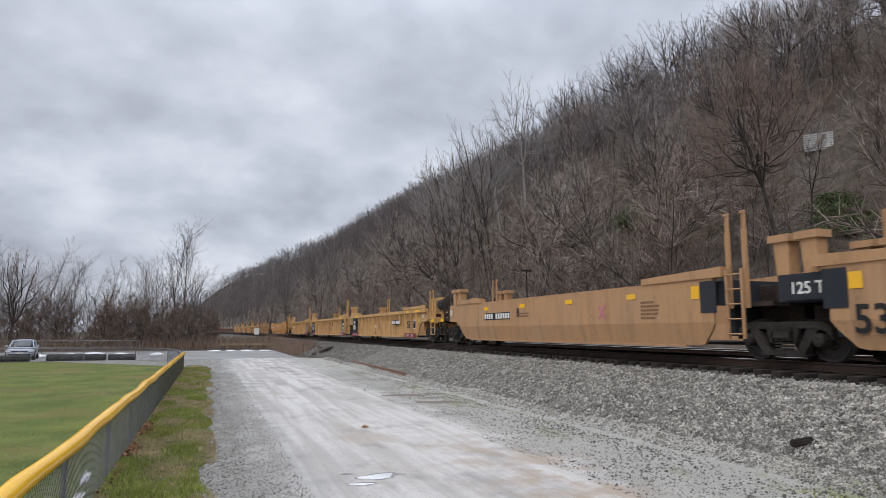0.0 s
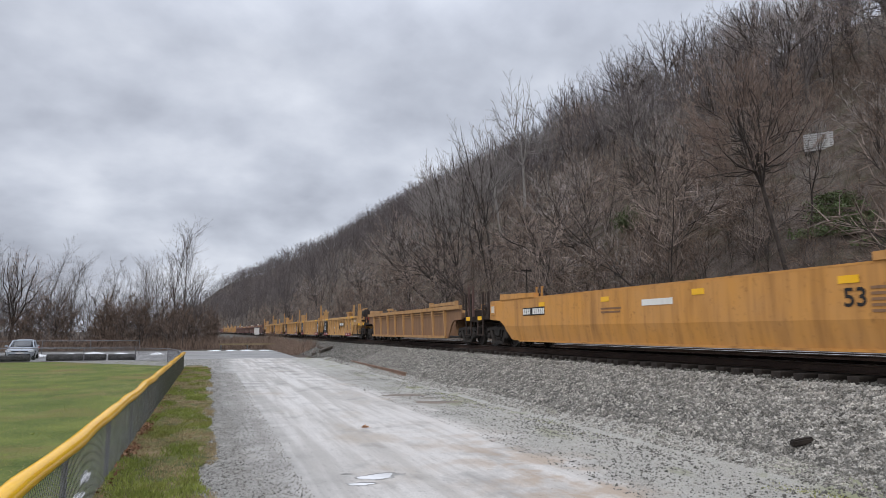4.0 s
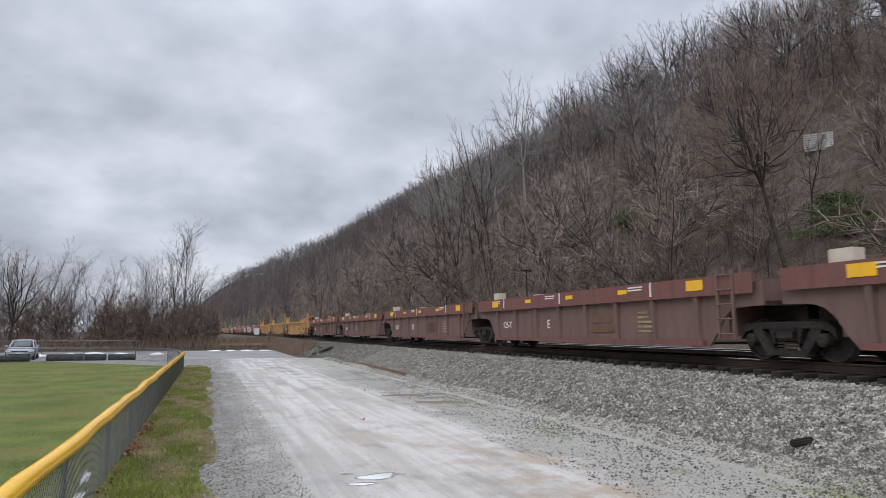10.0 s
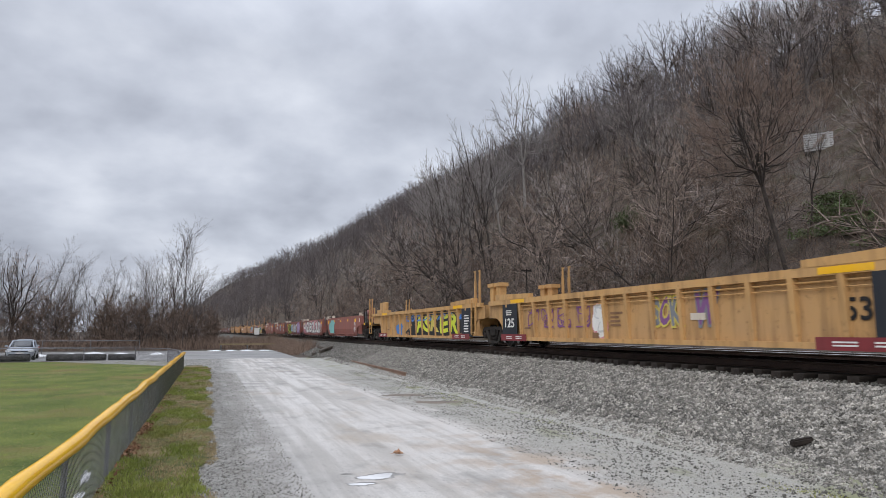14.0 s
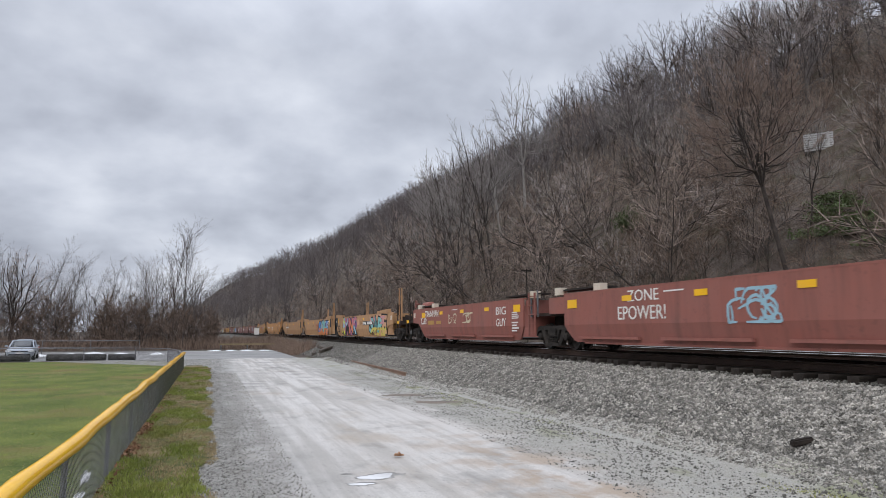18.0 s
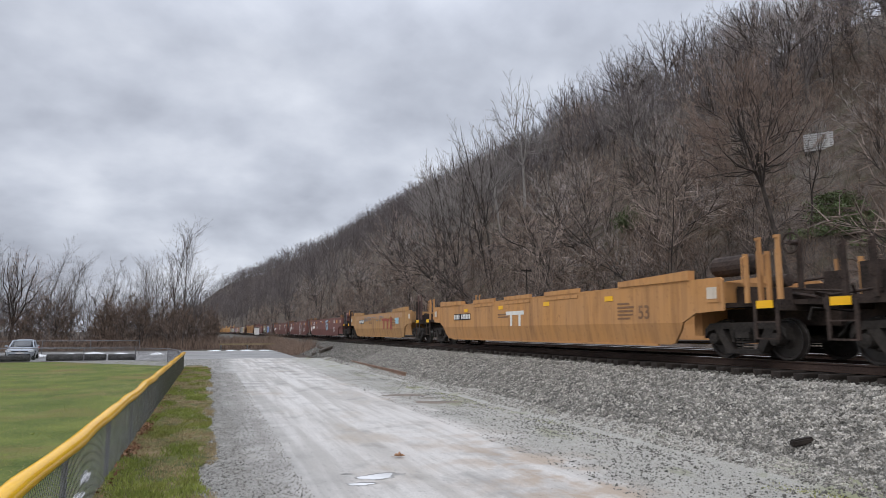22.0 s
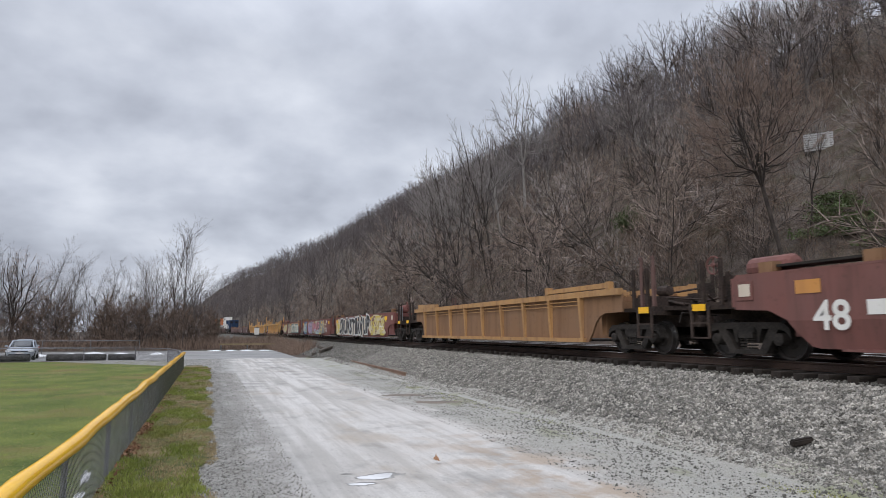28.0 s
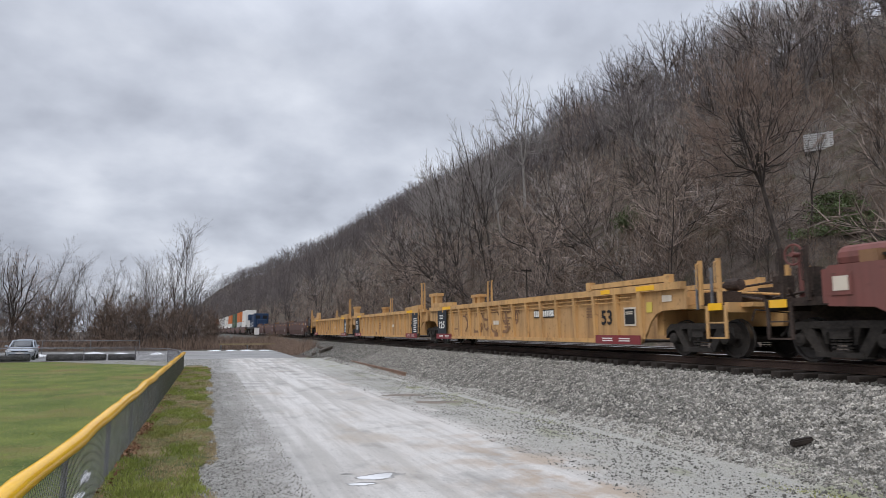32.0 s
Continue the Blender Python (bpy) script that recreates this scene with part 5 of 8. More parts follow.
# ---------- parked sedan ----------
def sedan(x, y, turn):
    silver = mat("silver_car_paint", (0.36, 0.40, 0.46), (0.42, 0.455, 0.51), 0.28, 0.6, 80, 0.0, metal=0.35, spec=0.5)
    glass = mat("dark_car_glass", (0.03, 0.035, 0.04), (0.05, 0.055, 0.06), 0.03, 1, 5, 0, spec=1.0)
    rubber = mat("tyre_rubber", (0.012, 0.012, 0.012), (0.03, 0.03, 0.03), 0.9, 5, 40, 0.2)
    alloy = mat("alloy_rim", (0.4, 0.4, 0.41), (0.5, 0.5, 0.51), 0.35, 3, 20, 0, metal=0.8)
    lamp = mat("clear_headlamp", (0.65, 0.67, 0.7), (0.75, 0.77, 0.8), 0.1, 9, 40, 0.2, spec=0.8)
    dark = mat("black_trim", (0.012, 0.012, 0.013), (0.025, 0.025, 0.025), 0.5, 5, 30, 0)
    car = tagged(new("parked_sedan"), "silver-blue four-door sedan parked nose-in beyond the field", "car")
    car.matrix_basis = pose(x, y, 0.01, 0, 0, turn)
    def sgn(v, p):
        return math.copysign(abs(v) ** p, v)

    def loft(rings, smooth=True):
        bm = bmesh.new()
        vs = [[bm.verts.new(p) for p in r] for r in rings]
        k = len(vs[0])
        for r0, r1 in zip(vs, vs[1:]):
            for i in range(k):
                bm.faces.new((r0[i], r0[(i + 1) % k], r1[(i + 1) % k], r1[i])).smooth = smooth
        bm.faces.new(vs[0][::-1])
        bm.faces.new(vs[-1])
        bmesh.ops.recalc_face_normals(bm, faces=bm.faces)
        return bm

    def body_ring(y, w, lo, hi):
        return [(w * sgn(math.cos(k * math.tau / 24), 0.45), y, (lo + hi) / 2 + (hi - lo) / 2 * sgn(math.sin(k * math.tau / 24), 0.55)) for k in range(24)]

    def cabin_ring(z, y0, y1, w):
        return [(w * sgn(math.cos(k * math.tau / 28), 0.55), (y0 + y1) / 2 + (y1 - y0) / 2 * sgn(math.sin(k * math.tau / 28), 0.5), z) for k in range(28)]
    part("body", loft([body_ring(*r) for r in ((-2.28, 0.55, 0.36, 0.62), (-2.22, 0.74, 0.28, 0.72), (-2.0, 0.84, 0.22, 0.8), (-1.5, 0.885, 0.2, 0.89), (-0.9, 0.89, 0.2, 0.95), (0.6, 0.89, 0.2, 0.97), (1.5, 0.885, 0.2, 0.99), (2.05, 0.84, 0.24, 0.97), (2.24, 0.74, 0.32, 0.9), (2.29, 0.6, 0.42, 0.78))]), silver, car)
    part("glasshouse", loft([cabin_ring(*r) for r in ((0.86, -1.3, 1.85, 0.80), (1.1, -0.85, 1.5, 0.74), (1.3, -0.5, 1.15, 0.68), (1.38, -0.36, 1.0, 0.64))]), glass, car, "dark tinted car windows")
    part("roof", loft([cabin_ring(*r) for r in ((1.37, -0.40, 1.04, 0.66), (1.42, -0.3, 0.92, 0.6), (1.45, 0.0, 0.6, 0.4))]), silver, car)
    for sx in (-1, 1):
        for p, q in (((sx * 0.77, -1.2, 0.9), (sx * 0.62, -0.36, 1.39)), ((sx * 0.77, 1.7, 0.9), (sx * 0.62, 0.98, 1.39)), ((sx * 0.805, 0.25, 0.9), (sx * 0.66, 0.3, 1.39))):
            bm = bmesh.new()
            bar(bm, p, q, 0.045, 6)
            part("pillar", bm, silver, car)
    for sx in (-1, 1):
        bm = bmesh.new()
        box(bm, sx * 0.68 - 0.17, sx * 0.68 + 0.17, -2.262, -2.1, 0.60, 0.72)
        part("headlight", bm, lamp, car, "clear headlight")
        bm = bmesh.new()
        box(bm, sx * 0.98 - 0.09, sx * 0.98 + 0.09, -0.86, -0.72, 0.94, 1.06)
        part("mirror", bm, silver, car)
        bm = bmesh.new()
        box(bm, sx * 0.72 - 0.14, sx * 0.72 + 0.14, 2.2, 2.285, 0.68, 0.86)
        part("tail_light", bm, M["s_red"], car, "red tail light")
        for yy in (-1.38, 1.3):
            bm = bmesh.new()
            lathe(bm, [(-0.1, 0.22), (-0.11, 0.3), (-0.08, 0.325), (0.08, 0.325), (0.11, 0.3), (0.1, 0.22)], 20)
            w = part("wheel", bm, rubber, car, "black tyre")
            w.location = (sx * 0.80, yy, 0.325)
            bm = bmesh.new()
            lathe(bm, [(-0.115, 0.06), (-0.11, 0.21), (0.11, 0.21), (0.115, 0.06)], 14)
            part("rim", bm, alloy, w)
    for z0, z1, w in ((0.60, 0.67, 0.5), (0.32, 0.44, 0.66)):
        bm = bmesh.new()
        box(bm, -w, w, -2.285, -2.15, z0, z1)
        part("grille", bm, dark, car, "black front grille")
    bm = bmesh.new()
    lathe(bm, [(-2.295, 0.055), (-2.285, 0.06), (-2.2, 0.06)], 12, "y")
    ob = part("badge", bm, alloy, car, "round chrome badge")
    ob.location = (0, 0, 0.65)
    bm = bmesh.new()
    box(bm, -0.26, 0.26, -2.292, -2.2, 0.47, 0.56)
    part("front_plate", bm, M["white"], car, "blank white plate")


sedan(-13.05, 56.2, 8)


def dry_leaf():
    leaf = tagged(new("dry_leaf"), "curled brown dry leaf blown along the gravel road", "leaf")
    bm = bmesh.new()
    rows = []
    for k in range(7):
        f = k / 6
        w = 0.055 * math.sin(math.pi * min(f + 0.06, 1)) * (1 + 0.35 * math.sin(k * 2.6))
        rows.append([bm.verts.new((sx * w, -0.09 + 0.18 * f, 0.012 + abs(sx) * w * 0.9 + 0.05 * (f - 0.5) ** 2)) for sx in (-1, -0.5, 0, 0.5, 1)])
    for a, b in zip(rows, rows[1:]):
        for k in range(4):
            bm.faces.new((a[k], a[k + 1], b[k + 1], b[k]))
    ext = bmesh.ops.extrude_face_region(bm, geom=bm.faces[:])
    bmesh.ops.translate(bm, vec=(0, 0, 0.003), verts=[v for v in ext["geom"] if isinstance(v, bmesh.types.BMVert)])
    bmesh.ops.recalc_face_normals(bm, faces=bm.faces)
    part("blade", bm, M["leaf"], leaf)
    bm = bmesh.new()
    bar(bm, (0, -0.15, 0.02), (0, -0.08, 0.015), 0.003, 5)
    part("stalk", bm, M["leaf"], leaf)
    return leaf


LEAF = dry_leaf()

# ---------- the train: empty articulated container well cars ----------
def wheel_mesh():
    def make():
        bm = bmesh.new()
        lathe(bm, [(-0.065, 0.10), (-0.06, 0.16), (-0.02, 0.20), (-0.015, 0.36), (-0.06, 0.385), (-0.065, 0.43), (0.055, 0.435), (0.06, 0.462), (0.085, 0.462), (0.09, 0.38), (0.02, 0.34), (0.03, 0.14), (0.07, 0.12)], 18)
        return bm
    me = cached(("wheel",), make, M["wheel"])
    if len(me.materials) < 2:
        me.materials.append(M["tread"])
        for p in me.polygons:
            c = p.center
            if 0.425 < math.hypot(c.y, c.z) < 0.44 and -0.062 < c.x < 0.054:
                p.material_index = 1
    return me


def side_frame_mesh():
    def make():
        bm = bmesh.new()
        # arched top member with drooping ends over the bearings
        prism(bm, [(-1.16, 0.44), (-1.13, 0.66), (-0.98, 0.78), (-0.55, 0.80), (0.55, 0.80), (0.98, 0.78), (1.13, 0.66), (1.16, 0.44), (1.02, 0.60), (0.8, 0.66), (-0.8, 0.66), (-1.02, 0.60)], -0.10, 0.10)
        for s in (-1, 1):
            # diagonal leg down to the spring seat, and the inner column
            prism(bm, [(s * 0.86, 0.67), (s * 0.70, 0.44), (s * 0.50, 0.15), (s * 0.30, 0.15), (s * 0.44, 0.40), (s * 0.60, 0.67)], -0.09, 0.09)
            prism(bm, [(s * 0.40, 0.67), (s * 0.32, 0.36), (s * 0.27, 0.36), (s * 0.27, 0.67)], -0.085, 0.085)
        prism(bm, [(-0.52, 0.12), (0.52, 0.12), (0.44, 0.22), (-0.44, 0.22)], -0.14, 0.14)
        prism(bm, [(-0.26, 0.60), (0.26, 0.60), (0.24, 0.70), (-0.24, 0.70)], -0.13, 0.13)
        return bm
    return cached(("side_frame",), make, M["frame"])


def spring_mesh():
    def make():
        bm = bmesh.new()
        for k in range(6):
            for y in (-0.14, 0.0, 0.14):
                lathe_at(bm, y, 0.225 + k * 0.062)
        return bm

    def lathe_at(bm, y, z):
        n = 7
        rings = []
        for dz, r in ((0, 0.074), (0.036, 0.074)):
            rings.append([bm.verts.new((r * math.cos(k * math.tau / n), y + r * math.sin(k * math.tau / n), z + dz)) for k in range(n)])
        for a, b in zip(rings, rings[1:]):
            for k in range(n):
                bm.faces.new((a[k], a[(k + 1) % n], b[(k + 1) % n], b[k]))
        bm.faces.new(rings[0][::-1])
        bm.faces.new(rings[-1])
    return cached(("springs",), make, M["frame"])


def bolster_mesh():
    def make():
        bm = bmesh.new()
        box(bm, -1.15, 1.15, -0.2, 0.2, 0.46, 0.66)
        box(bm, -0.3, 0.3, -0.35, 0.35, 0.66, 0.86)
        return bm
    return cached(("bolster",), make, M["steel"])


def axle_mesh():
    def make():
        bm = bmesh.new()
        lathe(bm, [(-1.17, 0.06), (-1.15, 0.13), (-0.94, 0.15), (-0.9, 0.085), (0.9, 0.085), (0.94, 0.15), (1.15, 0.13), (1.17, 0.06)], 10)
        return bm
    return cached(("axle",), make, M["frame"])


def truck(parent, y):
    t = part("truck", bolster_mesh(), None, parent, "dark grimy steel freight truck")
    t.location = (0, y, 0)
    for s in (-1, 1):
        ob = part("side_frame", side_frame_mesh(), None, t)
        ob.location = (s * 1.02, 0, 0)
        ob = part("spring_nest", spring_mesh(), None, t)
        ob["kind"] = "stuff"
        ob.location = (s * 1.06, 0, 0)
        ob = part("axle", axle_mesh(), None, t)
        ob.location = (0, s * 0.865, 0.435)
        for q in (-1, 1):
            ob = part("wheel", wheel_mesh(), None, t)
            ob.matrix_basis = pose(q * 0.76, s * 0.865, 0.435, 0, 0, 0 if q < 0 else 180)


def arched_side(e, reach, x, zt):
    """Flat side wall with an arch over each truck; reach: how far the upper part runs on past e, at both ends."""
    pts = [(-e + 0.35, 0.28), (e - 0.35, 0.28)]
    curve = ((-0.12, 0.55), (0.08, 0.86), (0.3, 1.04), (0.55, 1.12))
    steep = ((-0.28, 0.5), (-0.18, 0.85), (-0.02, 1.04), (0.2, 1.12))
    for s, r in ((1, reach[1]), (-1, reach[0])):
        arc = [(s * (e + d), z) for d, z in (steep if r in (1.02, 1.75) else curve)] + [(s * (e + r), 1.14), (s * (e + r), zt)]
        pts += arc if s > 0 else arc[::-1]
    bm = bmesh.new()
    prism(bm, pts, -x, -x + 0.06)
    return bm


def smooth_side(e, x_top, x_low, zt):
    """Smooth side wall, its lower third drawn in, its lower corners cut off."""
    bm = bmesh.new()
    ys = [-e, -e + 0.12, -e + 0.42, -e + 0.6, e - 0.6, e - 0.42, e - 0.12, e]
    zb = [0.78, 0.62, 0.32, 0.28, 0.28, 0.32, 0.62, 0.78]

    def xs(z):
        return x_top if z >= 0.8 else x_low + (x_top - x_low) * (z - 0.28) / 0.52
    grid = []
    for inner in (0, 0.06):
        rows = []
        for y, b in zip(ys, zb):
            rows.append([bm.verts.new((-(xs(z) - inner), y, z)) for z in (b, 0.81, zt)])
        grid.append(rows)
    for rows in grid:
        for a, b in zip(rows, rows[1:]):
            for k in range(2):
                bm.faces.new((a[k], b[k], b[k + 1], a[k + 1]))
    o, i = grid
    for k in range(len(ys) - 1):
        bm.faces.new((o[k][0], o[k + 1][0], i[k + 1][0], i[k][0]))
        bm.faces.new((o[k][2], o[k + 1][2], i[k + 1][2], i[k][2]))
    for k in (0, -1):
        for j in range(2):
            bm.faces.new((o[k][j], o[k][j + 1], i[k][j + 1], i[k][j]))
    bmesh.ops.recalc_face_normals(bm, faces=bm.faces)
    return bm


def mirror_pair(name, key, make, material, parent, label=""):
    """The same part on the near and on the far side."""
    me = cached((name, *key), make, material)
    for s in (0, 180):
        ob = part(name, me, None, parent, label)
        ob.rotation_euler = (0, 0, radians(s))


def mirrored_x(bm):
    """The same mesh on the other side of the centre line."""
    for v in bm.verts:
        v.co.x = -v.co.x
    bmesh.ops.reverse_faces(bm, faces=bm.faces)
    return bm


def rib_mesh(material, zt):
    def make():
        bm = bmesh.new()
        a = [(-0.075, 0.40), (0.075, 0.40), (0.09, zt), (-0.09, zt)]
        v0 = [bm.verts.new((0.0, y, z)) for y, z in a]
        v1 = [bm.verts.new((-(0.055 if z < 1 else 0.135), y * 0.72, z)) for y, z in a]
        bm.faces.new(v1)
        for k in range(4):
            bm.faces.new((v0[k], v1[k], v1[(k + 1) % 4], v0[(k + 1) % 4]))
        bmesh.ops.recalc_face_normals(bm, faces=bm.faces)
        return bm
    return cached(("rib", material.name, zt), make, material)


def ladder_mesh(material):
    def make():
        bm = bmesh.new()
        for y in (-0.22, 0.22):
            box(bm, -0.025, 0.025, y - 0.03, y + 0.03, 0.45, 1.95)
        for k in range(5):
            bar(bm, (-0.03, -0.22, 0.55 + 0.32 * k), (-0.03, 0.22, 0.55 + 0.32 * k), 0.016, 6)
        return bm
    return cached(("ladder", material.name), make, material)


def post_mesh(material, h, w=0.042):
    def make():
        bm = bmesh.new()
        box(bm, -w, w, -w, w, 0, h * 0.8)
        box(bm, -w * 0.7, w * 0.7, -w * 0.7, w * 0.7, h * 0.8, h)
        box(bm, -w * 1.5, -w * 0.5, -w * 2.4, w, h - 0.06, h)
        bar(bm, (-w * 1.2, -w * 2.2, h - 0.04), (-w * 1.2, -w * 2.2, h * 0.45), 0.02, 6)
        return bm
    return cached(("guide_post", material.name, h, w), make, material)


def pedestal_mesh(material, h):
    def make():
        bm = bmesh.new()
        prism(bm, [(-0.2, 0), (0.1, 0), (0.16, h - 0.15), (-0.2, h - 0.15)], -0.14, 0.14)
        box(bm, -0.2, 0.2, -0.27, 0.25, h - 0.15, h)
        return bm
    return cached(("container_pedestal", material.name, h), make, material)


def guide_plate():
    """A solid upright plate with two feet that keeps a container in line."""
    bm = bmesh.new()
    prism(bm, [(-0.72, 0.0), (-0.55, 0.0), (-0.5, 0.14), (-0.3, 0.16), (-0.22, 0.0), (0.25, 0.0), (0.3, 0.14), (0.46, 0.15), (0.52, 0.0), (0.72, 0.0), (0.72, 0.72), (0.66, 0.76), (-0.66, 0.76), (-0.72, 0.72)], -0.1, 0.1)
    return bm


def tank_mesh(material):
    def make():
        bm = bmesh.new()
        lathe(bm, [(-0.62, 0.1), (-0.57, 0.2), (-0.5, 0.24), (0.5, 0.24), (0.57, 0.2), (0.62, 0.1)], 14, "y")
        return bm
    return cached(("air_tank", material.name), make, material)


def brake_wheel_mesh(material):
    def make():
        bm = bmesh.new()
        n = 16
        for k in range(n):
            a, b = k * math.tau / n, (k + 1) * math.tau / n
            bar(bm, (0, 0.21 * math.cos(a), 0.21 * math.sin(a)), (0, 0.21 * math.cos(b), 0.21 * math.sin(b)), 0.022, 5)
        for k in range(4):
            a = k * math.tau / 4
            bar(bm, (0, 0, 0), (0, 0.21 * math.cos(a), 0.21 * math.sin(a)), 0.015, 5)
        bar(bm, (-0.05, 0, 0), (0.25, 0, 0), 0.05, 8)
        bar(bm, (0.2, 0, -0.95), (0.2, 0, 0.05), 0.06, 8)
        return bm
    return cached(("brake_wheel", material.name), make, material)


def end_platform(run, material, dark, parent, coupled, hood, s, y, low=False):
    """What sits over a truck: a hood of body plate, a narrow deck, the centre sill and, at a coupled end, the end sill and coupler."""
    def make_hood():
        bm = bmesh.new()
        if low:
            box(bm, -1.3, 1.3, 0, hood, 1.18, 1.36)
            box(bm, -0.6, 0.6, 0.1, hood - 0.1, 1.36, 1.62)
            for sx in (-1, 1):
                box(bm, sx * 1.28 - 0.07, sx * 1.28 + 0.07, 0, 0.4, 1.36, 1.74)
                box(bm, sx * 1.0 - 0.25, sx * 1.0 + 0.25, hood - 0.3, hood, 1.36, 1.46)
        else:
            box(bm, -1.47 if coupled else -1.36, 1.47 if coupled else 1.36, 0, hood, 1.12 if coupled else 1.18, 1.74 if coupled else 1.72)
        box(bm, -1.1, 1.1, 0.0, 0.25, 0.5, 1.18)
        return bm

    def make_deck():
        bm = bmesh.new()
        box(bm, -1.1, 1.1, hood, run - 0.06, 1.14, 1.24)
        box(bm, -0.32, 0.32, 0.2, run, 0.72, 1.14)
        box(bm, -0.55, 0.55, hood, hood + 0.5, 1.24, 1.6)
        bar(bm, (-0.9, hood, 1.5), (-0.9, run - 0.1, 1.3), 0.03)
        bar(bm, (0.5, hood, 1.62), (0.1, run - 0.1, 1.42), 0.03)
        if coupled:
            box(bm, -1.45, 1.45, run - 0.5, run - 0.38, 1.02, 1.24)
            box(bm, -0.16, 0.16, run, run + 0.32, 0.74, 0.98)
            box(bm, -0.2, 0.2, run + 0.2, run + 0.36, 0.7, 1.02)
        return bm
    for nm, mk, m in (("end_hood", make_hood, material), ("end_platform", make_deck, dark)):
        ob = part(nm, cached((nm, round(run, 2), round(hood, 2), m.name, coupled, low), mk, m), None, parent)
        ob.matrix_basis = pose(0, s * y, 0, 0, 0, 0 if s > 0 else 180)


def end_fittings(parent, s, half, main, ribbed, framed=False):
    """What crowds a coupled end: brake gear, stirrups, corner stanchions, lever and hose."""
    def gear():
        bm = bmesh.new()
        box(bm, -0.5, 0.55, -0.35, 0.5, 1.24, 1.56)
        box(bm, -1.2, -0.8, 0.0, 0.42, 1.2, 1.68)
        box(bm, -0.75, -0.5, 0.75, 1.15, 1.2, 1.9)
        box(bm, 0.6, 1.2, 0.2, 0.9, 1.2, 1.5)
        box(bm, -1.3, -1.12, -0.3, 1.2, 1.1, 1.26)
        for x0, y0, z0, x1, y1, z1, r in ((-1.1, -0.4, 1.62, -0.3, 1.3, 1.34, 0.035), (-0.2, -0.3, 1.66, -0.62, 0.9, 1.8, 0.03), (-1.25, 0.5, 1.3, 0.9, 0.6, 1.42, 0.04), (-1.3, 0.9, 1.45, -0.4, 1.5, 1.2, 0.025), (0.3, 0.1, 1.5, 0.5, 1.4, 1.3, 0.04)):
            bar(bm, (x0, y0, z0), (x1, y1, z1), r)
        return bm

    def cylinder():
        bm = bmesh.new()
        lathe(bm, [(-0.3, 0.05), (-0.28, 0.14), (0.1, 0.16), (0.14, 0.1), (0.32, 0.05)], 12, "y")
        return bm

    def stirrup():
        bm = bmesh.new()
        for y in (0.72, 1.28):
            box(bm, -0.02, 0.02, y - 0.035, y + 0.035, 0.46, 1.18)
        box(bm, -0.035, 0.035, 0.70, 1.30, 0.44, 0.475)
        box(bm, -0.02, 0.02, 0.74, 1.26, 0.78, 0.81)
        return bm

    def stanchion():
        bm = bmesh.new()
        box(bm, -0.035, 0.035, -0.045, 0.045, 0, 1.05)
        bar(bm, (-0.05, 0.0, 0.35), (-0.12, 0.0, 0.4), 0.014)
        bar(bm, (-0.12, 0.0, 0.4), (-0.12, 0.0, 0.95), 0.014)
        bar(bm, (-0.12, 0.0, 0.95), (-0.03, 0.0, 1.0), 0.014)
        return bm

    def lever():
        bm = bmesh.new()
        bar(bm, (-1.45, 1.62, 1.05), (-0.15, 1.7, 0.98), 0.016)
        bar(bm, (-1.45, 1.62, 1.05), (-1.47, 1.7, 0.82), 0.016)
        return bm

    def hose():
        bm = bmesh.new()
        pts = [(-0.32, 1.6, 0.84), (-0.34, 1.78, 0.76), (-0.36, 1.9, 0.58), (-0.36, 2.0, 0.5)]
        for p, q in zip(pts, pts[1:]):
            bar(bm, p, q, 0.03, 7)
        return bm
    turn = pose(0, s * half, 0, 0, 0, 0 if s > 0 else 180)
    for name, make, m in (("brake_gear", gear, M["grime"]), ("uncoupling_lever", lever, M["steel"]), ("air_hose", hose, M["steel"])):
        part(name, cached((name,), make, m), None, parent).matrix_basis = turn
    part("brake_cylinder", cached(("brake_cylinder",), cylinder, M["grime"]), None, parent).location = (-0.2, s * (half + 0.2), 1.72)
    side = main if ribbed else M["grime"]
    for sx in (-1, 1):
        step = M["grime"] if main is M["dull_orange"] else side
        ob = part("stirrup", cached(("stirrup", step.name), stirrup, step), None, parent)
        ob.matrix_basis = pose(sx * 1.46, s * half, 0, 0, 0, 0 if s > 0 else 180)
        for dy in (0.42, 1.0):
            ob = part("stanchion", cached(("stanchion", side.name), stanchion, side), None, parent)
            ob.matrix_basis = pose(sx * 1.34, s * (half + dy), 1.2, 0, 0, 0 if sx < 0 else 180)
    plate(parent, "reflector", s * (half + 1.0), 1.15, 0.42, 0.16, M["reflect"], -1.487)
    if framed:
        def guide_frame():
            bm = bmesh.new()
            for x in (-1.0, 1.0):
                prism(bm, [(0.35, 1.24), (0.62, 1.24), (0.56, 2.2), (0.42, 2.2)], x - 0.05, x + 0.05)
                box(bm, x - 0.06, x + 0.06, 1.15, 1.32, 1.24, 2.1)
                box(bm, x - 0.1, x + 0.1, 0.3, 1.35, 2.2, 2.34)
            box(bm, -1.42, 1.42, 0.15, 1.2, 1.24, 1.34)
            box(bm, -1.44, -1.38, 0.2, 1.15, 1.5, 1.58)
            bar(bm, (-1.4, -0.1, 1.4), (-1.4, 0.25, 1.72), 0.03)
            return bm

        def drum():
            bm = bmesh.new()
            lathe(bm, [(-0.34, 0.12), (-0.3, 0.25), (0.26, 0.27), (0.32, 0.2), (0.34, 0.06)], 16, "y")
            return bm
        part("guide_frame", cached(("guide_frame", main.name), guide_frame, main), None, parent).matrix_basis = turn
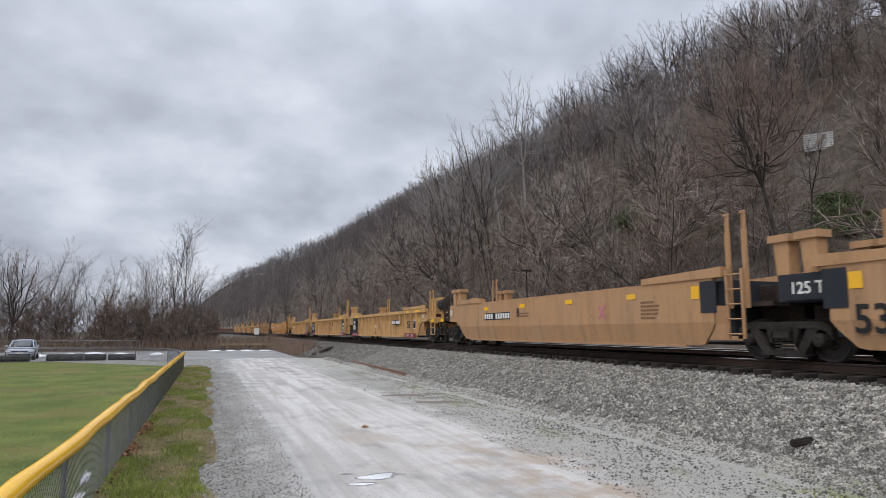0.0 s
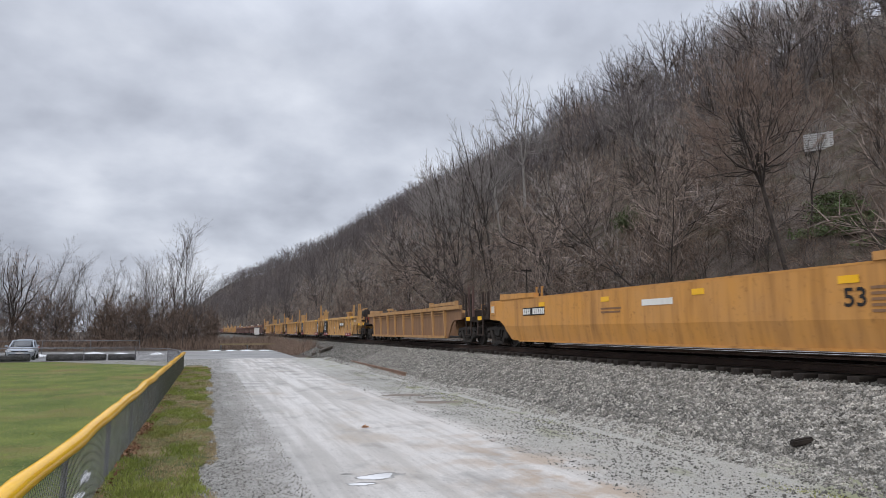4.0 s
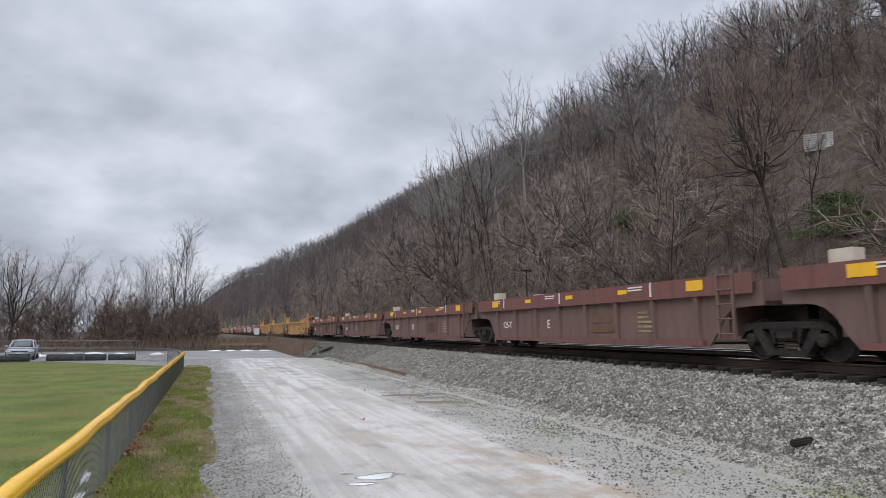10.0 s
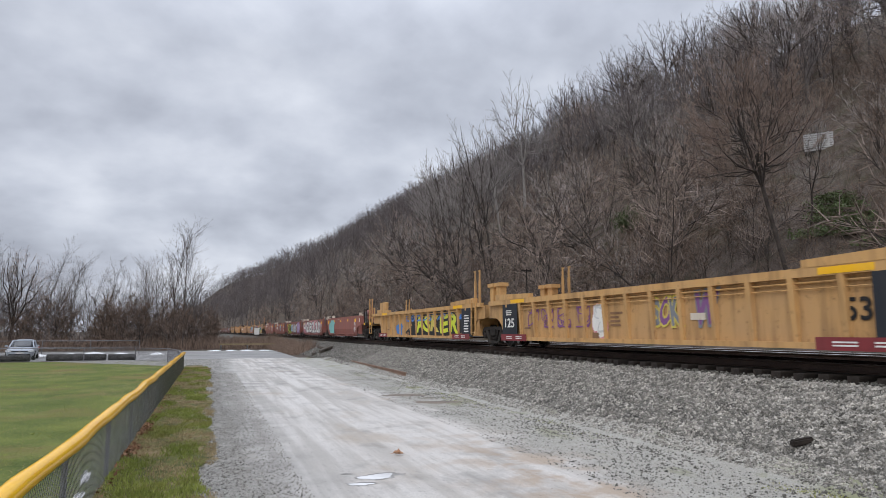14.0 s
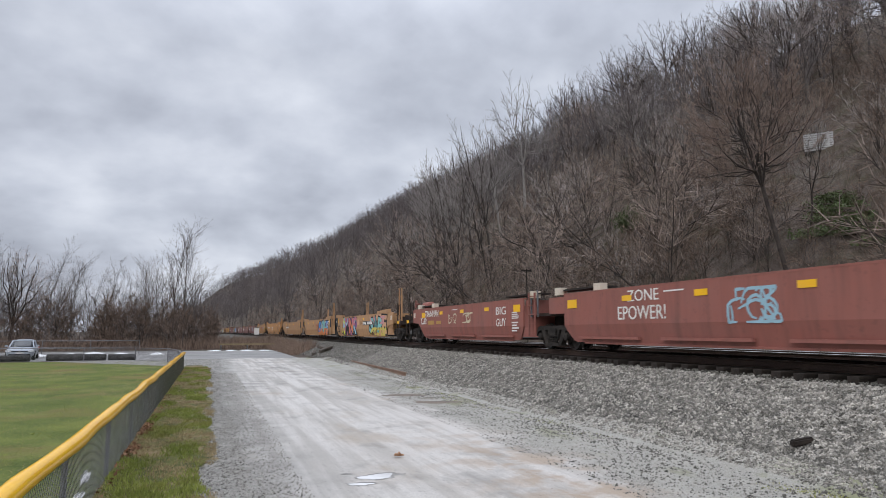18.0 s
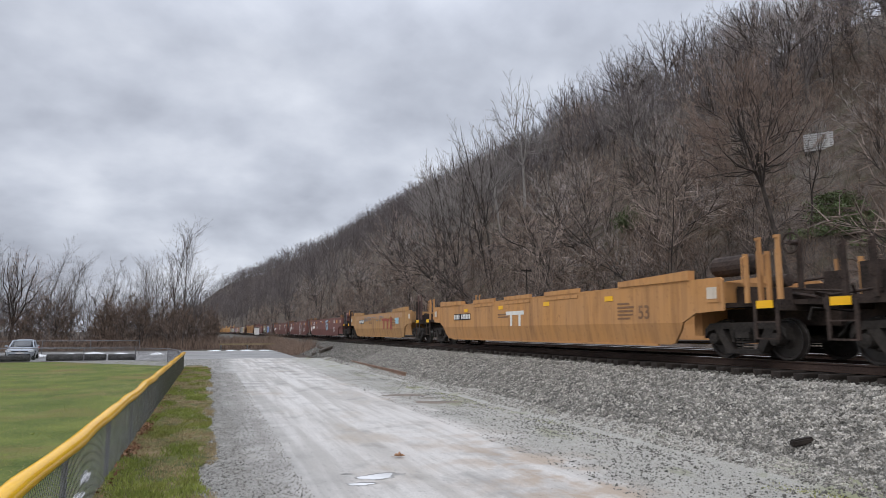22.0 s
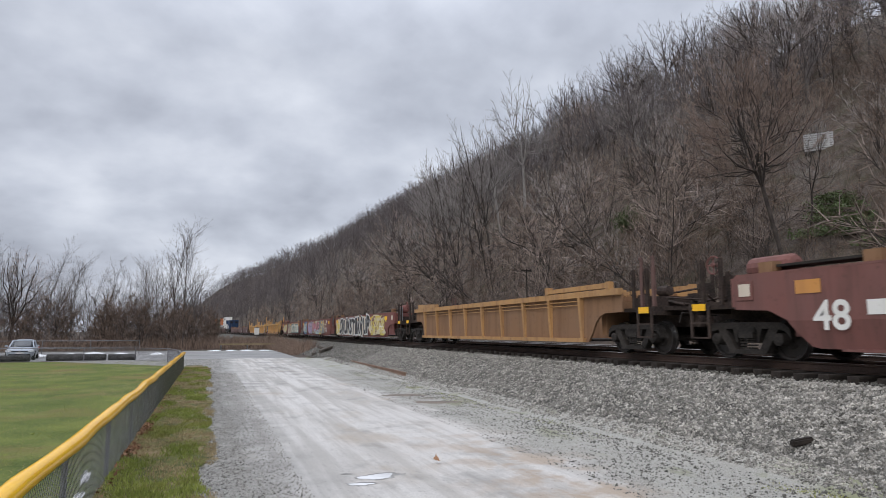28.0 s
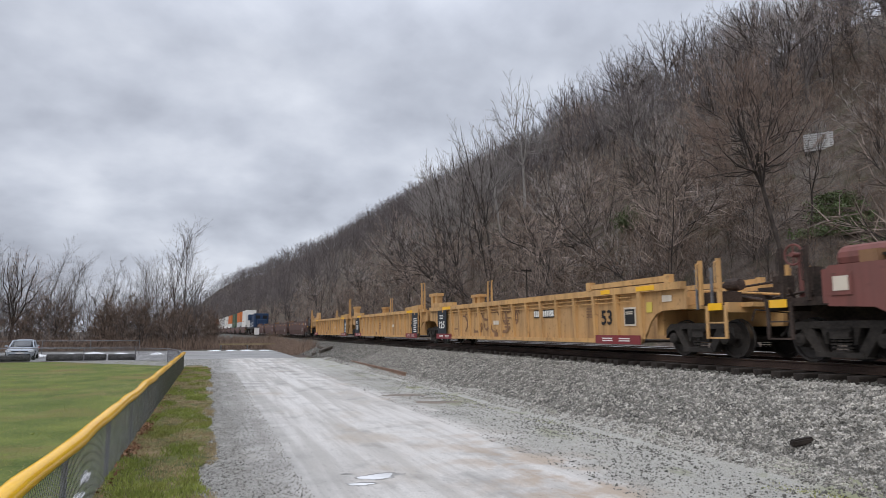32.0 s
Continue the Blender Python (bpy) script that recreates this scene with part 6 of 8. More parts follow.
        part("air_drum", cached(("air_drum",), drum, M["steel"]), None, parent, "black air drum").location = (-1.1, s * (half + 1.62), 1.95)


def end_side_panel(parent, s, e, half, main):
    """The upper part of a smooth side that runs on over the truck, with a slanting lower edge."""
    def make():
        bm = bmesh.new()
        prism(bm, [(e - 0.02, 0.80), (e - 0.02, 1.80), (half - 0.18, 1.80), (half - 0.12, 1.74), (half - 0.12, 1.06), (e + 0.45, 1.02)], -1.5, -1.44)
        return bm
    for sx in (-1, 1):
        near_end = s * sx < 0
        ob = part("end_side_panel", cached(("end_side_panel", e, half, main.name, near_end), make if near_end else lambda: flipped(make()), main), None, parent)
        ob.rotation_euler = (0, 0, radians(0 if sx < 0 else 180))
    plate(parent, "sign_frame", s * (half - 0.42), 1.45, 0.42, 0.40, main, -1.504, "", 0.02)
    plate(parent, "document_sign", s * (half - 0.42), 1.46, 0.3, 0.26, M["palebox"], -1.526, "weathered pale sign plate")


def flipped(bm):
    """The same panel for the other end: mirrored along the car."""
    for v in bm.verts:
        v.co.y = -v.co.y
    bmesh.ops.reverse_faces(bm, faces=bm.faces)
    return bm


def plate(parent, name, y, z, w, h, material, x=-1.506, label="", thick=0.008):
    """A painted or riveted panel on the near side, y to its middle along the car."""
    def make():
        bm = bmesh.new()
        box(bm, -thick, 0, -w / 2, w / 2, -h / 2, h / 2)
        return bm
    ob = part(name, cached((name, round(w, 2), round(h, 2), thick, material.name), make, material), None, parent, label)
    ob.location = (x, y, z)
    return ob


SIDEWAYS = Matrix(((0, 0, -1, 0), (-1, 0, 0, 0), (0, 1, 0, 0), (0, 0, 0, 1)))


def lettering(parent, s, y, z, h, material, x=-1.508, width=None, outline=None, name="lettering", label=""):
    """Letters on the near side. h: height of a capital; width: the whole word's width."""
    fat = 0.028 if outline else 0.0 if name == "tag" else 0.018
    me = text_mesh(s, 0.003, fat)
    co = np.empty(len(me.vertices) * 3, np.float32)
    me.vertices.foreach_get("co", co)
    co = co.reshape(-1, 3)
    lo, hi = co.min(0), co.max(0)
    sy = h / (hi[1] - lo[1])
    sx = width / (hi[0] - lo[0]) if width else sy
    mid = (lo + hi) / 2
    for dx, off_by, m, nm in ((0.0, 0.0, material, name),) + (((0.004, 0.062, outline, name + "_outline"),) if outline else ()):
        k = text_mesh(s, 0.003, off_by) if off_by else me
        k.transform(Matrix.Diagonal((sx, sy, 1, 1)) @ Matrix.Translation((-mid[0], -mid[1], 0)))
        k.materials.clear()
        k.materials.append(m)
        ob = part(nm, k, None, parent, label)
        ob.matrix_basis = Matrix.Translation((x + dx, y, z)) @ SIDEWAYS
    return ob


def spray_field(parent, y, z, w, h, material, seed, x=-1.5035, name="spray_patch"):
    """A cloud of paint with a lumpy outline behind a tag."""
    rng = random.Random(seed)
    bm = bmesh.new()
    n = 28
    ph = [rng.uniform(0, 6.28) for _ in range(4)]
    front, back = [], []
    for k in range(n):
        a = k * math.tau / n
        r = 0.92 + 0.10 * math.sin(3 * a + ph[0]) + 0.08 * math.sin(5 * a + ph[1]) + 0.06 * math.sin(9 * a + ph[2])
        sy, sz = math.copysign(abs(math.cos(a)) ** 0.6, math.cos(a)), math.copysign(abs(math.sin(a)) ** 0.6, math.sin(a))
        zz = max(0.33 - z, min(1.74 - z, h / 2 * r * sz))
        front.append(bm.verts.new((-0.002, w / 2 * r * sy, zz)))
        back.append(bm.verts.new((0.001, w / 2 * r * sy, zz)))
    bm.faces.new(front)
    for k in range(n):
        bm.faces.new((front[k], back[k], back[(k + 1) % n], front[(k + 1) % n]))
    bmesh.ops.recalc_face_normals(bm, faces=bm.faces)
    ob = part(name, bm, material, parent)
    span = parent['span'] / 2 - 1.5
    for v in ob.data.vertices:
        v.co.y = max(-span - y, min(span - y, v.co.y))
    ob.location = (x, y, z)


def strokes(parent, y, z, w, h, material, seed, count=9, x=-1.509, thick=0.05):
    """Looping spray strokes that cannot be read."""
    rng = random.Random(seed)
    for c in range(count):
        bm = bmesh.new()
        py, pz = rng.uniform(-w / 2, w / 2), rng.uniform(-h / 2, h / 2)
        a, da = rng.uniform(0, 6.28), rng.uniform(-0.7, 0.7)
        pts = [(py, pz)]
        for _ in range(9):
            a += da + rng.uniform(-0.3, 0.3)
            py = max(-w / 2, min(w / 2, py + 0.13 * math.cos(a)))
            pz = max(-h / 2, min(h / 2, pz + 0.13 * math.sin(a)))
            pts.append((py, pz))
        L, R = [], []
        for k, p in enumerate(pts):
            q0, q1 = pts[max(k - 1, 0)], pts[min(k + 1, len(pts) - 1)]
            d = Vector((q1[0] - q0[0], q1[1] - q0[1]))
            d = d.normalized() if d.length > 1e-4 else Vector((1, 0))
            wd = thick * (0.5 + 0.5 * math.sin(math.pi * (k + 0.5) / len(pts)))
            L.append(bm.verts.new((-0.0002 * c, p[0] - d.y * wd, p[1] + d.x * wd)))
            R.append(bm.verts.new((-0.0002 * c, p[0] + d.y * wd, p[1] - d.x * wd)))
        for k in range(len(pts) - 1):
            bm.faces.new((L[k], L[k + 1], R[k + 1], R[k]))
        ob = part("spray_stroke", bm, material, parent)
        ob.location = (x, y, z)


def piece(parent, word, y, z, w, h, fills, outline, seed, x=-1.512, cloud=None):
    """Bubble letters that lean and overlap, each in a colour of its own with a dark rim."""
    rng = random.Random(seed)
    if cloud:
        spray_field(parent, y, z, w * 1.06, h * 1.12, M[cloud], seed, x + 0.0085)
    n = len(word)
    for i, ch in enumerate(word):
        fat = {}
        for layer, (grow_by, m) in enumerate(((0.11, M[outline]), (0.045, M[fills[i % len(fills)]]))):
            me = text_mesh(ch, 0.001, grow_by)
            co = np.empty(len(me.vertices) * 3, np.float32)
            me.vertices.foreach_get("co", co)
            co = co.reshape(-1, 3)
            if not layer:
                lo, hi = co.min(0), co.max(0)
                mid = (lo + hi) / 2
                sx, sy = w / n * 1.22 / (hi[0] - lo[0]), h / (hi[1] - lo[1])
                turn, shift, tall = rng.uniform(-0.16, 0.16), rng.uniform(-0.04, 0.04) * h, rng.uniform(0.88, 1.02)
                skew = rng.uniform(-0.2, 0.2)
            k = np.empty_like(co)
            c = co - mid
            c[:, 0] *= sx
            c[:, 1] *= sy * tall
            bulge = 1 + 0.12 * np.cos(np.clip(c[:, 1] / h, -0.5, 0.5) * 5.5 + i)
            c[:, 0] = c[:, 0] * bulge + skew * c[:, 1]
            k[:, 0] = c[:, 0] * math.cos(turn) - c[:, 1] * math.sin(turn)
            k[:, 1] = c[:, 0] * math.sin(turn) + c[:, 1] * math.cos(turn)
            k[:, 2] = c[:, 2]
            me.vertices.foreach_set("co", k.reshape(-1))
            me.update()
            me.materials.clear()
            me.materials.append(m)
            ob = part("letter_rim" if not layer else "letter", me, None, parent)
            ob.matrix_basis = Matrix.Translation((x - 0.0022 * (i % 3) - 0.001 * layer - 0.0006, y + w / 2 - w * (i + 0.5) / n, z + shift)) @ SIDEWAYS


def bars(parent, y, z, w, h, material, rows=3, x=-1.508, seed=0):
    """Small print that cannot be read: plain bars."""
    rng = random.Random(seed + rows)
    bm = bmesh.new()
    step = h / rows
    for k in range(rows):
        ww = w * rng.uniform(0.6, 1)
        box(bm, -0.003, 0, w / 2 - ww, w / 2, -h / 2 + step * k + step * 0.25, -h / 2 + step * k + step * 0.75)
    ob = part("small_print", bm, material, parent)
    ob.location = (x, y, z)


def unit(kind, T0, T1, main, label, lead="art", rear="art", chord=None, low=None, boxes=False, posts="tall", tanks=False, raised=True, own_rear_truck=False, ribs=1.0, lead_posts="", post_paint=None, group="well car units"):
    """One well of an articulated car between the truck that passes at T0 and the one at T1."""
    L = round((T1 - T0) * SPEED, 1)
    half, e = L / 2, L / 2 - 1.45
    chord, low = chord or main, low or main
    u = tagged(new("well_car"), label, "well car", group)
    u["span"] = L
    ribbed = kind == "ribbed"
    ahead = lead == "cpl" and main is M["yellow"]
    zt = 1.66 if ribbed else 1.76
    xt = 1.40 if ribbed else 1.5
    reach = tuple(r if end == "cpl" else 1.22 for end, r in ((lead, 1.40), (rear, 1.75 if main is M["yellow"] else 1.02)))
    if ribbed:
        for s in (0, 180):
            rr = reach if s == 0 else reach[::-1]
            # yellow walls: grimier, with rib shading helped by a darker colour
            wall = M["yellow_side"] if main is M["yellow"] else low
            ob = part("side_wall", cached(("side_wall", e, rr, wall.name), lambda: arched_side(e, rr, xt, zt), wall), None, u)
            ob.rotation_euler = (0, 0, radians(s))
    else:
        mirror_pair("side_wall", (e, kind, low.name), lambda: smooth_side(e, xt, 1.39, zt), low, u)
    ex = e - 0.05

    def top_chord():
        bm = bmesh.new()
        if ribbed:
            box(bm, -1.53, -1.36, -e - (1.40 if lead == "cpl" else 1.0), e + (1.80 if rear == "cpl" and main is M["yellow"] else 1.0), 1.62, 1.80)
            box(bm, -1.53, -1.36, -ex + 0.4, ex - 0.4, 0.28, 0.40)
        else:
            box(bm, -1.505, -1.33, -e, e, 1.76, 1.80)
            box(bm, -1.42, -1.34, -ex + 1.0, ex - 1.0, 0.24, 0.29)
        return bm
    if ribbed:
        for sx in (-1, 1):
            ob = part("top_chord", cached(("top_chord", e, lead, rear, sx, chord.name), top_chord if sx < 0 else lambda: mirrored_x(top_chord()), chord), None, u)
    else:
        mirror_pair("top_chord", (e, kind, chord.name), top_chord, chord, u)
    if ribbed:
        n = max(6, int((2 * e - 1.2) / (1.05 * ribs)))
        me = rib_mesh(main, 1.62)
        for s in (-1, 1):
            for k in range(n + 1):
                r = part("rib", me, None, u)
                r.matrix_basis = pose(s * 1.40, -e + 0.65 + (2 * e - 1.3) * k / n - (0.4 if ahead else 0), 0, 0, 0, 0 if s < 0 else 180)

        def rods():
            bm = bmesh.new()
            bar(bm, (-1.46, -e + 0.7, 1.52), (-1.46, e - 0.7, 1.52), 0.022, 6)
            bar(bm, (-1.46, -e + 0.7, 1.40), (-1.46, e - 0.7, 1.40), 0.014, 6)
            return bm
        mirror_pair("pipe", (e, chord.name), rods, chord, u)
    if raised:
        def raise_bar(a, b):
            bm = bmesh.new()
            prism(bm, [(a, 1.80), (b, 1.80), (b, 1.95), (a, 2.03)] if a < 0 else [(a, 1.80), (b, 1.80), (b, 2.03), (a, 1.95)], -1.54, -1.34)
            return bm

        def hinged_bar():
            bm = bmesh.new()
            prism(bm, [(-e - 0.85, 1.83), (-e + 2.6, 1.83), (-e + 2.6, 1.96), (-e - 0.85, 1.98)], -1.53, -1.40)
            box(bm, -1.55, -1.36, -e + 2.5, -e + 2.72, 1.80, 2.04)
            box(bm, -1.54, -1.38, -e - 1.0, -e - 0.82, 1.80, 2.01)
            for y in (-0.3, 0.7, 1.7):
                box(bm, -1.49, -1.43, -e + y - 0.06, -e + y + 0.06, 1.79, 1.84)
            return bm
        if ribbed and lead == "cpl":
            for sx in (-1, 1):
                part("raised_end_rail", cached(("hinged_rail", e, chord.name, sx), hinged_bar if sx < 0 else lambda: mirrored_x(hinged_bar()), chord), None, u)
                part("raised_end_rail", cached(("rear_rail", e, chord.name, sx), lambda: raise_bar(e - 2.5, e + 0.3) if sx < 0 else mirrored_x(raise_bar(e - 2.5, e + 0.3)), chord), None, u)
        else:
            mirror_pair("raised_end_rail", (e, chord.name, 0), lambda: raise_bar(-e - 0.3, -e + 2.5), chord, u)
            mirror_pair("raised_end_rail", (e, chord.name, 1), lambda: raise_bar(e - 2.5, e + 0.3), chord, u)

    def floor():
        bm = bmesh.new()
        box(bm, -1.38, 1.38, -e + 0.8, e - 0.8, 0.30, 0.36)
        return bm
    part("well_floor", cached(("well_floor", e, main.name), floor, M["steel"]), None, u)
    for s, kind_end in ((-1, lead), (1, rear)):
        out = half + (1.75 if kind_end == "cpl" else -0.12)
        dark = main if ribbed and kind_end == "cpl" and low is main else M["grime"]
        hood_paint = low if low is not main else main if ribbed or kind_end == "cpl" or not main.name.startswith("faded_tan") else M["black"]
        hood = 1.0 if ribbed else (0.8 if main in (M["tan"], M["orange"], M["dull_orange"], M["ochre_tan"]) else 1.5) if kind_end == "cpl" else 1.28 if s > 0 else 0.45
        end_platform(out - (e - 0.05), hood_paint, dark, u, kind_end == "cpl", hood, s, e - 0.05, ribbed and kind_end == "cpl")
        if kind_end == "cpl":
            end_fittings(u, s, half, main, (ribbed and low is main) or main is M["dull_orange"], ahead and s < 0 and not lead_posts)
            if not ribbed:
                end_side_panel(u, s, e, half, main)
        # ladder and guide posts on opposite corners
        sx = -1 if s < 0 else 1
        yl = s * (half + (0.55 if ahead and s < 0 else 1.4 if s > 0 and main is M["yellow"] else 1.05)) if kind_end == "cpl" else s * (e + (0.62 if not ribbed else -0.2 if s > 0 else 0.35))
        if kind_end == "art":
            ob = part("ladder", ladder_mesh(main), None, u)
            ob.matrix_basis = pose(sx * (1.56 if ribbed else 1.47), yl, 0, 0, 0, 0 if sx < 0 else 180)
        kind_post = lead_posts if s < 0 and lead_posts else posts
        if kind_post:
            h = 1.6 if ahead and s < 0 and kind_post == "tall" else {"tall": 2.1, "mid": 1.45, "short": 0.95}[kind_post]
            gap, corners = 0.24, (sx,)
            if s > 0 and kind_end == "cpl" and main is M["yellow"]:
                h, gap, corners = 1.8, 0.38, (-1, 1)
            for c in corners:
                for dy in (-gap, gap):
                    ob = part("guide_post", post_mesh((post_paint or main) if kind_post != "short" else M["dusty_brown"] if ribbed and main is not M["yellow"] else M["galv"], h, 0.042 if kind_post != "short" else 0.025), None, u)
                    ob.matrix_basis = pose(c * 1.36, yl + dy, 1.1, 0, 0, 0 if c < 0 else 180)
        if boxes and s > 0:
            for sx2 in (-1, 1):
                if kind_end == "cpl" and ribbed:
                    if sx2 > 0:
                        continue
                    ob = part("guide_plate", cached(("guide_plate", chord.name), guide_plate, chord), None, u)
                    ob.matrix_basis = pose(sx2 * 1.1, s * (half - 1.3), 1.78, 0, 0, 0 if sx2 < 0 else 180)
                    continue
                for dy in (-0.3, 0.34):
                    ob = part("container_pedestal", pedestal_mesh(chord, 0.82), None, u)
                    ob.matrix_basis = pose(sx2 * 1.18, s * (half - 0.62) + dy, 1.72, 0, 0, 0 if sx2 < 0 else 180)
        if tanks and kind_end == "cpl" and not (tanks == "lead" and s > 0):
            sooty = tanks == "lead"
            if tanks != "wheel":
                ob = part("air_tank", tank_mesh(M["grime"] if sooty else main), None, u)
                ob.location = (-0.75, s * (half - 0.5), 2.1 if sooty else 1.98)
            ob = part("brake_wheel", brake_wheel_mesh(M["orange"] if s < 0 and T0 in (9.92, 24.62) else M["grime"] if sooty else main), None, u)
            ob.location = (-1.0, s * (half + (1.3 if sooty else 1.0)), 2.4 if sooty else 2.15)
    truck(u, -half)
    if rear == "cpl" or own_rear_truck:
        truck(u, half)
    return u, half, e


UNITS = []


def put_unit(u, T0, T1):
    UNITS.append((u, (T0 + T1) / 2))


def along(T, t):
    """Distance along the line of what passes the eye at T."""
    return SPEED * (T - t) - 3.68


def yellow_ribbed(T0, T1, lead, rear, lettered="53", **kw):
    u, half, e = unit("ribbed", T0, T1, M["yellow"], kw.pop("label", "yellow ribbed-side empty container well car"), lead, rear, boxes=True, **kw)
    put_unit(u, T0, T1)
    x = -1.415
    for s, end in ((-1, lead), (1, rear)):
        if end == "art":
            yp = e - 0.95 if s > 0 else -e + 0.5
            plate(u, "black_panel", yp, 1.0, 1.25, 1.24, M["black"], -1.52, "black painted end panel")
            if s > 0:
                lettering(u, "125", s * (e - 0.95), 0.92, 0.34, M["white"], -1.532, 0.78)
                bars(u, s * (e - 0.95), 1.3, 0.6, 0.22, M["white"], 3, -1.532)
            else:
                bars(u, yp, 0.95, 0.62, 0.8, M["white"], 7, -1.532, 3)
        plate(u, "maroon_panel", s * (e - 1.25), 0.38, 2.1, 0.24, M["maroon"], -1.532, "maroon stencil panel")
        bars(u, s * (e - 0.9), 0.38, 0.5, 0.12, M["white"], 2, -1.542)
        bars(u, s * (e - 1.7), 0.38, 0.5, 0.12, M["white"], 2, -1.542)
        if s > 0 or end == "art":
            plate(u, "reflector", s * (e - 1.6), 1.71, 1.1, 0.13, M["reflect"], -1.532)
    if lead == "cpl":
        y = -e + (0.78 if lettered == "53" or not lettered else 0.5)
        plate(u, "placard", y, 1.0, 0.52, 0.50, M["palebox"], x - 0.002, "pale-edged black placard")
        plate(u, "placard_face", y, 1.0, 0.42, 0.40, M["blackpaint"], x - 0.012)
        bars(u, y, 1.1, 0.34, 0.10, M["palebox"], 2, x - 0.022, 4)
        plate(u, "reflector", -e - 0.05, 1.22, 0.22, 0.26, M["s_yellow"], x)
        plate(u, "stencil_patch", -e - 0.75, 1.42, 0.36, 0.16, M["palebox"], x)
        bars(u, -e + 2.75, 1.15, 0.36, 0.34, M["rust"], 4, x, 15)
        plate(u, "reflector", -e + 1.75, 1.71, 0.45, 0.12, M["reflect"], -1.532)
        plate(u, "reflector", -e - 0.05, 1.71, 0.75, 0.12, M["reflect"], -1.532)
    if lettered:
        yl = bay(e, 0.43 if lead == "cpl" else 0.74, 1.0, lead == "cpl") if lettered != "53" else -e + 1.5 if lead == "art" else bay(e, 1.7 / (2 * e), 1.0, lead == "cpl")
        lettering(u, lettered, yl, 1.0, 0.42, M["blackpaint"], x - 0.004)
    bars(u, bay(e, 0.18 if lead == "cpl" and lettered == "40" else 0.52, 1.0, lead == "cpl"), 0.95, 0.62, 0.45, M["rust"], 4, x, 5)
    bars(u, bay(e, 0.86, 1.0, lead == "cpl"), 0.72, 0.6, 0.12, M["rust"], 1, x, 6)
    plate(u, "rust_patch", bay(e, 0.62, 1.0, lead == "cpl"), 0.45, 0.34, 0.24, M["rust"], x)
    plate(u, "stencil_patch", bay(e, 0.6 if lead == "cpl" else 0.3, 1.0, lead == "cpl"), 0.95, 0.5, 0.16, M["palebox"], x)
    return u, half, e


def bay(e, frac, ribs=1.0, ahead=False):
    """Middle of the gap between two ribs nearest to a place along the side (0 front, 1 rear); ahead: ribs set forward."""
    n = max(6, int((2 * e - 1.2) / (1.05 * ribs)))
    k = max(0, min(n - 1, round(frac * n - 0.5)))
    return -e + 0.65 + (2 * e - 1.3) * (k + 0.5) / n - (0.4 if ahead else 0)


def number_plate(u, y, z, x, w=1.7):
    plate(u, "number_board", y, z, w, 0.27, M["blackpaint"], x, "black number board with white marks")
    k = 11
    for i in range(k):
        if i != 4:
            plate(u, "number_mark", y + w / 2 - w * (i + 0.6) / k, z, w / k * 0.66, 0.2, M["white"], x - 0.01)


def smooth_yellow(T0, T1, lead, rear, main="tan", **kw):
    u, half, e = unit("smooth", T0, T1, M[main], kw.pop("label", "tan smooth-sided empty container well car"), lead, rear, **kw)
    put_unit(u, T0, T1)
    for s, end in ((-1, lead), (1, rear)):
        if end == "art":
            plate(u, "black_panel", s * (e - 0.14), 1.38, 0.5, 0.72, M["black"], -1.507, "black end panel")
            plate(u, "reflector", s * (e - 0.55), 1.5, 0.26, 0.3, M["reflect"], -1.507)
            if s > 0:
                if lead == "art":
                    lettering(u, "53", s * (e - 0.8), 0.82, 0.52, M["blackpaint"], -1.51)
                plate(u, "black_panel", s * (e + 0.5), 1.42, 1.1, 0.42, M["black"], -1.40, "black end panel")
                lettering(u, "125 T", s * (e + 0.5), 1.44, 0.24, M["white"], -1.412)
    for k in range(4):
        plate(u, "reflector", -e + 3.0 + k * (2 * e - 6) / 3, 1.52, 0.4, 0.14, M["reflect"])
    bars(u, -e + 2.2, 1.15, 0.8, 0.5, M["rust"], 5, -1.508, 8)
    bars(u, 1.5, 1.2, 1.2, 0.2, M["rust"], 2, -1.508, 9)
    return u, half, e


def brown_smooth(T0, T1, lead, rear, main="red_brown", size="48", **kw):
    u, half, e = unit("smooth", T0, T1, M[main], kw.pop("label", "brown smooth-sided empty container well car"), lead, rear, posts="short", tanks=True, raised=False, **kw)
    put_unit(u, T0, T1)
    for k in range(5):
        plate(u, "reflector", -e + 0.5 + k * (2 * e - 1) / 4, 1.45 if k in (0, 4) else 1.5, 0.55 if k in (0, 4) else 0.42, 0.26 if k in (0, 4) else 0.15, M["reflect_old"] if main in ("brown", "dark_brown") else M["reflect"])
    yb = -e + (0.62 if size == "40" else 1.65)
    bars(u, yb, 1.2 if size == "40" else 1.5, 0.6, 0.28, M["white"], 4, -1.508, 2)
    bars(u, yb, 0.78, 0.6 if size == "40" else 0.9, 0.4, M["white"], 4, -1.508, 4)
    bars(u, 0.8, 1.6, 1.0, 0.07, M["white"], 1, -1.508, 6)
    for y in (-half + 0.9, half - 0.9, half - 3.2):
        for s in (-1, 1):
            plate(u, "pale_stop", y, 1.90, 0.34, 0.24, M["palebox"] if size == "40" else M["rust"], s * 1.16, "faded container stop", 0.26)
    if size == "40":
        for a in (-0.31, 0.0, 0.31):
            plate(u, "sill_step", a * 2 * e, 0.42, 2.9, 0.07, M[main], -1.44, "", 0.09)
    for s in (-1, 1):
        plate(u, "walkway", s * (half - 2.0), 1.93, 2.6, 0.05, M["steel"], -0.75, "dark open-grid walkway", 0.55)
    return u, half, e


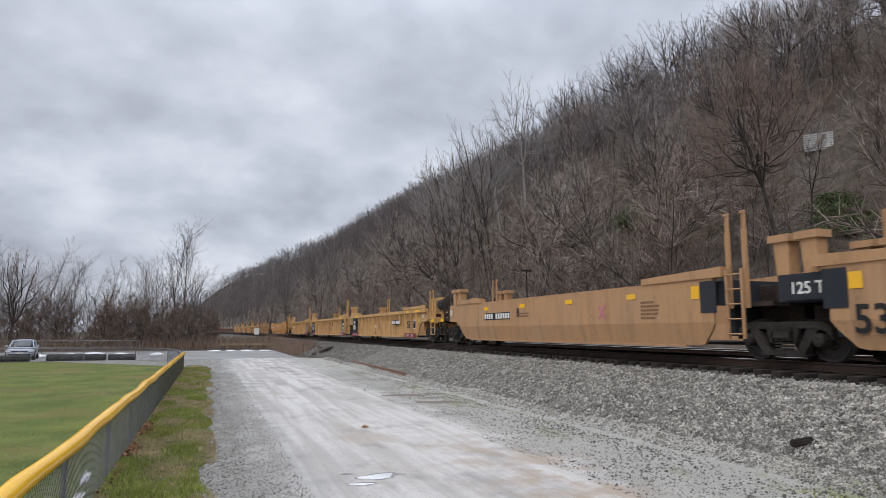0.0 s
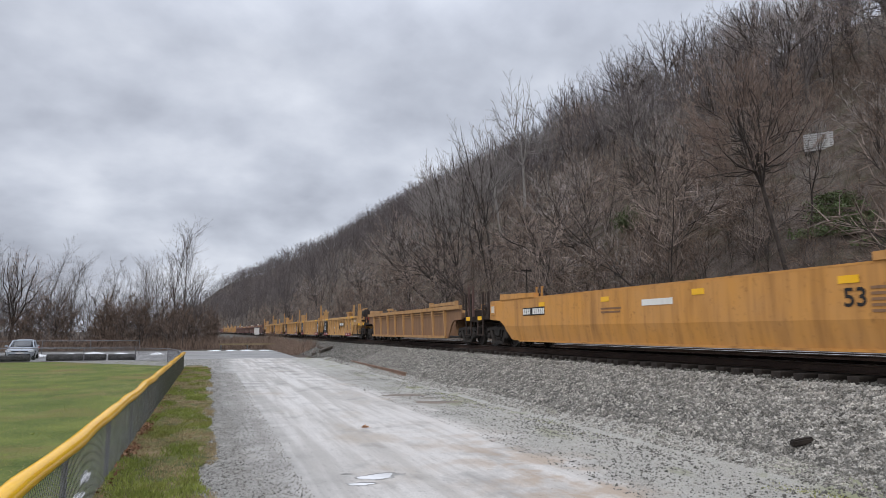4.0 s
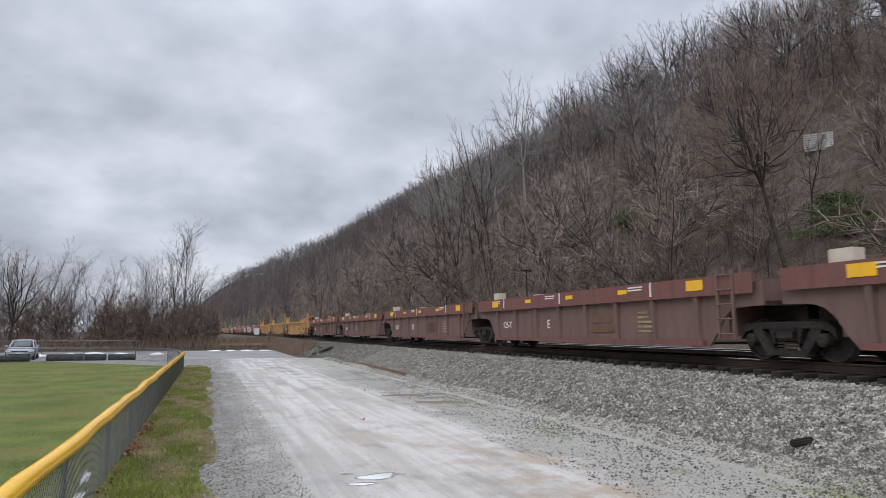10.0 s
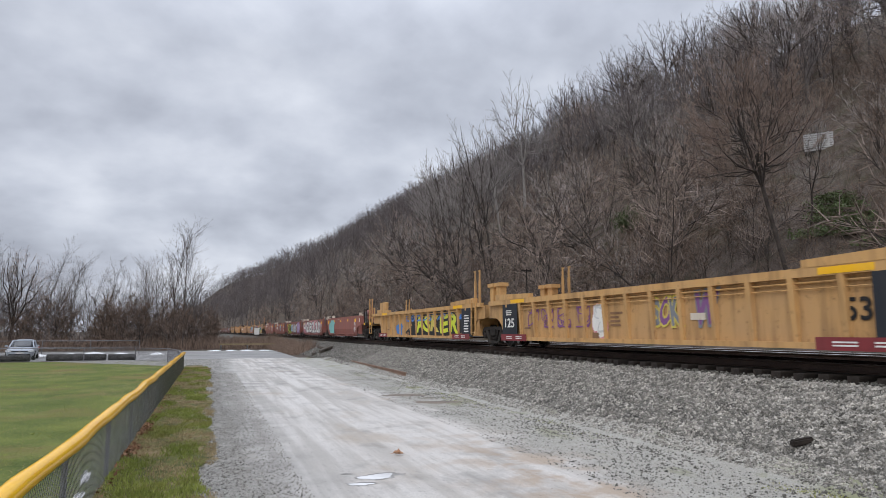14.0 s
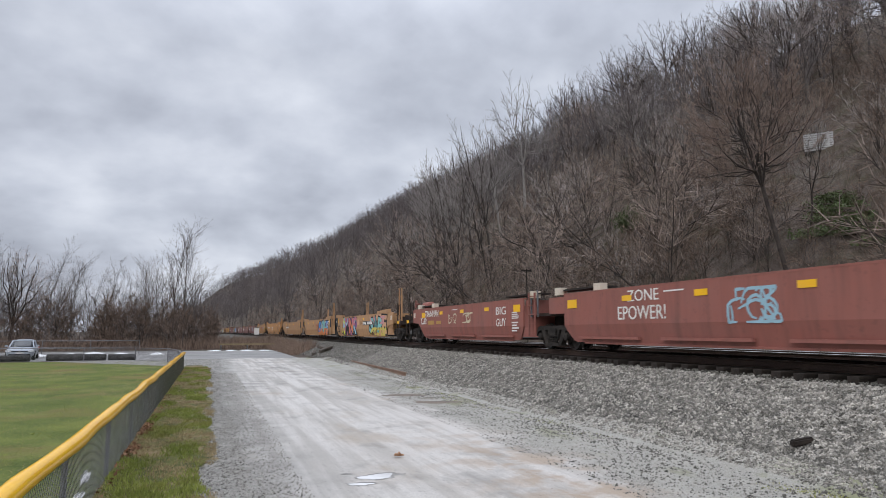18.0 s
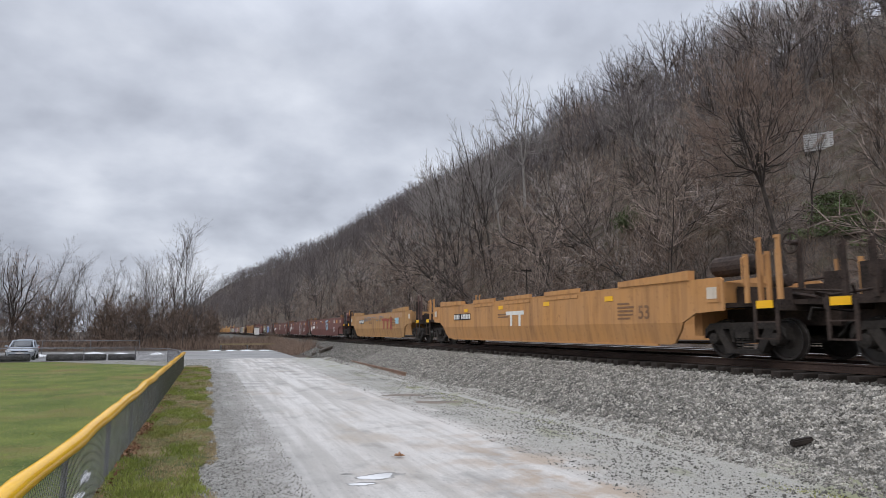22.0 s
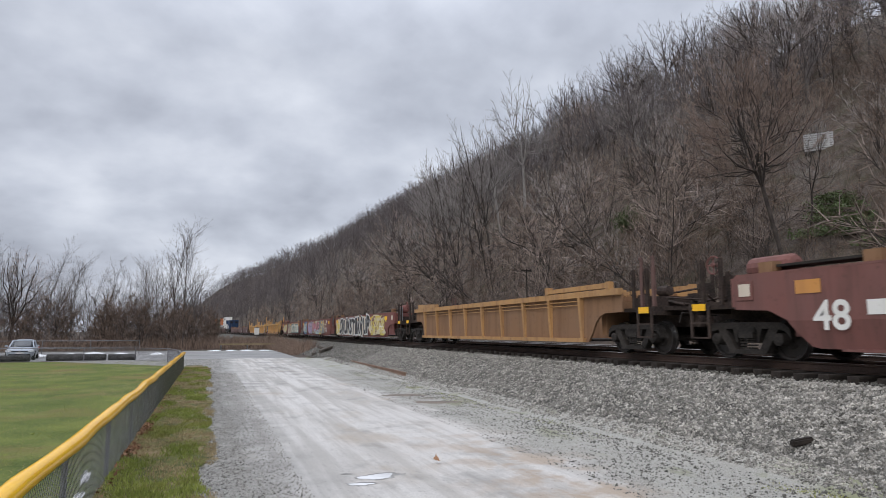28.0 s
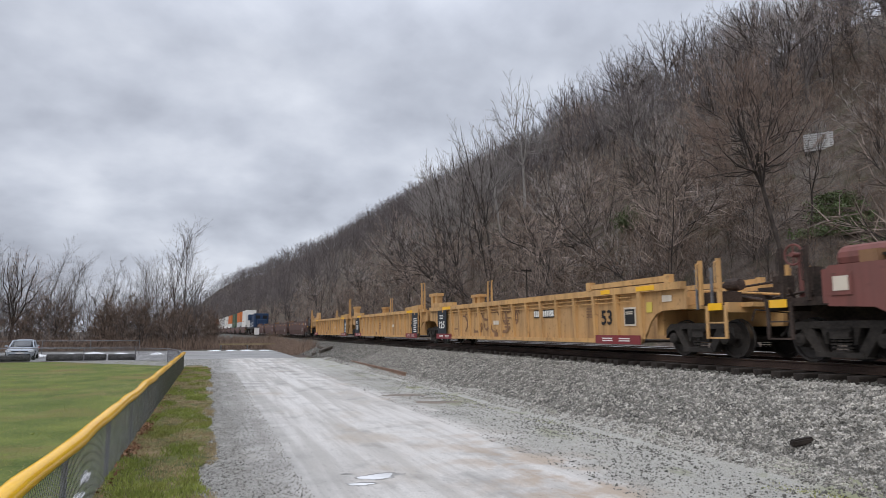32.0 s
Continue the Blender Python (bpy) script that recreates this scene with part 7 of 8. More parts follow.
def brown_ribbed(T0, T1, lead, rear, **kw):
    u, half, e = unit("ribbed", T0, T1, M["dusty_brown"], "dark brown ribbed empty well car with a smooth red-brown top band", lead, rear, chord=M["brown"], low=M["dusty_brown"], posts="short", tanks="wheel", raised=False, ribs=1.5, **kw)
    put_unit(u, T0, T1)
    for s in (-1, 1):
        plate(u, "top_band", 0.0, 1.62, 2 * half - 0.7, 0.44, M["brown"], -1.534 if s < 0 else 1.55, "smooth red-brown top band", 0.012)
    x = -1.55
    for k in range(5):
        plate(u, "reflector", -e + 0.6 + k * (2 * e - 1.2) / 4, 1.66, 0.55 if k in (0, 4) else 0.42, 0.24 if k in (0, 4) else 0.12, M["reflect"], x)
    for y in (-e + 2.2, 0.6, e - 1.4):
        plate(u, "white_tick", y, 1.66, 0.06, 0.36, M["white"], x)
        bars(u, y + 0.6, 1.72, 0.7, 0.14, M["white"], 2, x - 0.004, 3)
    lettering(u, "125-T", bay(e, (4.5 + e) / (2 * e), 1.5), 0.85, 0.24, M["white"], -1.412, 0.7)
    bars(u, -e + 2.6, 0.85, 0.7, 0.6, M["drygrass"], 5, -1.412, 7)
    for s in (-1, 1):
        plate(u, "pale_stop", half - 1.4, 2.0, 0.5, 0.26, M["palebox"], s * 0.9, "faded white container stop", 0.3)
    return u, half, e


def consist():
    smooth_yellow(-0.25, 0.62, "art", "art", boxes=True)
    u, half, e = smooth_yellow(0.62, 1.45, "art", "cpl", boxes=True, label="tan smooth-sided empty well car with a faint pink cross")
    number_plate(u, e - 4.0, 1.2, -1.508, 2.4)
    lettering(u, "B", e - 5.9, 1.3, 0.3, M["blackpaint"])
    lettering(u, "X", -e + 4.4, 1.15, 0.4, M["s_rose"])
    u, half, e = yellow_ribbed(1.61, 2.49, "cpl", "art")
    number_plate(u, -e + 4.2, 1.15, -1.512)
    u, half, e = yellow_ribbed(2.49, 3.375, "art", "art", label="yellow ribbed-side empty well car with a faded red emblem")
    plate(u, "emblem", -2.2, 1.3, 1.5, 0.15, M["s_brick"], -1.425)
    for a in (-1.8, -2.45, -3.3):
        plate(u, "emblem", a, 0.96, 0.17, 0.6, M["s_brick"], -1.425)
    u, half, e = yellow_ribbed(3.375, 4.17, "art", "cpl", lettered="")
    lettering(u, "X", -0.5, 1.0, 0.36, M["s_rose"], -1.42)
    number_plate(u, e - 2.4, 1.15, -1.42)
    u, half, e = smooth_yellow(4.337, 5.24, "cpl", "cpl", "orange", posts="mid", label="rust-streaked orange smooth-sided single well car")
    number_plate(u, e - 2.4, 1.3, -1.508, 1.6)
    lettering(u, "53", -e + 2.9, 1.2, 0.34, M["blackpaint"])
    plate(u, "emblem", -0.4, 1.35, 1.2, 0.16, M["white"])
    u, half, e = unit("ribbed", 5.39, 6.214, M["ochre_tan"], "grimy brown single well car with ochre ribs and rails", "cpl", "cpl", low=M["rust"], chord=M["ochre_tan"], posts="mid", post_paint=M["dark_brown"], ribs=1.7)
    put_unit(u, 5.39, 6.214)
    ts = (6.37, 7.06, 7.74, 8.43, 9.10, 9.74)
    for k in range(5):
        u, half, e = yellow_ribbed(ts[k], ts[k + 1], "cpl" if k == 0 else "art", "cpl" if k == 4 else "art", "40", raised=False)
        if k == 0:
            rg = random.Random(3)
            bm = bmesh.new()
            bmesh.ops.create_icosphere(bm, subdivisions=2, radius=0.3)
            for v in bm.verts:
                v.co = Vector((v.co.x * 0.5, v.co.y, v.co.z * 1.3)) * rg.uniform(0.75, 1.25)
            part("rag_bundle", bm, M["s_red"], u, "crumpled red rag tied to the platform").location = (-0.9, -half - 1.5, 1.85)
        if k in (0, 4):
            number_plate(u, -e + 3.9 if k == 0 else e - 1.6, 1.2, -1.512, 1.5)
        if k == 3:
            plate(u, "emblem", e - 4.9, 1.28, 0.8, 0.09, M["s_brick"], -1.42)
            plate(u, "emblem", e - 4.9, 1.05, 0.5, 0.3, M["s_brick"], -1.42)
    ts = (9.92, 10.615, 11.30, 11.995, 12.67, 13.36)
    for k in range(5):
        u, half, e = brown_ribbed(ts[k], ts[k + 1], "cpl" if k == 0 else "art", "cpl" if k == 4 else "art")
        lettering(u, "AEDCB"[k], bay(e, (1.0 + e) / (2 * e), 1.5), 0.85, 0.28, M["white"], -1.412)
        for fr in (0.3, 0.42):
            plate(u, "emblem", bay(e, fr, 1.5), 0.95, 1.0, 0.2, M["faint"], -1.412)
            plate(u, "emblem", bay(e, fr, 1.5), 0.68, 1.1, 0.2, M["faint"], -1.412)
    ts = (13.513, 14.40, 15.26, 16.12)
    for k in range(3):
        u, half, e = yellow_ribbed(ts[k], ts[k + 1], "cpl" if k == 0 else "art", "cpl" if k == 2 else "art", label="yellow ribbed-side empty well car with spray tags" if k else "yellow ribbed-side empty container well car")
        if k == 0:
            number_plate(u, -e + 4.2, 1.2, -1.512)
            strokes(u, -0.2, 1.0, 1.8, 0.7, M["s_lilac"], 3, 4, -1.422, 0.03)
        if k == 1:
            spray_field(u, 1.35, 0.95, 0.85, 1.15, M["s_pink"], 3, -1.4165)
            spray_field(u, 1.37, 0.97, 0.75, 1.05, M["s_white"], 3, -1.4195)
            strokes(u, 1.37, 0.95, 0.5, 0.7, M["s_silver"], 31, 4, -1.424, 0.03)
            piece(u, "SOK", -1.55, 1.12, 1.15, 0.85, ("s_grey", "s_purple"), "s_yellow", 4, -1.42)
            piece(u, "W", -2.95, 1.12, 0.8, 0.9, ("s_purple",), "s_grey", 5, -1.42)
            for yy in (2.3, 3.4, 4.5, 5.5):
                strokes(u, yy, 1.05, 0.8, 0.6, M["s_purple"], int(20 + 3 * yy), 7, -1.42, 0.022)
        if k == 2:
            spray_field(u, -2.6, 0.95, 9.6, 1.3, M["s_black"], 5, -1.418)
            piece(u, "ASKER", -3.2, 0.98, 6.6, 1.05, ("s_lime", "s_lime", "s_yellow"), "s_black", 6, -1.424)
            strokes(u, -2.6, 1.35, 9.0, 0.3, M["s_blue"], 7, 22, -1.43, 0.05)
            spray_field(u, 3.4, 0.75, 1.4, 0.7, M["s_blue"], 8, -1.418)
    ts = (16.29, 16.97, 17.66, 18.36, 19.04, 19.71)
    for k in range(5):
        u, half, e = brown_smooth(ts[k], ts[k + 1], "cpl" if k == 0 else "art", "cpl" if k == 4 else "art", size="40", label="red-brown smooth-sided empty well car with spray tags")
        if k == 0:
            spray_field(u, e - 2.2, 1.0, 2.6, 1.3, M["s_aqua"], 4)
        if k == 1:
            spray_field(u, 0.2, 1.02, 12.6, 1.5, M["s_pink"], 8)
            piece(u, "CLOUD", -e + 3.9, 1.02, 5.6, 1.35, ("s_silver", "white"), "s_black", 61)
            piece(u, "HAGUE", e - 3.0, 1.05, 5.4, 1.3, ("white", "s_silver"), "s_black", 62)
            strokes(u, e - 1.0, 0.65, 1.6, 0.4, M["s_rose"], 63, 8, -1.522, 0.05)
            piece(u, "OVALBO", e + 0.42, 1.47, 0.8, 0.26, ("s_brick",), "white", 64, -1.372)
        if k == 2:
            piece(u, "SMK", 2.95, 1.0, 3.0, 1.3, ("s_black",), "s_lime", 65, cloud="s_black")
            piece(u, "SES", 0.65, 1.05, 1.45, 1.1, ("s_sky",), "s_grey", 66)
            piece(u, "ONEST", -2.2, 1.0, 2.8, 1.25, ("white", "s_silver"), "s_black", 67)
            piece(u, "UM", -5.1, 1.02, 2.0, 1.3, ("s_lilac",), "s_purple", 68, cloud="s_lilac")
        if k == 3:
            lettering(u, "ZONE", e - 4.0, 1.55, 0.3, M["white"], width=1.3, name="tag")
            lettering(u, "EPOWER!", e - 3.9, 1.1, 0.36, M["white"], width=2.0, name="tag")
            strokes(u, -1.6, 1.15, 1.6, 0.7, M["s_sky"], 12, 12, thick=0.035)
        if k == 4:
            lettering(u, "BIG", -e + 1.9, 1.4, 0.3, M["white"], width=0.9, name="tag")
            lettering(u, "GUY", -e + 1.9, 0.95, 0.3, M["white"], width=0.9, name="tag")
            lettering(u, "TRAINMAN", 4.25, 1.5, 0.32, M["white"], width=2.1, name="tag")
            plate(u, "emblem", 4.3, 1.05, 0.95, 0.2, M["ochre"])
            bars(u, 3.0, 1.05, 1.0, 0.3, M["ochre"], 1, -1.508, 3)
            strokes(u, 0.2, 1.2, 3.0, 0.4, M["s_cream"], 14, 10, thick=0.03)
            strokes(u, 5.55, 1.15, 0.9, 0.3, M["white"], 15, 7, thick=0.02)
    ts = (19.893, 20.772, 21.636, 22.50)
    for k in range(3):
        u, half, e = smooth_yellow(ts[k], ts[k + 1], "cpl" if k == 0 else "art", "cpl" if k == 2 else "art", label="tan smooth-sided empty well car with bright spray pieces" if k < 2 else "tan smooth-sided empty container well car")
        if k == 0:
            piece(u, "SAPE", -e + 2.35, 1.02, 4.6, 1.4, ("s_aqua", "s_teal", "s_aqua", "s_peach"), "s_black", 71, cloud="s_peach")
            strokes(u, -e + 2.4, 0.6, 4.4, 0.4, M["s_yellow"], 4, 14, -1.522, 0.08)
            strokes(u, -e + 2.4, 1.35, 4.2, 0.4, M["s_pink"], 14, 8, -1.522, 0.06)
            number_plate(u, -3.0, 1.2, -1.508, 2.8)
            lettering(u, "B", -1.0, 1.25, 0.28, M["blackpaint"])
            lettering(u, "53", e - 1.05, 0.82, 0.6, M["blackpaint"], -1.511)
            piece(u, "RANK", 3.1, 1.02, 5.4, 1.42, ("s_lime", "s_black", "s_orange", "s_sky"), "s_black", 72, cloud="s_purple")
            strokes(u, 3.1, 1.0, 5.2, 1.2, M["s_rose"], 5, 12, -1.522, 0.11)
            strokes(u, 4.6, 1.3, 1.6, 0.6, M["s_sky"], 6, 4, -1.524, 0.12)
            plate(u, "emblem", 0.0, 1.3, 0.5, 0.4, M["s_peach"])
        if k == 1:
            piece(u, "SKRE", -4.4, 1.02, 5.2, 1.42, ("s_blue", "s_sky", "s_aqua", "s_blue"), "s_black", 73, cloud="s_peach")
            strokes(u, -4.5, 0.62, 5.0, 0.42, M["s_orange"], 16, 22, -1.522, 0.12)
            strokes(u, -4.5, 1.25, 4.6, 0.5, M["s_aqua"], 17, 8, -1.524, 0.07)
            strokes(u, -6.6, 1.1, 1.8, 0.9, M["white"], 18, 6, -1.515, 0.05)
            plate(u, "emblem", -0.6, 1.25, 1.2, 0.12, M["s_brick"])
            for a in (-0.25, -0.95):
                plate(u, "emblem", a, 0.92, 0.15, 0.5, M["s_brick"])
        if k == 2:
            number_plate(u, e - 4.0, 1.15, -1.508, 2.4)
            lettering(u, "X", -e + 5.0, 1.2, 0.36, M["s_rose"])
    u, half, e = smooth_yellow(22.666, 23.55, "cpl", "cpl", "dull_orange", posts="mid", tanks="lead", label="dull orange smooth-sided single well car with a white emblem")
    plate(u, "emblem", 0.6, 1.28, 1.5, 0.14, M["white"])
    plate(u, "emblem", 0.9, 1.05, 0.16, 0.5, M["white"])
    plate(u, "emblem", 0.2, 1.05, 0.16, 0.5, M["white"])
    number_plate(u, e - 2.5, 1.25, -1.508, 2.0)
    lettering(u, "53", -e + 1.45, 1.1, 0.36, M["rust"])
    for y in (-2.8, 0.4, 3.5):
        plate(u, "edge_flap", y, 1.85, 2.2, 0.14, M["dull_orange"], -1.46, "", 0.06)
        plate(u, "flap_hinge", y, 1.68, 2.0, 0.1, M["dull_orange"], -1.506, "", 0.014)
    u, half, e = smooth_yellow(23.72, 24.45, "cpl", "cpl", "ochre_tan", posts="mid", post_paint=M["dark_brown"], label="rusty dull ochre single well car with a red emblem")
    plate(u, "rust_band", 0.0, 1.58, 2 * e - 1, 0.3, M["tan"])
    plate(u, "emblem", -e + 4.6, 1.36, 1.0, 0.15, M["s_brick"], -1.518)
    plate(u, "emblem", -e + 4.6, 1.02, 0.2, 0.55, M["s_brick"], -1.518)
    plate(u, "emblem", -e + 3.7, 1.32, 0.8, 0.15, M["s_brick"], -1.518)
    plate(u, "emblem", -e + 3.7, 1.02, 0.2, 0.5, M["s_brick"], -1.518)
    for a in (-0.55, 0.55):
        ob = plate(u, "emblem", -e + 2.85, 1.1, 0.2, 0.85, M["s_brick"], -1.519)
        ob.rotation_euler = (a, 0, 0)
    spray_field(u, -e + 1.6, 1.3, 0.9, 0.5, M["s_sky"], 90)
    number_plate(u, e - 2.4, 1.3, -1.52, 1.4)
    strokes(u, 0.8, 1.45, 6.0, 0.25, M["s_grey"], 3, 16, -1.522, 0.03)
    ts = (24.62, 25.43, 26.23, 27.08, 27.9, 28.66)
    for k in range(5):
        u, half, e = brown_smooth(ts[k], ts[k + 1], "cpl" if k == 0 else "art", "cpl" if k == 4 else "art", "brown" if k != 3 else "dark_brown", label="dark brown smooth-sided empty well car with white marks")
        lettering(u, "48", e - 0.95, 0.9, 0.56, M["white"])
        plate(u, "emblem", e - 2.3, 1.02, 1.3, 0.26, M["white"])
        lettering(u, "BCDEA"[k], e - 4.4, 1.05, 0.28, M["white"])
        if k == 0:
            strokes(u, -e + 5.4, 1.2, 1.2, 0.8, M["s_sky"], 31, 10, thick=0.06)
            strokes(u, e - 2.2, 1.45, 1.2, 0.3, M["white"], 32, 6, thick=0.03)
        if k == 1:
            strokes(u, -2.5, 1.0, 1.1, 1.3, M["s_silver"], 33, 16, thick=0.028)
            strokes(u, -3.3, 0.85, 0.6, 0.9, M["white"], 133, 9, thick=0.02)
            strokes(u, e - 1.9, 1.35, 1.2, 0.4, M["white"], 34, 7, thick=0.03)
            spray_field(u, -4.75, 1.05, 1.4, 0.85, M["dark_brown"], 77, -1.505, "blotted_patch")
        if k == 2:
            strokes(u, 0.4, 1.2, 2.2, 0.6, M["s_cream"], 35, 10, thick=0.04)
            strokes(u, -e + 2.4, 1.3, 1.2, 0.4, M["white"], 36, 8, thick=0.03)
        if k == 3:
            spray_field(u, e - 3.4, 1.0, 5.0, 1.3, M["s_green"], 37)
            piece(u, "SKHS", -1.2, 1.0, 3.4, 1.25, ("s_blue",), "s_silver", 81)
            strokes(u, e - 3.4, 1.0, 4.2, 1.0, M["s_cream"], 38, 16, thick=0.05)
    u, half, e = unit("ribbed", 28.84, 29.714, M["ochre_tan"], "grimy brown single well car with ochre ribs and rails", "cpl", "cpl", low=M["rust"], chord=M["ochre_tan"], posts="mid", post_paint=M["dark_brown"], ribs=1.8)
    put_unit(u, 28.84, 29.714)
    ts = (29.885, 30.79, 31.68, 32.56)
    for k in range(3):
        u, half, e = brown_smooth(ts[k], ts[k + 1], "cpl" if k == 0 else "art", "cpl" if k == 2 else "art", "maroon_brown", label="maroon-brown smooth-sided well car covered in spray pieces")
        lettering(u, "53", e - 0.75, 0.85, 0.42, M["s_cream"])
        if k == 0:
            spray_field(u, -e + 2.8, 1.0, 4.6, 1.45, M["s_cream"], 41)
            strokes(u, -e + 2.4, 1.0, 4.0, 1.2, M["s_yellow"], 42, 26, thick=0.06)
            spray_field(u, 1.8, 1.0, 11.4, 1.5, M["s_cream"], 43)
            piece(u, "DRUMSTIRRUP", 1.5, 1.02, 10.6, 1.5, ("s_black",), "s_silver", 82)
            spray_field(u, e - 1.0, 1.0, 1.8, 1.45, M["s_cream"], 143, -1.505)
            strokes(u, e - 1.0, 1.0, 1.4, 1.2, M["s_yellow"], 144, 12, thick=0.06)
            strokes(u, -e + 2.6, 1.0, 4.2, 1.2, M["brown"], 145, 16, -1.511, 0.05)
        if k == 1:
            spray_field(u, -3.4, 1.0, 4.4, 1.45, M["s_grey"], 144, -1.5028)
            spray_field(u, 3.0, 1.0, 3.4, 1.4, M["s_lilac"], 146, -1.5028)
            spray_field(u, -0.6, 1.0, 4.6, 1.4, M["s_cream"], 44)
            strokes(u, -3.6, 1.0, 3.8, 1.2, M["s_yellow"], 147, 16, thick=0.06)
            strokes(u, 2.8, 1.0, 2.8, 1.2, M["s_green"], 148, 14, thick=0.05)
            strokes(u, -1.2, 0.6, 3.6, 0.4, M["s_sky"], 149, 14, -1.522, 0.06)
            piece(u, "OMAGE", -0.6, 1.05, 4.2, 1.2, ("s_pink", "s_rose"), "s_black", 83)
            spray_field(u, e - 2.0, 1.0, 2.6, 1.4, M["s_blue"], 45)
            piece(u, "BEK", e - 2.0, 1.0, 2.3, 1.2, ("s_cream", "s_sky"), "s_green", 84)
            strokes(u, -e + 3.2, 1.05, 3.0, 1.2, M["s_cream"], 46, 18, thick=0.035)
            strokes(u, 3.2, 1.2, 1.4, 0.7, M["s_lilac"], 47, 12, thick=0.03)
        if k == 2:
            spray_field(u, -e + 4.2, 0.98, 7.2, 1.3, M["s_grey"], 48)
            spray_field(u, 0.9, 1.0, 4.0, 1.4, M["s_cream"], 150, -1.5028)
            strokes(u, 0.9, 1.0, 3.4, 1.2, M["s_green"], 151, 18, thick=0.05)
            strokes(u, -e + 4.3, 1.5, 7.0, 0.3, M["s_peach"], 152, 20, thick=0.06)
            piece(u, "MOSTGOES", -e + 4.3, 1.0, 6.8, 1.2, ("s_cream", "white"), "s_teal", 85)
            spray_field(u, e - 3.0, 1.0, 3.6, 1.2, M["s_grey"], 49)
            piece(u, "BOLF", e - 3.0, 1.0, 3.2, 1.1, ("s_cream",), "s_yellow", 86)
            strokes(u, 0.6, 1.1, 2.0, 1.0, M["s_rose"], 50, 12, thick=0.04)
    ts = (32.726, 33.6, 34.45, 35.3)
    for k in range(3):
        u, half, e = yellow_ribbed(ts[k], ts[k + 1], "cpl" if k == 0 else "art", "cpl" if k == 2 else "art", lead_posts="short" if k == 0 else "")
        if k == 0:
            number_plate(u, -e + 5.6, 1.2, -1.42, 1.4)
            strokes(u, 1.5, 1.0, 7.0, 0.8, M["rust"], 51, 20, -1.42, 0.05)
    ts = (35.5, 36.25, 37.0, 37.75, 38.4)
    for k in range(4):
        brown_smooth(ts[k], ts[k + 1], "cpl" if k == 0 else "art", "cpl" if k == 3 else "art", "dark_brown", label="dull brown smooth-sided empty container well car")
    stacked()


def container(y, z, length, material, label, T):
    """A corrugated shipping container that rides in a well."""
    c = tagged(new("shipping_container"), label, "container", "stacked containers")
    bm = bmesh.new()
    n = int(length / 0.28)
    for s in (-1, 1):
        for k in range(n):
            y0 = -length / 2 + 0.15 + k * (length - 0.3) / n
            box(bm, s * 1.19 - 0.02, s * 1.19 + 0.02, y0, y0 + 0.14, 0.12, 2.72)
    part("corrugation", bm, material, c)
    bm = bmesh.new()
    box(bm, -1.18, 1.18, -length / 2, length / 2, 0.05, 2.82)
    part("shell", bm, material, c)
    for sx in (-1, 1):
        for sy in (-1, 1):
            bm = bmesh.new()
            box(bm, sx * 1.2 - 0.06, sx * 1.2 + 0.06, sy * (length / 2 - 0.08) - 0.08, sy * (length / 2 - 0.08) + 0.08, 0, 2.87)
            part("corner_post", bm, material, c)
    UNITS.append((c, T))
    LIFT[c.name] = z


LIFT = {}


def locomotive(T):
    """A six-axle helper in the middle of the train, cab first."""
    c = tagged(new("locomotive"), "dark blue diesel locomotive in the middle of the train", "locomotive")

    def add(name, spec, m, label=""):
        bm = bmesh.new()
        for b in spec:
            box(bm, *b)
        bmesh.ops.bevel(bm, geom=bm.edges[:], offset=0.05, segments=1, affect="EDGES")
        return part(name, bm, m, c, label)
    blue = M["blue_car"]
    add("frame", [(-1.5, 1.5, -10.6, 10.6, 1.15, 1.6)], M["steel"])
    add("cab", [(-1.5, 1.5, -8.6, -6.0, 1.6, 4.55), (-0.9, 0.9, -10.2, -8.6, 1.6, 3.2)], blue)
    add("hood", [(-0.95, 0.95, -6.0, 9.8, 1.6, 4.3)], blue)
    add("radiator", [(-1.5, 1.5, 5.6, 9.4, 3.3, 4.65)], blue)
    add("fuel_tank", [(-1.35, 1.35, -3.0, 3.2, 0.35, 1.15)], M["steel"])
    for x in (-0.75, 0.75):
        add("windscreen", [(x - 0.5, x + 0.5, -8.66, -8.58, 3.4, 4.1)], M["blackpaint"], "dark cab window")
    for sx in (-1, 1):
        for k in range(8):
            bm = bmesh.new()
            bar(bm, (sx * 1.46, -5.5 + 2.0 * k, 1.6), (sx * 1.46, -5.5 + 2.0 * k, 2.6), 0.025)
            part("handrail_post", bm, M["white"], c)
        bm = bmesh.new()
        bar(bm, (sx * 1.46, -5.5, 2.6), (sx * 1.46, 8.5, 2.6), 0.025)
        part("handrail", bm, M["white"], c)
    for y in (-6.6, 6.6):
        truck(c, y)
    UNITS.append((c, T))


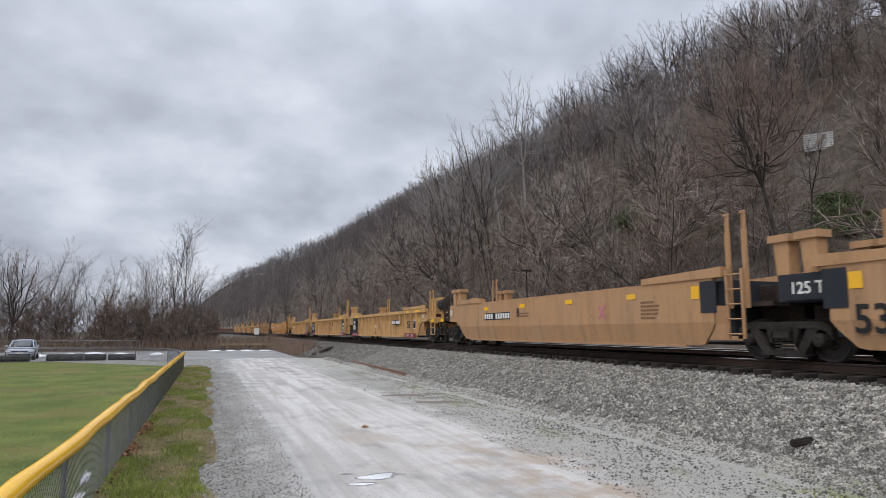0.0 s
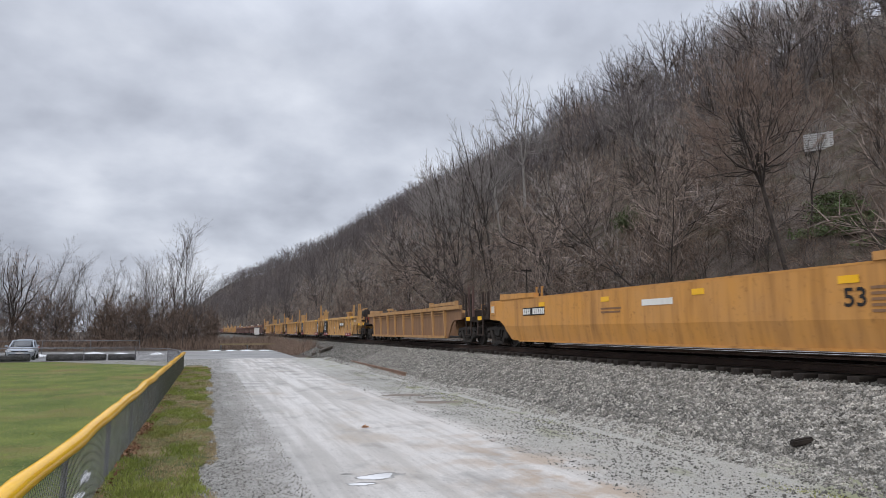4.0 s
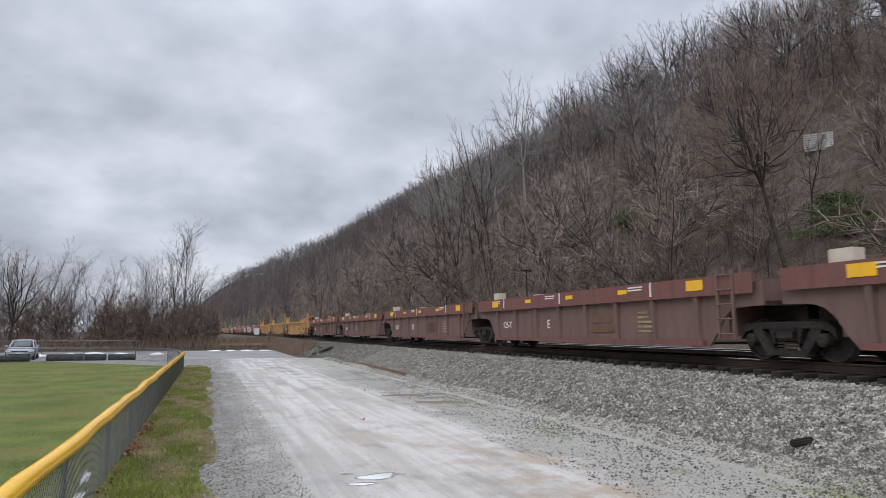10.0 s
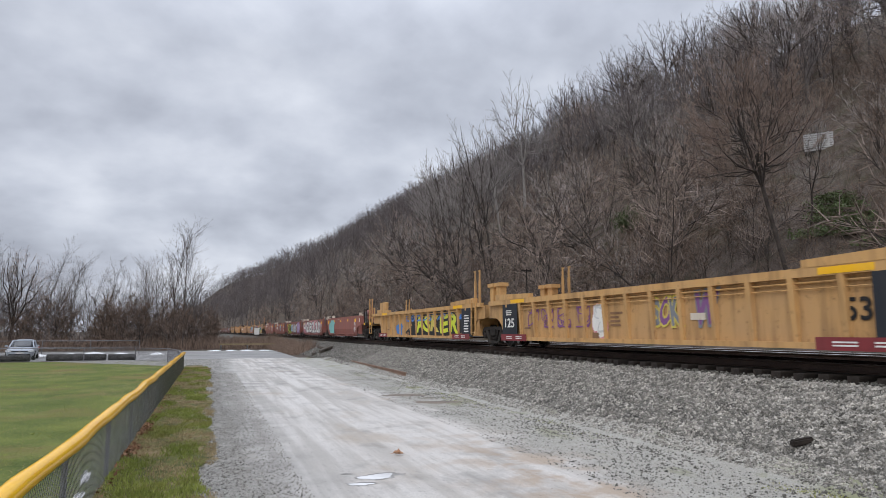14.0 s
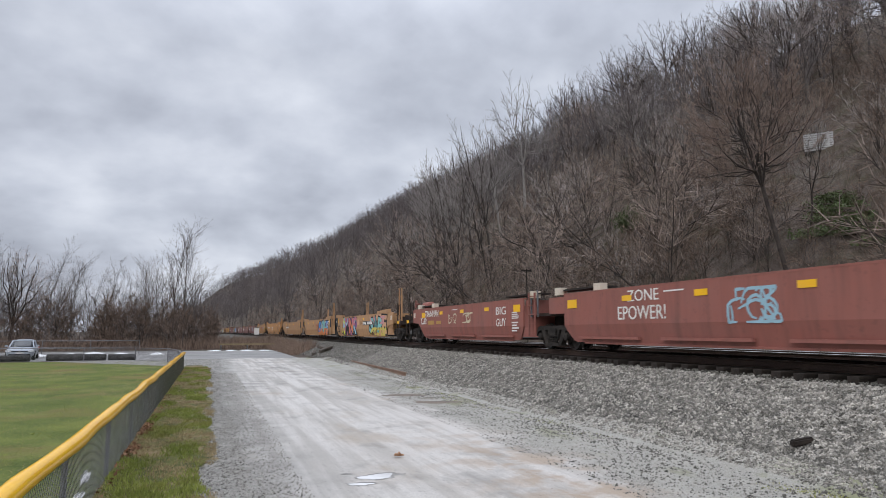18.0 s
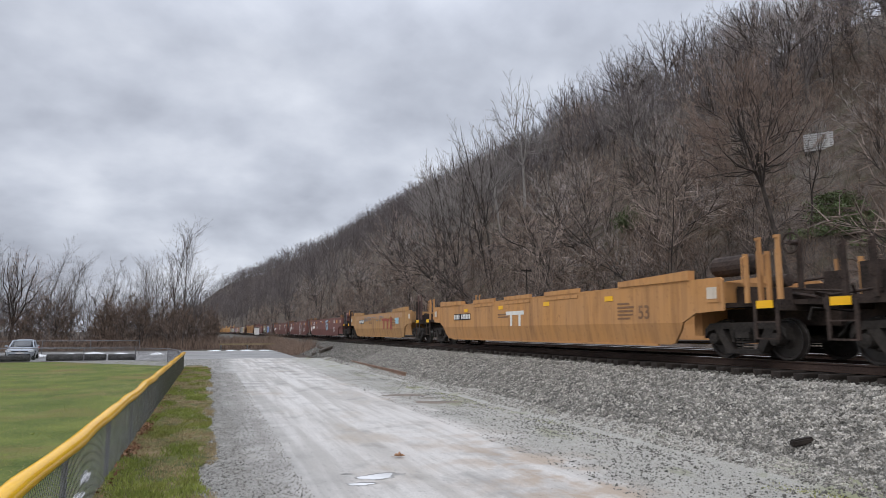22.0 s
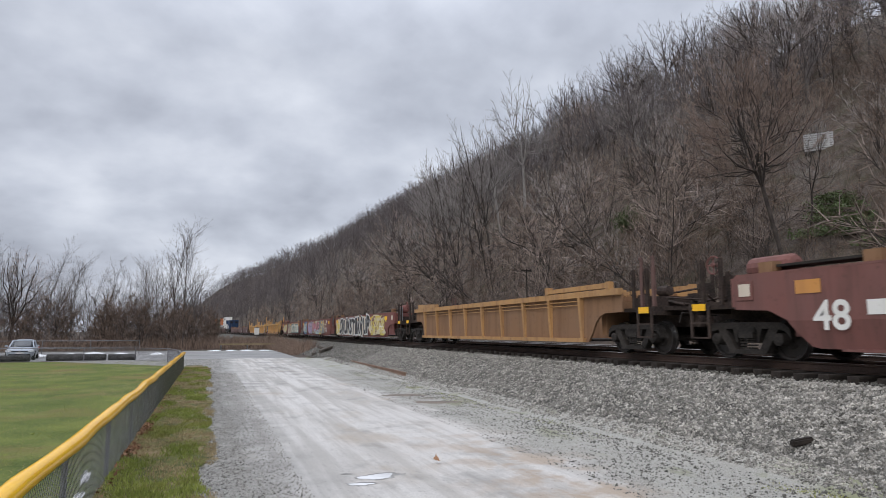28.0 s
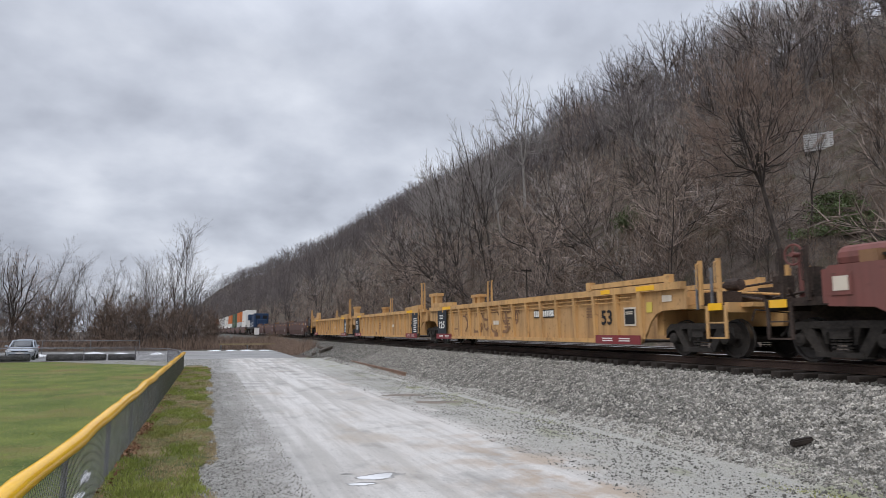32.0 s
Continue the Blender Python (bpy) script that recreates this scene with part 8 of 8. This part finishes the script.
def stacked():
    """The helper and the loaded cars far back in the train."""
    locomotive(39.13)
    T = 39.85
    shades = (("white", "white"), ("s_silver", "s_orange"), ("s_green", "s_green"), ("white", "s_orange"), ("white", "white"), ("white", "s_silver"))
    names = {"s_silver": "grey", "white": "white", "s_orange": "orange", "s_green": "green"}
    for k in range(13):
        T1 = T + 0.72
        u, half, e = unit("smooth", T, T1, M["dark_brown"], "dark well car loaded with stacked containers", "cpl", "cpl", posts="", raised=False)
        put_unit(u, T, T1)
        for lv in range(2):
            sh = shades[k % 6][lv]
            container(0, 0.4 + 2.89 * lv, 12.19, M[sh], names[sh] + " corrugated shipping container stacked in a well car", (T + T1) / 2)
            LIFT[UNITS[-1][0].name] = 0.4 + 2.89 * lv
        T = T1 + 0.18


M["blue_car"] = paint("dark_blue_paint", (0.02, 0.045, 0.10), (0.02, 0.025, 0.04), 0.5)
consist()


# ---------- what moves ----------
def motions():
    for u, T in UNITS:
        rows = []
        for k in range(17):
            t = 2.0 * k
            y = along(T, t)
            rows.append((t, pose(TRACK_X + float(off(y)), y, RAIL_Z + LIFT.get(u.name, 0.0), 0, 0, math.degrees(-heading(y)))))
        walk(u, rows)
    walk(LEAF, LEAF_ROWS)


# the leaf lies, hops and rolls with the gusts
LEAF_ROWS = [(t, pose(x, y, z, 0, tip, turn)) for t, x, y, z, tip, turn in (
    (0.0, 3.14, 13.65, 0.03, 0, 60), (8.0, 3.14, 13.65, 0.03, 0, 60), (8.6, 3.22, 14.2, 0.12, 40, 95), (9.0, 3.36, 14.9, 0.05, 30, 140),
    (10.5, 3.35, 14.4, 0.04, 10, 180), (12.6, 3.3, 11.8, 0.06, 35, 220), (13.0, 3.16, 11.25, 0.04, 30, 240), (15.5, 2.98, 10.42, 0.03, 0, 260), (25.4, 2.98, 10.38, 0.03, 0, 262),
    (27.2, 3.1, 10.2, 0.08, 25, 320), (28.0, 3.36, 9.75, 0.07, 55, 370), (28.5, 3.8, 9.2, 0.14, 30, 440), (29.3, 4.9, 7.2, 0.05, 20, 500), (32.0, 6.6, 3.4, 0.04, 10, 560))]
motions()
